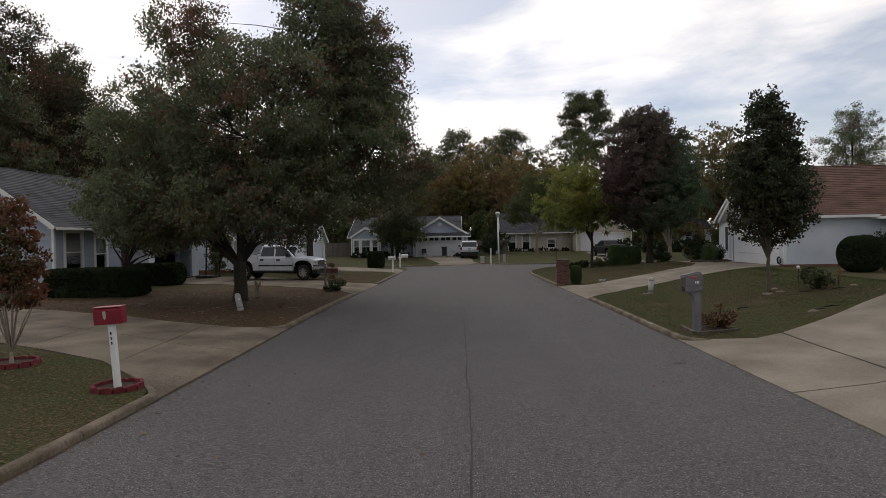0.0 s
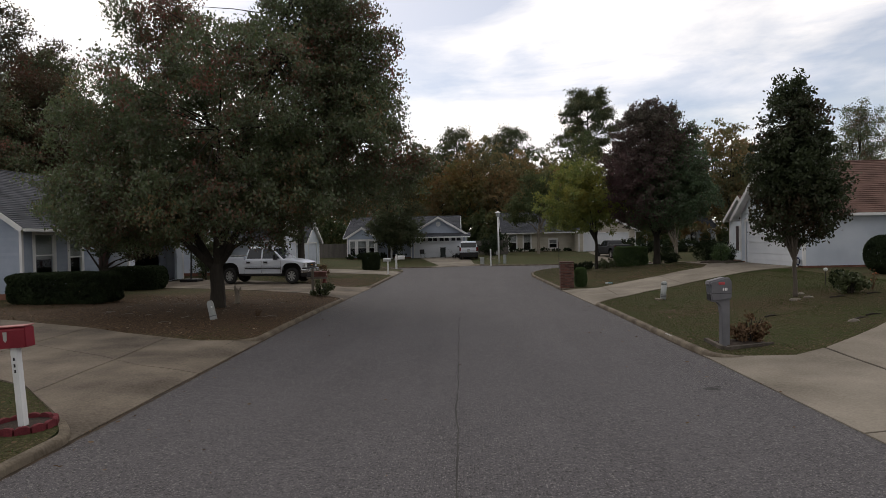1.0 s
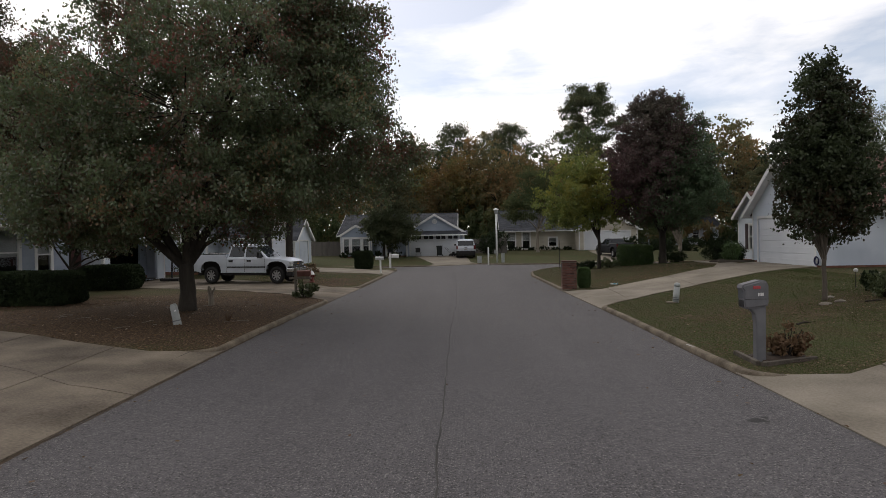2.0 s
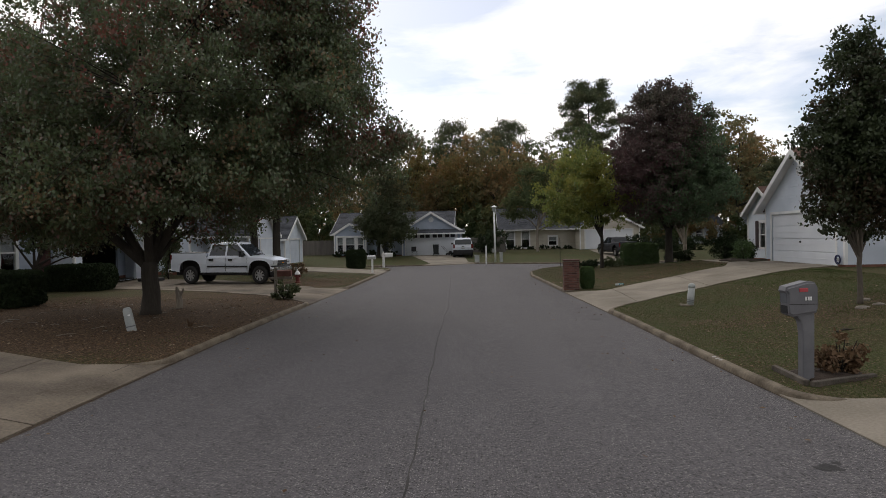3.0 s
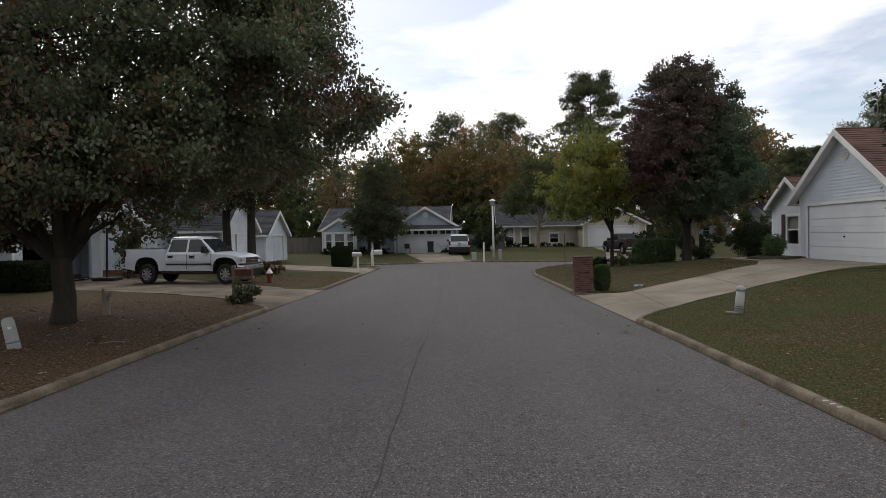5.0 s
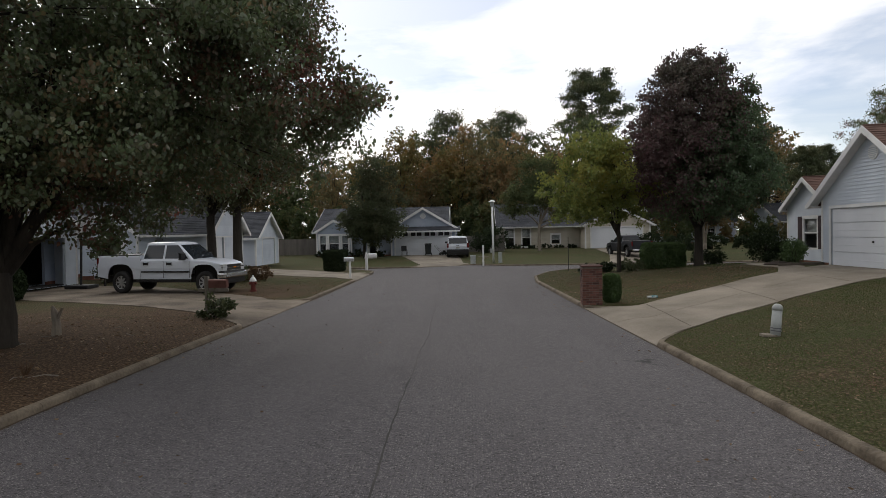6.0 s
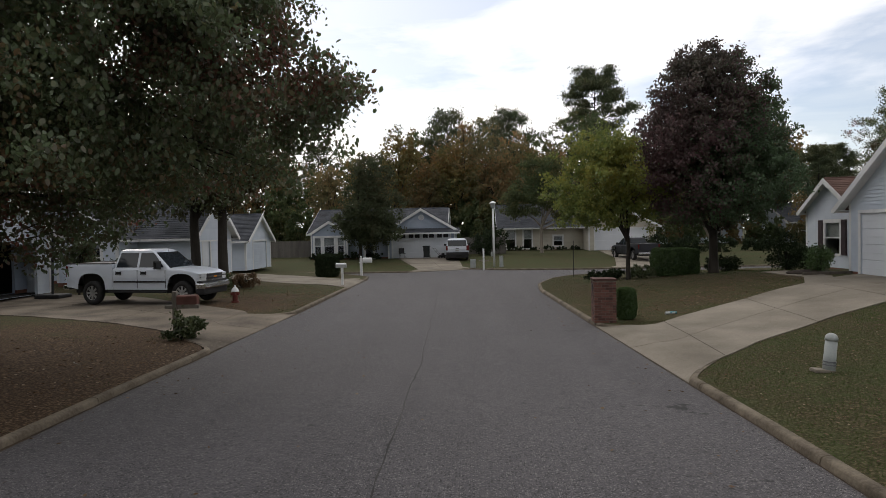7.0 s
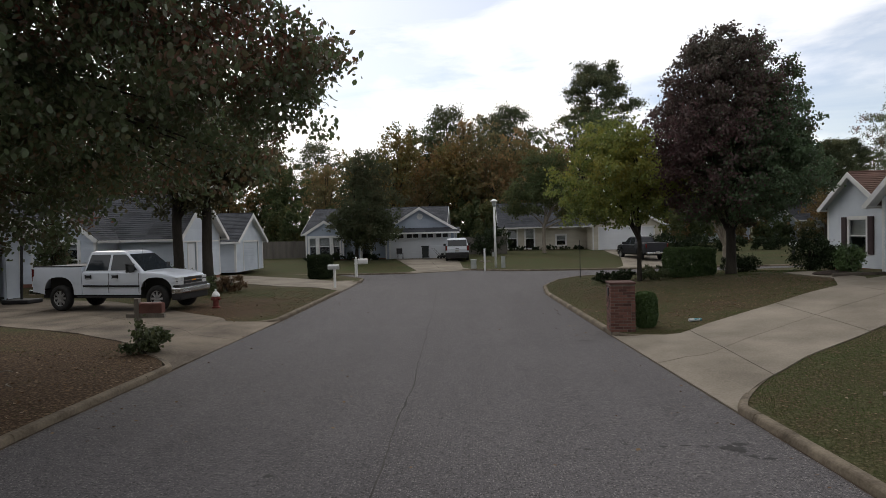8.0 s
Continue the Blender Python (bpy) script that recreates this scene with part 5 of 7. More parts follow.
# the small white gable next to it
d_house = thing("garage", pose(0, 0, 0), "small white gabled garage with a grey roof", "garage")
s = gabled(d_house, -20.5, -14.0, 47.9, 52.7, 0.34, 2.35, 3.95, "x", WHITE_SIDING, ROOF_GREY, {"e": [(1.3, 3.9, 0.0, 1.85)]}, over=0.3, foundation=0.0)
o, u, n, length = s["e"]
garage_door(d_house, o, u, n, 1.3, 3.9, 0.0, 1.85, material=WHITE_SIDING)

# board fence between the gardens
FENCE_WOOD = surface("weathered grey fence wood", (0.075, 0.068, 0.062), (0.17, 0.155, 0.14), 2, 30, 0.9, 0.5, stretch=(1, 1, 0.15), piece=0.6)
fence = thing("fence", pose(-24.0, 65.0, land(-20, 65)), "weathered grey wooden board fence", "fence")
for i in range(74):
    bm = boxed(0, 0.138, 0, 0.022, 0.04, 1.55 + 0.03 * ((i * 7) % 5) / 5, bevel=0.004)
    b = part("slat", bm, FENCE_WOOD, fence)
    b.location = (i * 0.146, 0, 0)
for z in (0.35, 1.2):
    part("rail", boxed(0, 10.8, 0.024, 0.06, z, z + 0.09), FENCE_WOOD, fence)
for k in range(6):
    part("post", boxed(k * 2.14, k * 2.14 + 0.09, 0.06, 0.15, -0.3, 1.6), FENCE_WOOD, fence)
fence_r = thing("fence", pose(-0.4, 66.0, land(1, 66)), "weathered grey wooden board fence beside the pale blue house", "fence")
for i in range(28):
    b = part("slat", boxed(0, 0.138, 0, 0.022, 0.04, 1.6, bevel=0.004), FENCE_WOOD, fence_r)
    b.location = (i * 0.146, 0, 0)
for z in (0.35, 1.2):
    part("rail", boxed(0, 4.1, 0.024, 0.06, z, z + 0.09), FENCE_WOOD, fence_r)


# ---- vehicles ----
def paint(name, low, high, rough=0.28):
    m = surface(name, low, high, 1.2, 30, rough, 0.02, grain=0.2, spec=0.5)
    b = m.node_tree.nodes["Principled BSDF"]
    b.inputs["Coat Weight"].default_value, b.inputs["Coat Roughness"].default_value = 0.5, 0.08
    return m


def arc(cx, cz, r, a0, a1, n=12):
    return [(cx + r * math.cos(radians(a0 + (a1 - a0) * i / n)), cz + r * math.sin(radians(a0 + (a1 - a0) * i / n))) for i in range(n + 1)]


def side_body(outline, half, pull=0.07, drop=0.05):
    """A body pulled across its width from a side outline, rounded toward its flanks."""
    bm = bmesh.new()
    xs, zs = [p[0] for p in outline], [p[1] for p in outline]
    x0, x1, zt = min(xs), max(xs), max(zs)

    def shrunk(k):
        out = []
        for x, z in outline:
            e = max(0.0, 1 - (x - x0) / 0.25) - max(0.0, 1 - (x1 - x) / 0.45)
            out.append((x + e * pull * k * (1.6 if e < 0 else 1), z - drop * k * (1 if z > 1.05 else 0)))
        return out
    rings = []
    for y, k in ((-half, 1.0), (-half + 0.03, 0.45), (-half + 0.09, 0.1), (-half * 0.5, 0), (half * 0.5, 0), (half - 0.09, 0.1), (half - 0.03, 0.45), (half, 1.0)):
        rings.append([bm.verts.new((x, y, z)) for x, z in shrunk(k)])
    for r, s in zip(rings, rings[1:]):
        for i in range(len(r)):
            j = (i + 1) % len(r)
            bm.faces.new((r[i], r[j], s[j], s[i]))
    caps = [bm.faces.new(rings[0][::-1]), bm.faces.new(rings[-1])]
    bmesh.ops.triangulate(bm, faces=caps, ngon_method="EAR_CLIP")
    bmesh.ops.recalc_face_normals(bm, faces=bm.faces)
    return bm


def rounded_ring(bm, x0, x1, hw, z, r=0.10, n=4):
    pts = []
    for cx, cy, a in ((x1 - r, hw - r, 0), (x0 + r, hw - r, 90), (x0 + r, -hw + r, 180), (x1 - r, -hw + r, 270)):
        for i in range(n + 1):
            t = radians(a + 90 * i / n)
            pts.append(bm.verts.new((cx + r * math.cos(t), cy + r * math.sin(t), z)))
    return pts


def cab_shell(levels):
    """A cab from stacked rounded levels: (back, front, half width, height)."""
    bm = bmesh.new()
    rings = [rounded_ring(bm, *lv) for lv in levels]
    for r, s in zip(rings, rings[1:]):
        for i in range(len(r)):
            j = (i + 1) % len(r)
            bm.faces.new((r[i], r[j], s[j], s[i]))
    bm.faces.new(rings[-1])
    bm.faces.new(rings[0][::-1])
    bmesh.ops.recalc_face_normals(bm, faces=bm.faces)
    return bm


def flank_pane(outline, hw_at, out, side):
    """A pane on a leaning flank: outline in (x, z), lying out metres proud of it."""
    bm = bmesh.new()
    a = [bm.verts.new((x, side * (hw_at(z) + out), z)) for x, z in outline]
    b = [bm.verts.new((x, side * (hw_at(z) - 0.01), z)) for x, z in outline]
    faces = [bm.faces.new(a), bm.faces.new(b[::-1])]
    for i in range(len(a)):
        j = (i + 1) % len(a)
        faces.append(bm.faces.new((a[j], a[i], b[i], b[j])))
    bmesh.ops.recalc_face_normals(bm, faces=faces)
    return bm


def wheel(parent, x, y, r, width, out):
    """A tyre with a spoked rim; out: the side that its face looks to."""
    bm = bmesh.new()
    prof = ((0.60, -0.5), (0.86, -0.5), (0.97, -0.38), (1.0, -0.2), (1.0, 0.2), (0.97, 0.38), (0.86, 0.5), (0.60, 0.5))
    rings = []
    for k in range(28):
        a = k * math.tau / 28
        rings.append([bm.verts.new((x + r * p * math.cos(a), y + width * q, r + r * p * math.sin(a))) for p, q in prof])
    for i in range(28):
        s, t = rings[i], rings[(i + 1) % 28]
        for k in range(len(prof)):
            m = (k + 1) % len(prof)
            bm.faces.new((s[k], s[m], t[m], t[k]))
    bmesh.ops.recalc_face_normals(bm, faces=bm.faces)
    w = part("wheel", bm, RUBBER, parent, "black tyre", smooth=True)
    part("wheel_disc", tube(bmesh.new(), [(x, y + out * width * 0.22, r), (x, y + out * width * 0.10, r)], [r * 0.60, r * 0.58], 24), BLACK, w)
    rb = bmesh.new()
    rim_ring = [(x + r * 0.585 * math.cos(k * math.tau / 24), y + out * width * 0.36, r + r * 0.585 * math.sin(k * math.tau / 24)) for k in range(25)]
    tube(rb, rim_ring, [r * 0.035] * 25, 6, cap=False)
    for k in range(8):
        a = k * math.tau / 8
        c = Vector((x + math.cos(a) * r * 0.36, y + out * width * 0.33, r + math.sin(a) * r * 0.36))
        t = Vector((math.cos(a), 0, math.sin(a)))
        sd = Vector((-math.sin(a), 0, math.cos(a)))
        vs = [rb.verts.new(c + t * p * r * 0.20 + sd * q * r * 0.07 + Vector((0, out * h, 0))) for h in (-0.02, 0.025) for p, q in ((-1, -1), (1, -1), (1, 1), (-1, 1))]
        for f in ((0, 1, 2, 3), (4, 5, 6, 7), (0, 1, 5, 4), (1, 2, 6, 5), (2, 3, 7, 6), (3, 0, 4, 7)):
            rb.faces.new([vs[i] for i in f])
    tube(rb, [(x, y + out * width * 0.30, r), (x, y + out * width * 0.45, r)], [r * 0.17, r * 0.13], 12)
    bmesh.ops.recalc_face_normals(rb, faces=rb.faces)
    part("rim", rb, RIM, w, "grey alloy rim")
    return w


RIM = surface("alloy rim", (0.30, 0.30, 0.30), (0.48, 0.48, 0.48), 6, 60, 0.4, 0.05, metal=0.7)
WHITE_PAINT = paint("white car paint", (0.49, 0.53, 0.59), (0.57, 0.61, 0.67))
DARK_PAINT = paint("dark blue car paint", (0.006, 0.007, 0.012), (0.012, 0.014, 0.022), 0.5)
DARK_PAINT.node_tree.nodes["Principled BSDF"].inputs["Coat Weight"].default_value = 0.12
LAMP_CLEAR = surface("headlamp lens", (0.45, 0.47, 0.48), (0.62, 0.64, 0.65), 9, 80, 0.12, 0.05)
AMBER = surface("amber lens", (0.45, 0.16, 0.02), (0.6, 0.22, 0.03), 9, 80, 0.2, 0.05)
TAIL_RED = surface("red tail lamp lens", (0.085, 0.008, 0.008), (0.14, 0.012, 0.011), 9, 80, 0.25, 0.05)


def lofted_body(stations, low, high, half, crown=0.03):
    """A car body from cross sections along x: flanks that bulge a little, rounded shoulders, a crowned top."""
    bm = bmesh.new()
    rings = []
    for x in stations:
        zl, zt, w = low(x), high(x), half(x)
        flank = []
        for k in range(9):
            z = zl + (zt - 0.075 - zl) * k / 8
            flank.append((w - 0.030 * ((z - 0.88) / 0.5) ** 2 + (0.010 if z > 0.90 else 0.0), z))
        w1 = flank[-1][0]
        flank += [(w1 - 0.012, zt - 0.035), (w1 - 0.04, zt - 0.010), (w1 - 0.09, zt), (w1 * 0.55, zt + crown * 0.8)]
        rings.append([bm.verts.new((x, y, z)) for y, z in flank] + [bm.verts.new((x, -y, z)) for y, z in flank[::-1]])
    for r, s in zip(rings, rings[1:]):
        for k in range(len(r) - 1):
            bm.faces.new((r[k], r[k + 1], s[k + 1], s[k]))
    bm.faces.new(rings[0])
    bm.faces.new(rings[-1][::-1])
    bmesh.ops.recalc_face_normals(bm, faces=bm.faces)
    return bm


def arch_height(x, centre, wide, tall):
    """The rise of a squarish wheel arch over the sill."""
    d = abs(x - centre) / wide
    return tall * (1 - d ** 3.0) ** (1 / 2.4) if d < 1 else 0.0


def pickup(m, coat, label, name="pickup_truck"):
    """A crew-cab pickup; the rear axle stands at its origin and it points along x."""
    t = thing(name, m, label, "pickup truck")
    wr, base, sill = 0.425, 3.89, 0.55

    def low(x):
        return sill + 0.06 * smooth01(0.3, 1.0, x - base) + 0.08 * smooth01(-0.5, -1.0, x) + max(arch_height(x, 0.0, 0.60, 0.575), arch_height(x, base, 0.60, 0.555))

    def hood(x):
        return along(((0.94, 1.30), (3.30, 1.30), (3.9, 1.265), (4.3, 1.21), (4.55, 1.15), (4.64, 1.11), (4.70, 1.04)), x)

    def width(x):
        return 0.985 - 0.10 * smooth01(4.30, 4.74, x) - 0.02 * smooth01(-0.9, -1.10, x)

    near = sorted({round(c + d * 0.6, 4) for c in (0.0, base) for d in (-1, -0.998, -0.985, -0.95, -0.9, -0.8, -0.65, -0.45, -0.2, 0, 0.2, 0.45, 0.65, 0.8, 0.9, 0.95, 0.985, 0.998, 1)})
    bed_x = [-1.10, -1.07, -0.9] + [x for x in near if x < 1] + [0.75, 0.925]
    cab_x = [0.945, 1.5, 2.2, 3.0] + [x for x in near if x > 3] + [4.54, 4.60, 4.66, 4.70]
    part("bed_side", lofted_body(bed_x, low, lambda x: 1.46, width, 0.0), coat, t, smooth=False)
    part("body", lofted_body(cab_x, low, hood, width), coat, t, smooth=False)
    bb = bmesh.new()
    box(bb, -1.0, 0.90, -0.80, 0.80, 1.462, 1.468)
    part("bed_liner", bb, BLACK, t, "black open bed")
    part("bed_seam", boxed(0.920, 0.950, -0.955, 0.955, 0.52, 1.30), BLACK, t)
    for side in (-1, 1):
        part("bed_rail", boxed(-1.06, 0.90, side * 0.80, side * 0.935, 1.455, 1.485, bevel=0.012), BLACK, t, "black bed rail cap")
    hw = lambda z: 0.945 - (z - 1.26) * 0.34
    part("cab", cab_shell([(0.95, 3.42, 0.95, 1.24), (0.955, 3.36, 0.945, 1.29), (1.08, 2.66, hw(1.86), 1.86), (1.12, 2.53, hw(1.92), 1.92), (1.27, 2.36, 0.62, 1.96)]), coat, t, smooth=False)
    for side in (-1, 1):
        part("side_window", flank_pane([(1.08, 1.33), (1.97, 1.33), (1.97, 1.84), (1.20, 1.84)], hw, 0.012, side), GLASS_DARK, t, "dark side window")
        part("side_window", flank_pane([(2.07, 1.33), (3.14, 1.33), (2.68, 1.77), (2.58, 1.84), (2.07, 1.84)], hw, 0.012, side), GLASS_DARK, t, "dark side window")
        for x in (2.02, 3.22):
            part("door_seam", boxed(x - 0.006, x + 0.006, side * 0.970, side * 0.9965, 0.60, 1.24), BLACK, t)
        for x in (1.10, 2.18):
            part("door_handle", boxed(x, x + 0.22, side * 0.978, side * 1.018, 1.09, 1.18, bevel=0.015), BLACK, t, "black door handle")
        part("side_moulding", boxed(1.00, 2.0, side * 0.98, side * 1.008, 0.80, 0.86, bevel=0.008), BLACK, t)
        part("side_moulding", boxed(2.04, 3.24, side * 0.98, side * 1.008, 0.80, 0.86, bevel=0.008), BLACK, t)
        part("mirror", boxed(2.90, 3.02, side * 0.97, side * 1.20, 1.31, 1.52, bevel=0.035), BLACK, t, "black wing mirror")
        part("headlight", boxed(4.52, 4.715, side * 0.58, side * 0.915, 0.99, 1.085, bevel=0.03), LAMP_CLEAR, t, "clear headlight")
        part("turn_lamp", boxed(4.52, 4.71, side * 0.60, side * 0.915, 0.87, 0.965, bevel=0.02), LAMP_CLEAR, t)
        part("lamp_seam", boxed(4.53, 4.705, side * 0.59, side * 0.91, 0.962, 0.993), BLACK, t)
        part("tail_light", boxed(-1.125, -1.04, side * 0.86, side * 0.968, 1.0, 1.38, bevel=0.012), TAIL_RED, t, "red tail lamp")
        for x in (0.0, base):
            wheel(t, x, side * 0.85, wr, 0.26, side)
    for x in (0.0, base):
        part("wheel_well", boxed(x - 0.62, x + 0.62, -0.66, 0.66, 0.44, 1.13), DARK, t, "dark wheel arch lining")
    gr = bmesh.new()
    box(gr, 4.60, 4.735, -0.57, 0.57, 0.86, 1.075, bevel=0.02)
    part("grille", gr, BLACK, t, "black grille with chrome bars")
    for z in (0.85, 0.955, 1.065):
        part("grille_bar", boxed(4.70, 4.755, -0.59, 0.59, z, z + 0.026, bevel=0.008), CHROME, t)
    part("badge", boxed(4.75, 4.77, -0.11, 0.11, 0.942, 0.995, bevel=0.01), AMBER, t, "small gold badge")
    part("bumper_cap", boxed(4.45, 4.76, -0.935, 0.935, 0.77, 0.85, bevel=0.03), BLACK, t, "black bumper top")
    part("front_bumper", boxed(4.45, 4.86, -0.95, 0.95, 0.58, 0.775, bevel=0.05), CHROME, t, "chrome front bumper")
    part("air_dam", boxed(4.42, 4.78, -0.88, 0.88, 0.36, 0.60, bevel=0.04), BLACK, t)
    part("rear_bumper", boxed(-1.30, -1.04, -0.94, 0.94, 0.54, 0.70, bevel=0.03), CHROME, t, "chrome rear bumper")
    part("tailgate", boxed(-1.14, -1.09, -0.78, 0.78, 0.84, 1.46, bevel=0.012), coat, t)
    part("tailgate_handle", boxed(-1.16, -1.13, -0.14, 0.14, 1.24, 1.32, bevel=0.01), BLACK, t)
    part("number_plate", boxed(-1.312, -1.298, -0.15, 0.15, 0.62, 0.76), BLIND, t)
    part("step_bar", tube(bmesh.new(), [(0.68, -0.90, 0.47), (3.2, -0.90, 0.47)], [0.035, 0.035], 8), BLACK, t)
    part("chassis", boxed(-1.0, 4.4, -0.60, 0.60, 0.40, 0.66), BLACK, t)
    ws = bmesh.new()
    p = [(3.355, -0.84, 1.30), (3.355, 0.84, 1.30), (2.685, 0.70, 1.84), (2.685, -0.70, 1.84)]
    off = Vector((0.6, 0, 0.8)).normalized() * 0.012
    a = [ws.verts.new(Vector(q) + off) for q in p]
    b = [ws.verts.new(Vector(q) - off * 3) for q in p]
    ws.faces.new(a)
    ws.faces.new(b[::-1])
    for i in range(4):
        ws.faces.new((a[(i + 1) % 4], a[i], b[i], b[(i + 1) % 4]))
    bmesh.ops.recalc_face_normals(ws, faces=ws.faces)
    part("windscreen", ws, GLASS_DARK, t, "dark windscreen")
    rw = bmesh.new()
    box(rw, 0.945, 0.98, -0.66, 0.66, 1.48, 1.80)
    for v in rw.verts:
        v.co.x += (v.co.z - 1.42) * 0.22
    part("rear_window", rw, GLASS_DARK, t, "dark rear window")
    part("antenna", tube(bmesh.new(), [(3.3, -0.75, 1.31), (3.22, -0.76, 2.05)], [0.006, 0.003], 5), BLACK, t)
    return t


def at_slab(x, y, rz=0):
    return pose(x, y, land(x, y) + 0.022, 0, 0, rz)


truck = pickup(at_slab(-13.14, 31.60, -5.8) @ pose(0, 0, 0, 0, 0.45, 0) @ Matrix.Diagonal((0.905, 0.94, 1.02, 1)), WHITE_PAINT, "white crew-cab pickup truck parked on the driveway")
pickup(at_slab(13.1, 54.6, 100) @ Matrix.Scale(0.84, 4), DARK_PAINT, "dark blue pickup truck parked before the white garage")


def suv(m):
    """A tall white estate car, seen from its tail; the rear axle stands at its origin and it points along x."""
    t = thing("suv", m, "white sport utility car with dark glass, parked tail outward", "car")
    base, wr = 2.7, 0.36
    outline = [(-0.92, 0.62), (-0.45, 0.50)] + arc(0, 0.38, 0.43, 160, 20, 10) + [(0.5, 0.42), (2.2, 0.42)] + arc(base, 0.38, 0.43, 160, 20, 10) + [(3.45, 0.5), (3.52, 0.8), (3.42, 1.0), (2.5, 1.10), (2.2, 1.12), (-0.90, 1.12), (-0.95, 0.9)]
    part("body", side_body(outline, 0.90), WHITE_PAINT, t)
    hw = lambda z: 0.86 - (z - 1.1) * 0.26
    part("cabin", cab_shell([(-0.90, 2.35, 0.87, 1.06), (-0.89, 2.25, 0.86, 1.12), (-0.72, 1.55, hw(1.62), 1.62), (-0.62, 1.40, hw(1.68), 1.68), (-0.4, 1.2, 0.55, 1.73)]), WHITE_PAINT, t)
    for side in (-1, 1):
        for a, b in ((-0.65, 0.35), (0.45, 1.25)):
            part("side_window", flank_pane([(a, 1.14), (b, 1.14), (b - 0.05, 1.58), (a + 0.08, 1.58)], hw, 0.012, side), GLASS_DARK, t, "dark side window")
        part("tail_light", boxed(-0.965, -0.80, side * 0.74, side * 0.885, 0.80, 1.15, bevel=0.02), TAIL_RED, t, "red tail lamp")
        part("mirror", boxed(1.55, 1.70, side * 0.86, side * 1.06, 1.12, 1.28, bevel=0.03), BLACK, t)
        for x in (0.0, base):
            wheel(t, x, side * 0.78, wr, 0.23, side)
    rw = bmesh.new()
    box(rw, -0.93, -0.89, -0.72, 0.72, 1.13, 1.58)
    for v in rw.verts:
        v.co.x += (v.co.z - 1.12) * 0.34
    part("rear_window", rw, GLASS_DARK, t, "dark rear window")
    part("rear_bumper", boxed(-1.05, -0.82, -0.88, 0.88, 0.40, 0.66, bevel=0.04), BLACK, t, "black rear bumper")
    part("valance", boxed(-0.98, -0.80, -0.80, 0.80, 0.22, 0.44, bevel=0.03), BLACK, t)
    part("number_plate", boxed(-0.968, -0.952, -0.15, 0.15, 0.72, 0.86), BLIND, t)
    part("tailgate_handle", boxed(-0.98, -0.945, -0.12, 0.12, 0.93, 0.98, bevel=0.01), BLACK, t)
    part("chassis", boxed(-0.7, 3.2, -0.5, 0.5, 0.28, 0.5), BLACK, t)
    return t


suv(at_slab(-0.62, 57.9, 92))

# ---- mailboxes and street furniture ----
RED_PAINT = surface("red enamel", (0.15, 0.010, 0.020), (0.25, 0.022, 0.036), 3, 40, 0.5, 0.06)
EDGE_RED = surface("weathered red edging", (0.085, 0.012, 0.018), (0.19, 0.035, 0.042), 5, 40, 0.85, 0.4, grain=0.7)
GREY_PLASTIC = surface("grey moulded plastic", (0.105, 0.105, 0.115), (0.165, 0.165, 0.175), 3, 60, 0.6, 0.1)
PALE_PLASTIC = surface("pale grey green plastic", (0.24, 0.26, 0.25), (0.40, 0.42, 0.41), 3, 60, 0.6, 0.1)
DARK_TIMBER = surface("dark weathered landscape timber", (0.045, 0.038, 0.030), (0.13, 0.112, 0.092), 4, 40, 0.95, 0.6, grain=0.7)
OLD_WOOD = surface("weathered timber", (0.13, 0.115, 0.095), (0.27, 0.245, 0.21), 4, 40, 0.9, 0.6, stretch=(1, 1, 0.2), grain=0.6)
MULCH = surface("dark mulch and soil", (0.016, 0.012, 0.009), (0.055, 0.038, 0.028), 6, 30, 0.95, 0.9)
SILVER = surface("galvanised sheet", (0.42, 0.43, 0.44), (0.62, 0.63, 0.64), 4, 50, 0.4, 0.05, metal=0.6)
BROWN_PAINT = surface("faded brown red enamel", (0.09, 0.035, 0.028), (0.17, 0.075, 0.06), 4, 40, 0.6, 0.15)


def domed_box(bm, length, wide, high, x0=0.0, z0=0.0, rise=0.5):
    """A mailbox body along x: flat floor and sides, arched top."""
    n = 10
    outline = [(-wide / 2, 0), (wide / 2, 0), (wide / 2, high * (1 - rise))]
    outline += [(wide / 2 * math.cos(math.pi * i / n), high * (1 - rise) + high * rise * math.sin(math.pi * i / n)) for i in range(1, n)] + [(-wide / 2, high * (1 - rise))]
    return prism(bm, [(y, z + z0) for y, z in outline], length, "x", x0)


# red mailbox on a leaning white post, in a ring of scalloped edging
def edging_ring(x, y, r, blocks, label):
    ring = thing("edging_ring", on(x, y), label, "garden edging")
    for k in range(blocks):
        a = k * math.tau / blocks
        bm = bmesh.new()
        w = math.tau * r / blocks * 0.47
        top = [(w * math.cos(math.pi * i / 8), 0.06 + 0.035 * math.sin(math.pi * i / 8)) for i in range(9)]
        prism(bm, [(-w, -0.06), (w, -0.06)] + top, 0.055, "y", -0.03)
        b = part("edging_block", bm, EDGE_RED, ring)
        b.matrix_basis = pose(r * math.cos(a), r * math.sin(a), 0.0, random.uniform(-4, 4), 0, math.degrees(a) - 90)
    bm = bmesh.new()
    bmesh.ops.create_circle(bm, cap_ends=True, segments=24, radius=r * 0.95, matrix=Matrix.Translation((0, 0, 0.035)))
    part("soil", bm, MULCH, ring, "dark bare soil")
    return ring


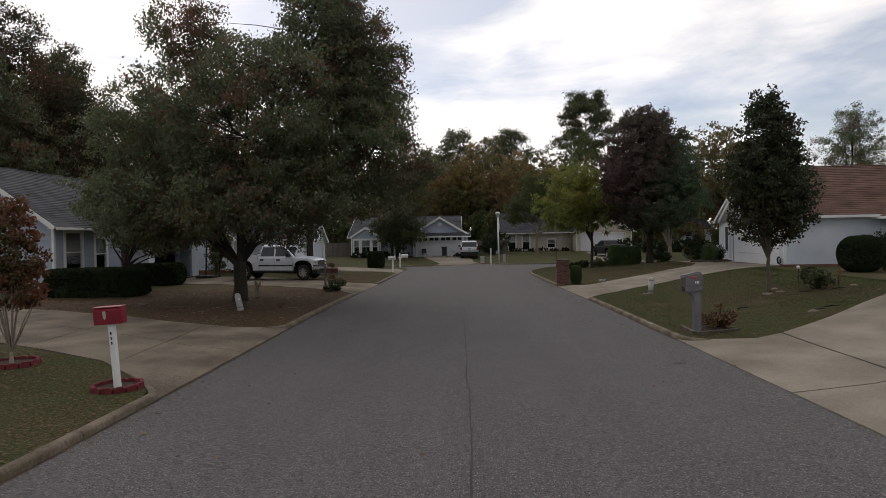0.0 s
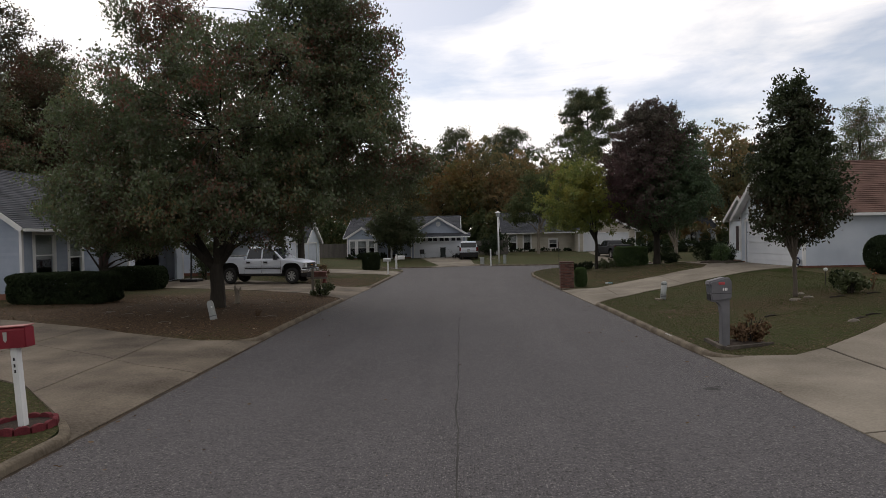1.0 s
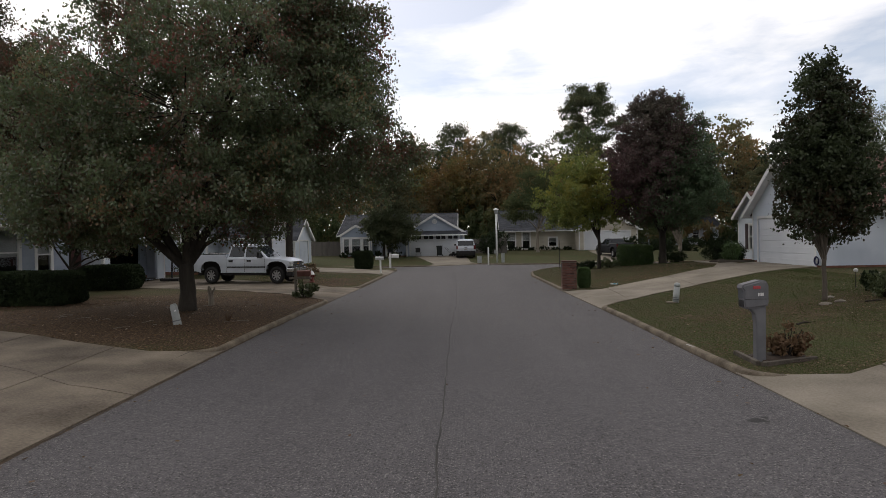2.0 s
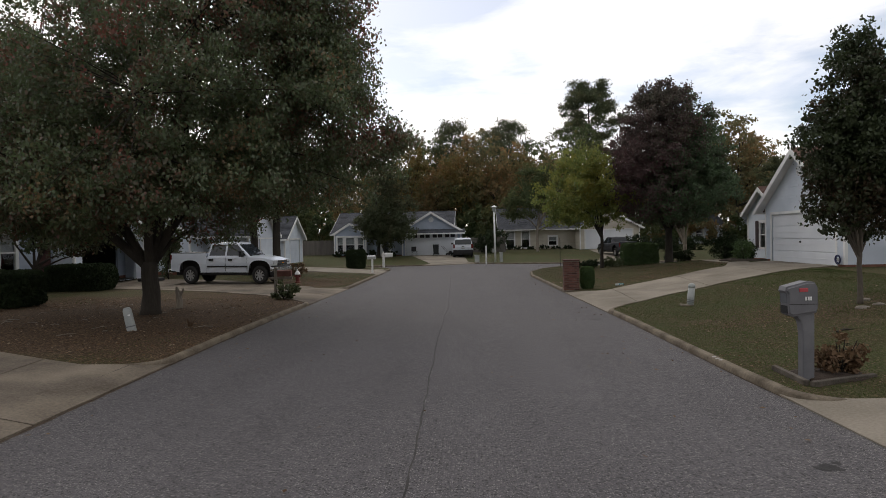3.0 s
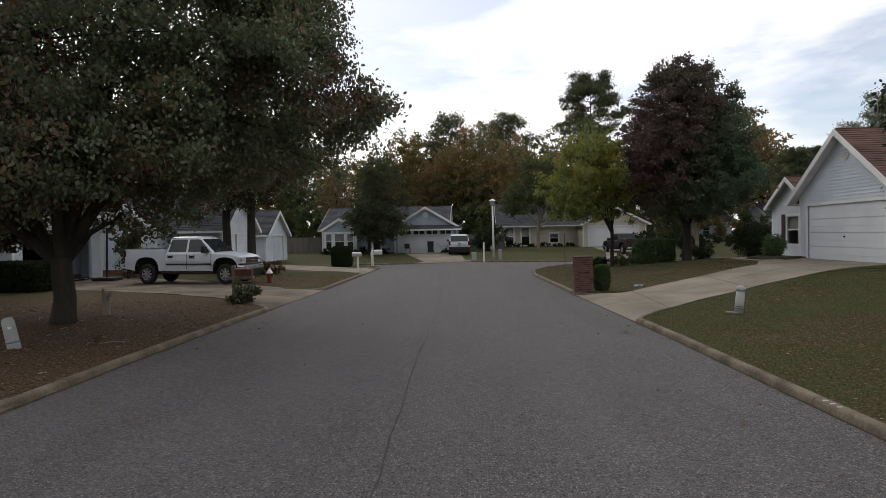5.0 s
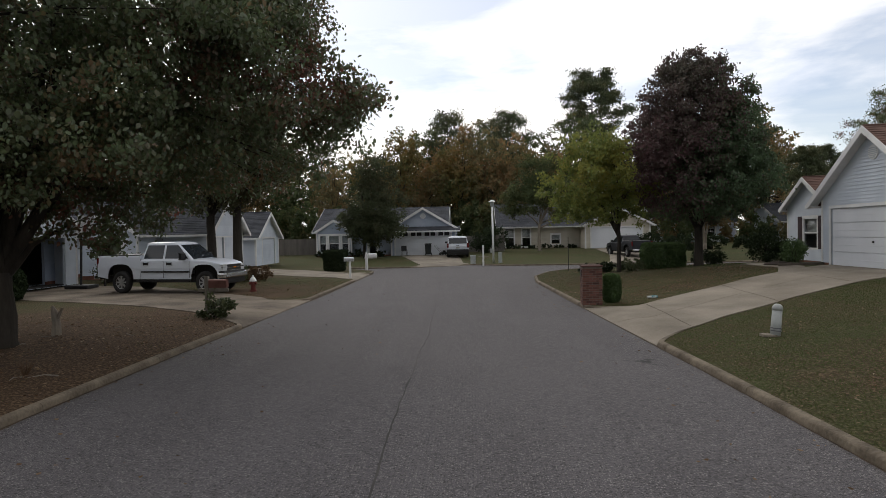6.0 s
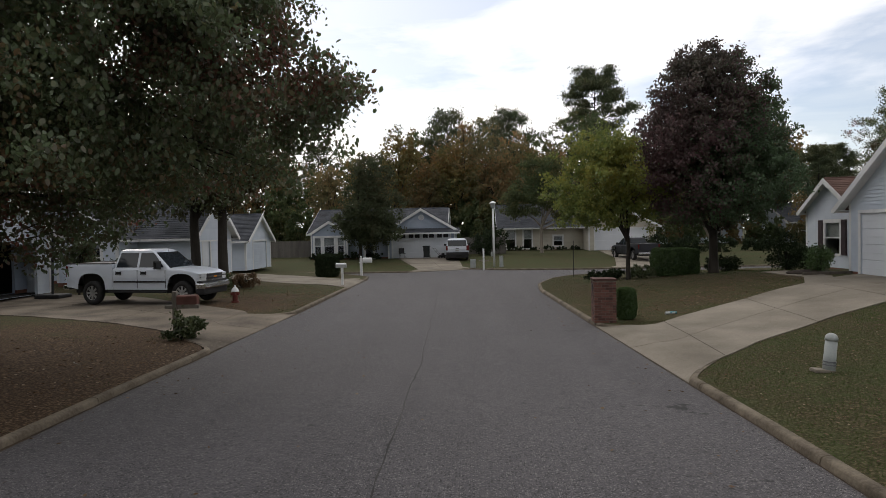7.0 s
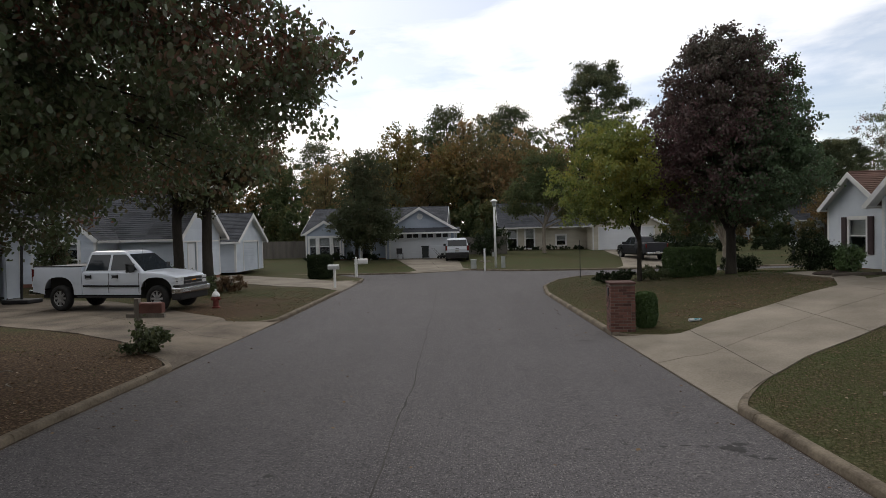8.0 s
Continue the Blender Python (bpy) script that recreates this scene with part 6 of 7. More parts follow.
edging_ring(-5.72, 5.85, 0.35, 13, "ring of red painted scalloped concrete edging on the lawn")
edging_ring(-8.75, 7.5, 0.42, 14, "ring of red painted scalloped edging round a small tree")
mb = thing("mailbox", on(-5.70, 5.82) @ pose(0, 0, 0, 1, -3.5, 0) @ Matrix.Diagonal((0.86, 0.9, 1.035, 1)), "red metal mailbox on a white wooden post, in red edging", "mailbox")
part("post", boxed(-0.048, 0.048, -0.048, 0.048, -0.15, 1.02, bevel=0.006), WHITE, mb, "white wooden post")
part("box", domed_box(bmesh.new(), 0.50, 0.19, 0.255, -0.27, 1.0, 0.16), RED_PAINT, mb)
part("roof_plate", boxed(-0.28, 0.24, -0.105, 0.105, 1.254, 1.266, bevel=0.004), surface("sun-bleached red enamel", (0.30, 0.10, 0.10), (0.42, 0.17, 0.16), 3, 40, 0.5, 0.06), mb, "faded top plate")
part("door", boxed(0.228, 0.242, -0.085, 0.085, 1.01, 1.235, bevel=0.005), RED_PAINT, mb)
part("emblem", prism(bmesh.new(), [(-0.09, 1.20), (-0.03, 1.20), (-0.035, 1.10), (-0.06, 1.075), (-0.085, 1.10)], 0.006, "y", -0.102), BLIND, mb, "small pale shield-shaped plate")
for z in (0.84, 0.76, 0.69):
    part("sticker_bar", boxed(-0.012, 0.012, -0.053, -0.047, z, z + 0.04), BLACK, mb)

# grey moulded mailbox with its paper slot, in timber edging
mb = thing("mailbox", on(5.07, 10.95, 4) @ Matrix.Diagonal((0.77, 0.88, 1.04, 1)), "grey moulded plastic mailbox with a newspaper slot, in timber edging", "mailbox")
bm = bmesh.new()
prism(bm, [(0.05, -0.15), (-0.16, -0.15), (-0.155, 0.62), (-0.19, 0.80), (-0.33, 0.92), (0.06, 0.92)], 0.15, "y", -0.075)
bmesh.ops.bevel(bm, geom=bm.edges[:], offset=0.012, segments=2, affect="EDGES")
part("post", bm, GREY_PLASTIC, mb)
bm = bmesh.new()
prism(bm, [(-0.44, 0.90), (-0.36, 0.87), (0.07, 0.92), (0.10, 0.98), (0.10, 1.26), (0.04, 1.335), (-0.10, 1.345), (-0.47, 1.275), (-0.50, 1.22), (-0.455, 1.17), (-0.455, 1.02)], 0.25, "y", -0.125)
bmesh.ops.bevel(bm, geom=[e for e in bm.edges if abs(e.verts[0].co.y - e.verts[1].co.y) < 0.01], offset=0.03, segments=3, affect="EDGES")
part("box", bm, GREY_PLASTIC, mb)
# the door's grey is a darkened copy, its shade put into the colour
part("door", boxed(-0.468, -0.45, -0.095, 0.095, 1.05, 1.235, bevel=0.006), surface("shaded grey plastic", (0.06, 0.065, 0.075), (0.10, 0.105, 0.115), 4, 50, 0.5, 0.1), mb)
part("paper_slot", boxed(-0.462, -0.43, -0.09, 0.09, 0.915, 1.02), BLACK, mb, "black newspaper slot")
part("flag", boxed(-0.26, -0.10, -0.137, -0.125, 1.205, 1.255, bevel=0.008), surface("red flag", (0.35, 0.05, 0.06), (0.5, 0.09, 0.1), 4, 50, 0.5, 0.05), mb, "red flag")
for x in (-0.15, -0.10, -0.06):
    part("number_bar", boxed(x, x + 0.028, -0.131, -0.124, 1.09, 1.14), WHITE, mb)
part("seam", boxed(-0.44, 0.10, -0.129, -0.122, 1.035, 1.042), BLACK, mb)
for (a, b), (c, d) in (((4.86, 10.62), (4.90, 11.60)), ((4.90, 10.55), (6.0, 11.0))):
    tb = thing("timber_edging", on(a, b, math.degrees(math.atan2(d - b, c - a))), "weathered landscape timber edging a small bed", "garden edging", "timbers round the mailbox bed")
    part("timber", boxed(0, math.dist((a, b), (c, d)), -0.04, 0.04, -0.03, 0.075, bevel=0.012), DARK_TIMBER, tb)
bed = thing("mulch_bed", on(5.45, 11.15), "low bed of dark mulch round the mailbox post", "flower bed")
bm = bmesh.new()
bmesh.ops.create_icosphere(bm, subdivisions=3, radius=1.0, matrix=Matrix.Diagonal((0.55, 0.42, 0.07, 1)))
part("mulch", bm, MULCH, bed)

# timber-post mailbox by the pickup
mb = thing("mailbox", on(-6.95, 24.3), "brown mailbox on a weathered timber post with a cross arm", "mailbox")
part("post", boxed(-0.055, 0.055, -0.055, 0.055, -0.15, 1.10, bevel=0.012), OLD_WOOD, mb, "weathered grey timber post")
part("arm", boxed(-0.26, 0.62, -0.04, 0.04, 0.66, 0.75, bevel=0.008), OLD_WOOD, mb)
part("brace", boxed(0.10, 0.56, -0.075, 0.075, 0.75, 0.77), OLD_WOOD, mb)
part("box", domed_box(bmesh.new(), 0.50, 0.18, 0.24, 0.08, 0.77, 0.25), BROWN_PAINT, mb, "faded brown mailbox")
part("door", boxed(0.578, 0.592, -0.08, 0.08, 0.78, 0.98, bevel=0.005), BROWN_PAINT, mb)

# the two mailboxes at the far driveway
mb = thing("mailbox", on(-5.77, 38.7), "silver mailbox on a slim white post", "mailbox")
part("post", boxed(-0.05, 0.05, -0.05, 0.05, -0.15, 0.86, bevel=0.006), WHITE, mb)
part("box", domed_box(bmesh.new(), 0.50, 0.19, 0.22, -0.30, 0.85, 0.45), SILVER, mb, "galvanised mailbox")
part("door", boxed(0.198, 0.21, -0.08, 0.08, 0.87, 1.0, bevel=0.005), SILVER, mb)
mb = thing("mailbox", on(-6.14, 45.8), "white mailbox on a turned white post with a finial", "mailbox")
part("post", boxed(-0.075, 0.075, -0.075, 0.075, -0.15, 1.02, bevel=0.008), WHITE, mb)
part("finial", tube(bmesh.new(), [(0, 0, 1.02), (0, 0, 1.06), (0, 0, 1.10), (0, 0, 1.16)], [0.07, 0.03, 0.06, 0.01], 10), WHITE, mb)
part("arm", boxed(-0.12, 0.66, -0.045, 0.045, 0.72, 0.79, bevel=0.006), WHITE, mb)
part("box", domed_box(bmesh.new(), 0.54, 0.20, 0.25, 0.12, 0.79, 0.4), WHITE, mb)

# brick mailbox pillar: each brick laid
BRICK = bpy.data.materials.new("red brown brick")
BRICK.use_nodes = True
nn, ll = BRICK.node_tree.nodes, BRICK.node_tree.links
info, rampb, tx, gm = nn.new("ShaderNodeObjectInfo"), nn.new("ShaderNodeValToRGB"), nn.new("ShaderNodeTexNoise"), nn.new("ShaderNodeNewGeometry")
tx.inputs["Scale"].default_value, tx.inputs["Detail"].default_value = 45, 5
ll.new(gm.outputs["Position"], tx.inputs["Vector"])
mxb = nn.new("ShaderNodeMath")
mxb.operation = "MULTIPLY_ADD"
mxb.inputs[1].default_value = 0.45
ll.new(tx.outputs["Fac"], mxb.inputs[0])
ll.new(info.outputs["Random"], mxb.inputs[2])
rampb.color_ramp.elements[0].position, rampb.color_ramp.elements[1].position = 0.15, 1.25
rampb.color_ramp.elements[0].color, rampb.color_ramp.elements[1].color = (0.040, 0.018, 0.014, 1), (0.15, 0.068, 0.052, 1)
ll.new(mxb.outputs[0], rampb.inputs["Fac"])
ll.new(rampb.outputs["Color"], nn["Principled BSDF"].inputs["Base Color"])
nn["Principled BSDF"].inputs["Roughness"].default_value = 0.9
bpb = nn.new("ShaderNodeBump")
bpb.inputs["Strength"].default_value, bpb.inputs["Distance"].default_value = 0.6, 0.01
ll.new(tx.outputs["Fac"], bpb.inputs["Height"])
ll.new(bpb.outputs["Normal"], nn["Principled BSDF"].inputs["Normal"])
MORTAR = surface("brown grey mortar", (0.095, 0.080, 0.066), (0.19, 0.165, 0.14), 6, 60, 0.95, 0.3)
pillar = thing("brick_mailbox", on(4.07, 25.68, -3), "square red brick mailbox pillar with pale mortar joints", "mailbox")
half = 0.285
part("core", boxed(-half + 0.012, half - 0.012, -half + 0.012, half - 0.012, -0.2, 1.12), MORTAR, pillar, "pale mortar")
stretcher = bpy.data.meshes.new("brick")
bmx = boxed(-0.0905, 0.0905, -0.045, 0.045, -0.0285, 0.0285, bevel=0.005)
bmx.to_mesh(stretcher)
bmx.free()
stretcher.materials.append(BRICK)
courses = 16
for c in range(courses):
    z = 0.03 + c * 0.0675
    odd = c % 2
    for sidek in range(4):
        m = Matrix.Rotation(sidek * math.pi / 2, 4, "Z")
        x = -half
        for k, w in enumerate((0.096, 0.192, 0.192) if odd else (0.192, 0.192, 0.096)):
            b = new("brick", stretcher)
            b.parent = pillar
            b.matrix_basis = m @ pose(x + w / 2, -half + 0.045 + random.uniform(-0.003, 0.003), z, 0, 0, random.uniform(-0.6, 0.6)) @ Matrix.Diagonal(((w - 0.011) / 0.181, 1, 1, 1))
            x += w
part("cap", boxed(-half - 0.02, half + 0.02, -half - 0.02, half + 0.02, 1.115, 1.165, bevel=0.012), BRICK, pillar, "flat brick cap")
part("mailbox_door", boxed(-half - 0.016, -half + 0.01, -0.09, 0.09, 0.82, 1.03, bevel=0.006), BLACK, pillar, "black metal mailbox door")

# utility pedestals
ut = thing("utility_pedestal", on(-7.78, 16.2) @ pose(0, 0, 0, 0, -11, 12) @ Matrix.Diagonal((0.85, 0.9, 1, 1)), "pale grey leaning telephone pedestal on bare soil", "utility box", "utility pedestals")
bm = bmesh.new()
prism(bm, [(-0.11, -0.12), (0.11, -0.12), (0.10, 0.50), (0.06, 0.57), (-0.06, 0.57), (-0.10, 0.50)], 0.15, "y", -0.075)
bmesh.ops.bevel(bm, geom=bm.edges[:], offset=0.012, segments=2, affect="EDGES")
part("cover", bm, PALE_PLASTIC, ut)
part("base_band", boxed(-0.115, 0.115, -0.082, 0.082, 0.10, 0.125), GREY_PLASTIC, ut)
part("label_plate", boxed(0.01, 0.07, -0.08, -0.074, 0.36, 0.40), WHITE, ut)
ut = thing("utility_pedestal", on(6.38, 19.45) @ pose(0, 0, 0, 0, 5, 0), "pale round cable pedestal on the turf", "utility box", "utility pedestals")
part("tube", tube(bmesh.new(), [(0, 0, -0.1), (0, 0, 0.52)], [0.095, 0.09], 18), PALE_PLASTIC, ut, smooth=True)
part("cap", tube(bmesh.new(), [(0, 0, 0.505), (0, 0, 0.56), (0, 0, 0.60), (0, 0, 0.625)], [0.099, 0.096, 0.075, 0.035], 18), PALE_PLASTIC, ut, smooth=True)
for z in (0.10, 0.15):
    part("band", tube(bmesh.new(), [(0, 0, z), (0, 0, z + 0.02)], [0.101, 0.101], 18), GREY_PLASTIC, ut)
part("foot_stone", boxed(-0.26, 0.05, -0.1, 0.1, -0.03, 0.03, bevel=0.02), CONCRETE, ut)

# fire hydrant beside the driveway
hy = thing("fire_hydrant", on(-8.22, 31.4), "red fire hydrant with a white bonnet", "fire hydrant")
HYD = surface("faded red hydrant paint", (0.10, 0.022, 0.018), (0.18, 0.045, 0.035), 5, 50, 0.6, 0.15)
part("barrel", tube(bmesh.new(), [(0, 0, -0.1), (0, 0, 0.05), (0, 0, 0.06), (0, 0, 0.42)], [0.14, 0.14, 0.095, 0.09], 16), HYD, hy, smooth=False)
part("bonnet", tube(bmesh.new(), [(0, 0, 0.40), (0, 0, 0.44), (0, 0, 0.52), (0, 0, 0.58), (0, 0, 0.64)], [0.135, 0.135, 0.095, 0.035, 0.03], 16), WHITE, hy, "white bonnet")
for a in (0, 180, 270):
    v = Vector((math.cos(radians(a)), math.sin(radians(a)), 0))
    part("outlet", tube(bmesh.new(), [v * 0.05 + UP * 0.32, v * 0.155 + UP * 0.32], [0.05, 0.055], 12), HYD, hy)

# street lamp at the turn, with its meter boxes and a white post
lamp = thing("street_lamp", on(2.1, 51.6) @ pose(0, 0, 0, 0, -0.6, 0), "pale post-top street lamp", "street lamp")
part("post", tube(bmesh.new(), [(0, 0, -0.3), (0, 0, 2.0), (0, 0, 4.1)], [0.085, 0.075, 0.06], 14), WHITE, lamp, smooth=True)
part("lantern", tube(bmesh.new(), [(0, 0, 4.05), (0, 0, 4.12), (0, 0, 4.40)], [0.07, 0.13, 0.17], 14), PALE_PLASTIC, lamp, "frosted lantern")
part("hood", tube(bmesh.new(), [(0, 0, 4.40), (0, 0, 4.43), (0, 0, 4.52), (0, 0, 4.56)], [0.25, 0.25, 0.12, 0.03], 14), WHITE, lamp, "pale lamp hood")
part("meter_box", boxed(-0.22, -0.06, -0.14, -0.02, 0.75, 1.05, bevel=0.01), PALE_PLASTIC, lamp)
wp = thing("white_post", on(1.33, 49.9), "white timber post with a small cross arm", "post")
part("post", boxed(-0.06, 0.06, -0.05, 0.05, -0.2, 1.35, bevel=0.008), WHITE, wp)
part("arm", boxed(-0.32, 0.36, -0.03, 0.03, 0.52, 0.58, bevel=0.006), OLD_WOOD, wp)
for x, w, h in ((0.62, 0.38, 0.55), (2.58, 0.26, 0.72)):
    tb = thing("utility_cabinet", on(x, 51.5), "pale grey green utility cabinet on the verge", "utility box", "cabinets by the lamp")
    part("cabinet", boxed(-w / 2, w / 2, -0.15, 0.15, -0.1, h, bevel=0.02), PALE_PLASTIC, tb)
    part("lid", boxed(-w / 2 - 0.015, w / 2 + 0.015, -0.165, 0.165, h, h + 0.04, bevel=0.012), PALE_PLASTIC, tb)

# portable basketball hoop beside the open garage
hp = thing("basketball_hoop", at_slab(-16.7, 33.5, 0), "portable basketball hoop with a dark pole and grey backboard", "basketball hoop")
part("base", boxed(-0.5, 0.55, -0.42, 0.42, 0.0, 0.16, bevel=0.05), BLACK, hp, "black water-filled base")
part("pole", tube(bmesh.new(), [(0, 0, 0.1), (0.05, 0, 1.6), (0.10, 0, 2.95)], [0.05, 0.05, 0.045], 10), BLACK, hp)
part("backboard", boxed(0.28, 0.32, -0.55, 0.55, 2.45, 3.2, bevel=0.01), BLIND, hp, "pale grey backboard")
part("rim_arm", boxed(0.05, 0.3, -0.05, 0.05, 2.65, 2.72), BLACK, hp)
rg = bmesh.new()
ringpts = [(0.56 + 0.23 * math.cos(k * math.tau / 20), 0.23 * math.sin(k * math.tau / 20), 2.62) for k in range(21)]
tube(rg, ringpts, [0.01] * 21, 5, cap=False)
part("ring", rg, BROWN_PAINT, hp, "dull orange ring")

# wheeled bin and odds and ends before the far garage
bn = thing("wheeled_bin", at_slab(-3.2, 59.7, 0), "dark green wheeled refuse bin", "bin")
GREENBIN = surface("dark bin plastic", (0.012, 0.016, 0.016), (0.03, 0.036, 0.036), 3, 50, 0.5, 0.08)
bm = bmesh.new()
box(bm, -0.27, 0.27, -0.30, 0.30, 0.10, 0.95)
for v in bm.verts:
    k = 0.82 + 0.18 * v.co.z / 0.95
    v.co.x, v.co.y = v.co.x * k, v.co.y * k
bmesh.ops.bevel(bm, geom=bm.edges[:], offset=0.03, segments=2, affect="EDGES")
part("body", bm, GREENBIN, bn)
part("lid", boxed(-0.30, 0.30, -0.34, 0.32, 0.95, 1.04, bevel=0.03), GREENBIN, bn)
for x in (-0.25, 0.25):
    part("wheel", tube(bmesh.new(), [(x - 0.03, 0.28, 0.12), (x + 0.03, 0.28, 0.12)], [0.12, 0.12], 14), RUBBER, bn)
part("handle", tube(bmesh.new(), [(-0.22, 0.36, 0.92), (0.22, 0.36, 0.92)], [0.018, 0.018], 8), GREENBIN, bn)
ch = thing("garden_chair", at_slab(-5.3, 60.2, 20), "dark folding chair before the garage", "chair")
for x in (-0.22, 0.22):
    for y in (-0.2, 0.2):
        part("leg", tube(bmesh.new(), [(x, y, 0), (x * 0.9, y * 0.7, 0.42)], [0.014, 0.014], 6), BLACK, ch)
part("seat", boxed(-0.24, 0.24, -0.22, 0.22, 0.40, 0.44, bevel=0.01), BLACK, ch)
part("backrest", boxed(-0.24, 0.24, 0.20, 0.25, 0.44, 0.86, bevel=0.015), BLACK, ch)
mw = thing("push_mower", at_slab(-1.85, 59.9, 30), "dark push mower before the garage", "mower")
part("deck", boxed(-0.28, 0.28, -0.24, 0.24, 0.10, 0.26, bevel=0.05), BLACK, mw)
part("engine", tube(bmesh.new(), [(0, 0, 0.25), (0, 0, 0.42)], [0.14, 0.12], 12), BLACK, mw)
for x in (-0.26, 0.26):
    for y in (-0.26, 0.26):
        part("wheel", tube(bmesh.new(), [(x, y - 0.025, 0.1), (x, y + 0.025, 0.1)], [0.1, 0.1], 12), RUBBER, mw)
part("handle", tube(bmesh.new(), [(-0.25, -0.2, 0.25), (-0.85, -0.2, 0.85), (-0.85, 0.2, 0.85), (-0.25, 0.2, 0.25)], [0.014] * 4, 6), BLACK, mw)

# rolled newspaper on the edge of the drive, and a bagged one's teal wrapper
nw = thing("newspaper", pose(6.05, 26.42, land(6.05, 26.42) + 0.04, 0, 0, 12) @ Matrix.Scale(0.7, 4), "rolled newspaper in a pale teal plastic bag", "newspaper")
part("roll", tube(bmesh.new(), [(-0.2, 0, 0), (0.2, 0, 0)], [0.055, 0.055], 10), surface("newsprint", (0.42, 0.45, 0.45), (0.6, 0.62, 0.6), 6, 50, 0.8, 0.1), nw)
part("bag", tube(bmesh.new(), [(-0.02, 0, 0.004), (0.27, 0, 0.004)], [0.057, 0.05], 10), surface("teal plastic bag", (0.05, 0.16, 0.19), (0.10, 0.26, 0.29), 6, 50, 0.35, 0.1), nw)

# a short dead trunk by the shade tree
sp = thing("tree_stump", on(-8.85, 20.7), "short split dead stump on bare soil", "stump")
bm = bmesh.new()
tube(bm, [(0, 0, -0.1), (0.02, 0, 0.25), (-0.04, 0.02, 0.52), (-0.08, 0.02, 0.66)], [0.11, 0.09, 0.075, 0.03], 8)
tube(bm, [(0.02, 0, 0.35), (0.12, 0.02, 0.55), (0.15, 0.02, 0.62)], [0.05, 0.035, 0.015], 6)
part("wood", bm, PALE_BARK, sp)

# hose reel sign: a small round dark blue wreath beside the garage door
wreath = thing("hose_reel", pose(14.42, 26.36, GB + 0.33, 0, 90, 0), "round dark blue coiled hose hung beside the garage door", "hose")
bm = bmesh.new()
for k, r in enumerate((0.13, 0.155, 0.175)):
    pts = [(r * math.cos(i * math.tau / 20), r * math.sin(i * math.tau / 20), -0.03 - 0.01 * k) for i in range(21)]
    tube(bm, pts, [0.02] * 21, 6, cap=False)
part("coil", bm, surface("dark blue hose", (0.010, 0.014, 0.05), (0.02, 0.028, 0.09), 6, 50, 0.5, 0.1), wreath)
part("hub", tube(bmesh.new(), [(0, 0, 0.02), (0, 0, -0.05)], [0.07, 0.07], 12), BLIND, wreath)

# ---- hedges, shrubs and beds ----
shrub("hedge", on(-15.6, 20.9), (3.9, 1.5, 1.15), 26000, 0.07, HEDGE_LEAF, "long dark clipped hedge before the grey house", 101, True, "hedge")
shrub("hedge", on(-17.0, 28.3), (2.6, 1.6, 1.15), 15000, 0.07, HEDGE_LEAF, "dark rounded hedge beside the open garage", 102, True, "hedge")
make_tree("crape_myrtle", on(-8.75, 7.5), [(-0.1, 0, 2.1, 0.72, 0.7, 0.8), (0.1, 0, 1.5, 0.6, 0.6, 0.5), (-0.2, 0.1, 2.8, 0.5, 0.5, 0.5)], 220, 7500, 0.09, 0.05, MYRTLE_LEAF, PALE_BARK, (0.035, 0.25), "small crape myrtle with orange red leaves and pale stems", 103, limbs=12, twigs=50, droop=0.4)
shrub("shrub", on(-6.45, 23.6), (0.95, 0.9, 0.62), 1300, 0.06, SHRUB_LEAF, "straggly olive green shrub at the foot of the mailbox", 104)
shrub("shrub", on(4.75, 26.05), (0.52, 0.52, 0.85), 9000, 0.04, BOX_LEAF, "small clipped fresh green boxwood beside the brick mailbox", 105, True, boxy=3.6)
shrub("shrub", on(15.15, 21.5), (1.45, 1.4, 1.42), 16000, 0.055, HEDGE_LEAF, "large rounded dark evergreen shrub on the turf", 106, True, twiggy=12, boxy=2.6)
shrub("hedge", on(9.95, 38.0), (1.95, 1.4, 1.25), 16000, 0.06, BOX_LEAF, "square clipped green hedge under the maroon tree", 107, True, "hedge")
shrub("shrub", on(8.3, 37.6), (1.4, 1.1, 0.55), 3000, 0.05, SHRUB_LEAF, "low spreading shrub in the corner bed", 108)
shrub("shrub", on(7.2, 38.4), (1.3, 1.0, 0.5), 2600, 0.05, HEDGE_LEAF, "low dark shrub in the corner bed", 109)
shrub("shrub", on(6.3, 37.9), (0.75, 0.7, 0.45), 1800, 0.04, HEDGE_LEAF, "small round dark shrub in the corner bed", 110)
shrub("shrub", on(12.4, 38.5), (1.5, 1.1, 0.75), 3200, 0.05, HEDGE_LEAF, "low dark shrub beside the maroon tree", 111)
shrub("shrub", on(14.0, 36.0), (1.25, 1.2, 1.5), 5200, 0.05, HEDGE_LEAF, "tall dark shrub by the white wing", 112, twiggy=6)
shrub("shrub", on(15.6, 37.2), (1.3, 1.1, 0.95), 3600, 0.05, HEDGE_LEAF, "dark shrub under the shuttered window", 113)
shrub("shrub", on(13.5, 32.6), (0.95, 0.9, 0.95), 3600, 0.045, BOX_LEAF, "rounded green shrub in the bed by the garage", 114)
shrub("shrub", on(-7.9, 44.6), (1.25, 1.2, 1.3), 9000, 0.06, HEDGE_LEAF, "round dark shrub behind the mailboxes", 115, True)
shrub("shrub", on(5.62, 11.15), (0.7, 0.6, 0.55), 900, 0.05, DRY_LEAF, "dry russet shrub behind the grey mailbox", 116, twiggy=8)
shrub("shrub", on(17.0, 22.3), (1.7, 1.4, 1.5), 9000, 0.06, HEDGE_LEAF, "large dark evergreen shrub with bare pale twigs above", 119, twiggy=16)
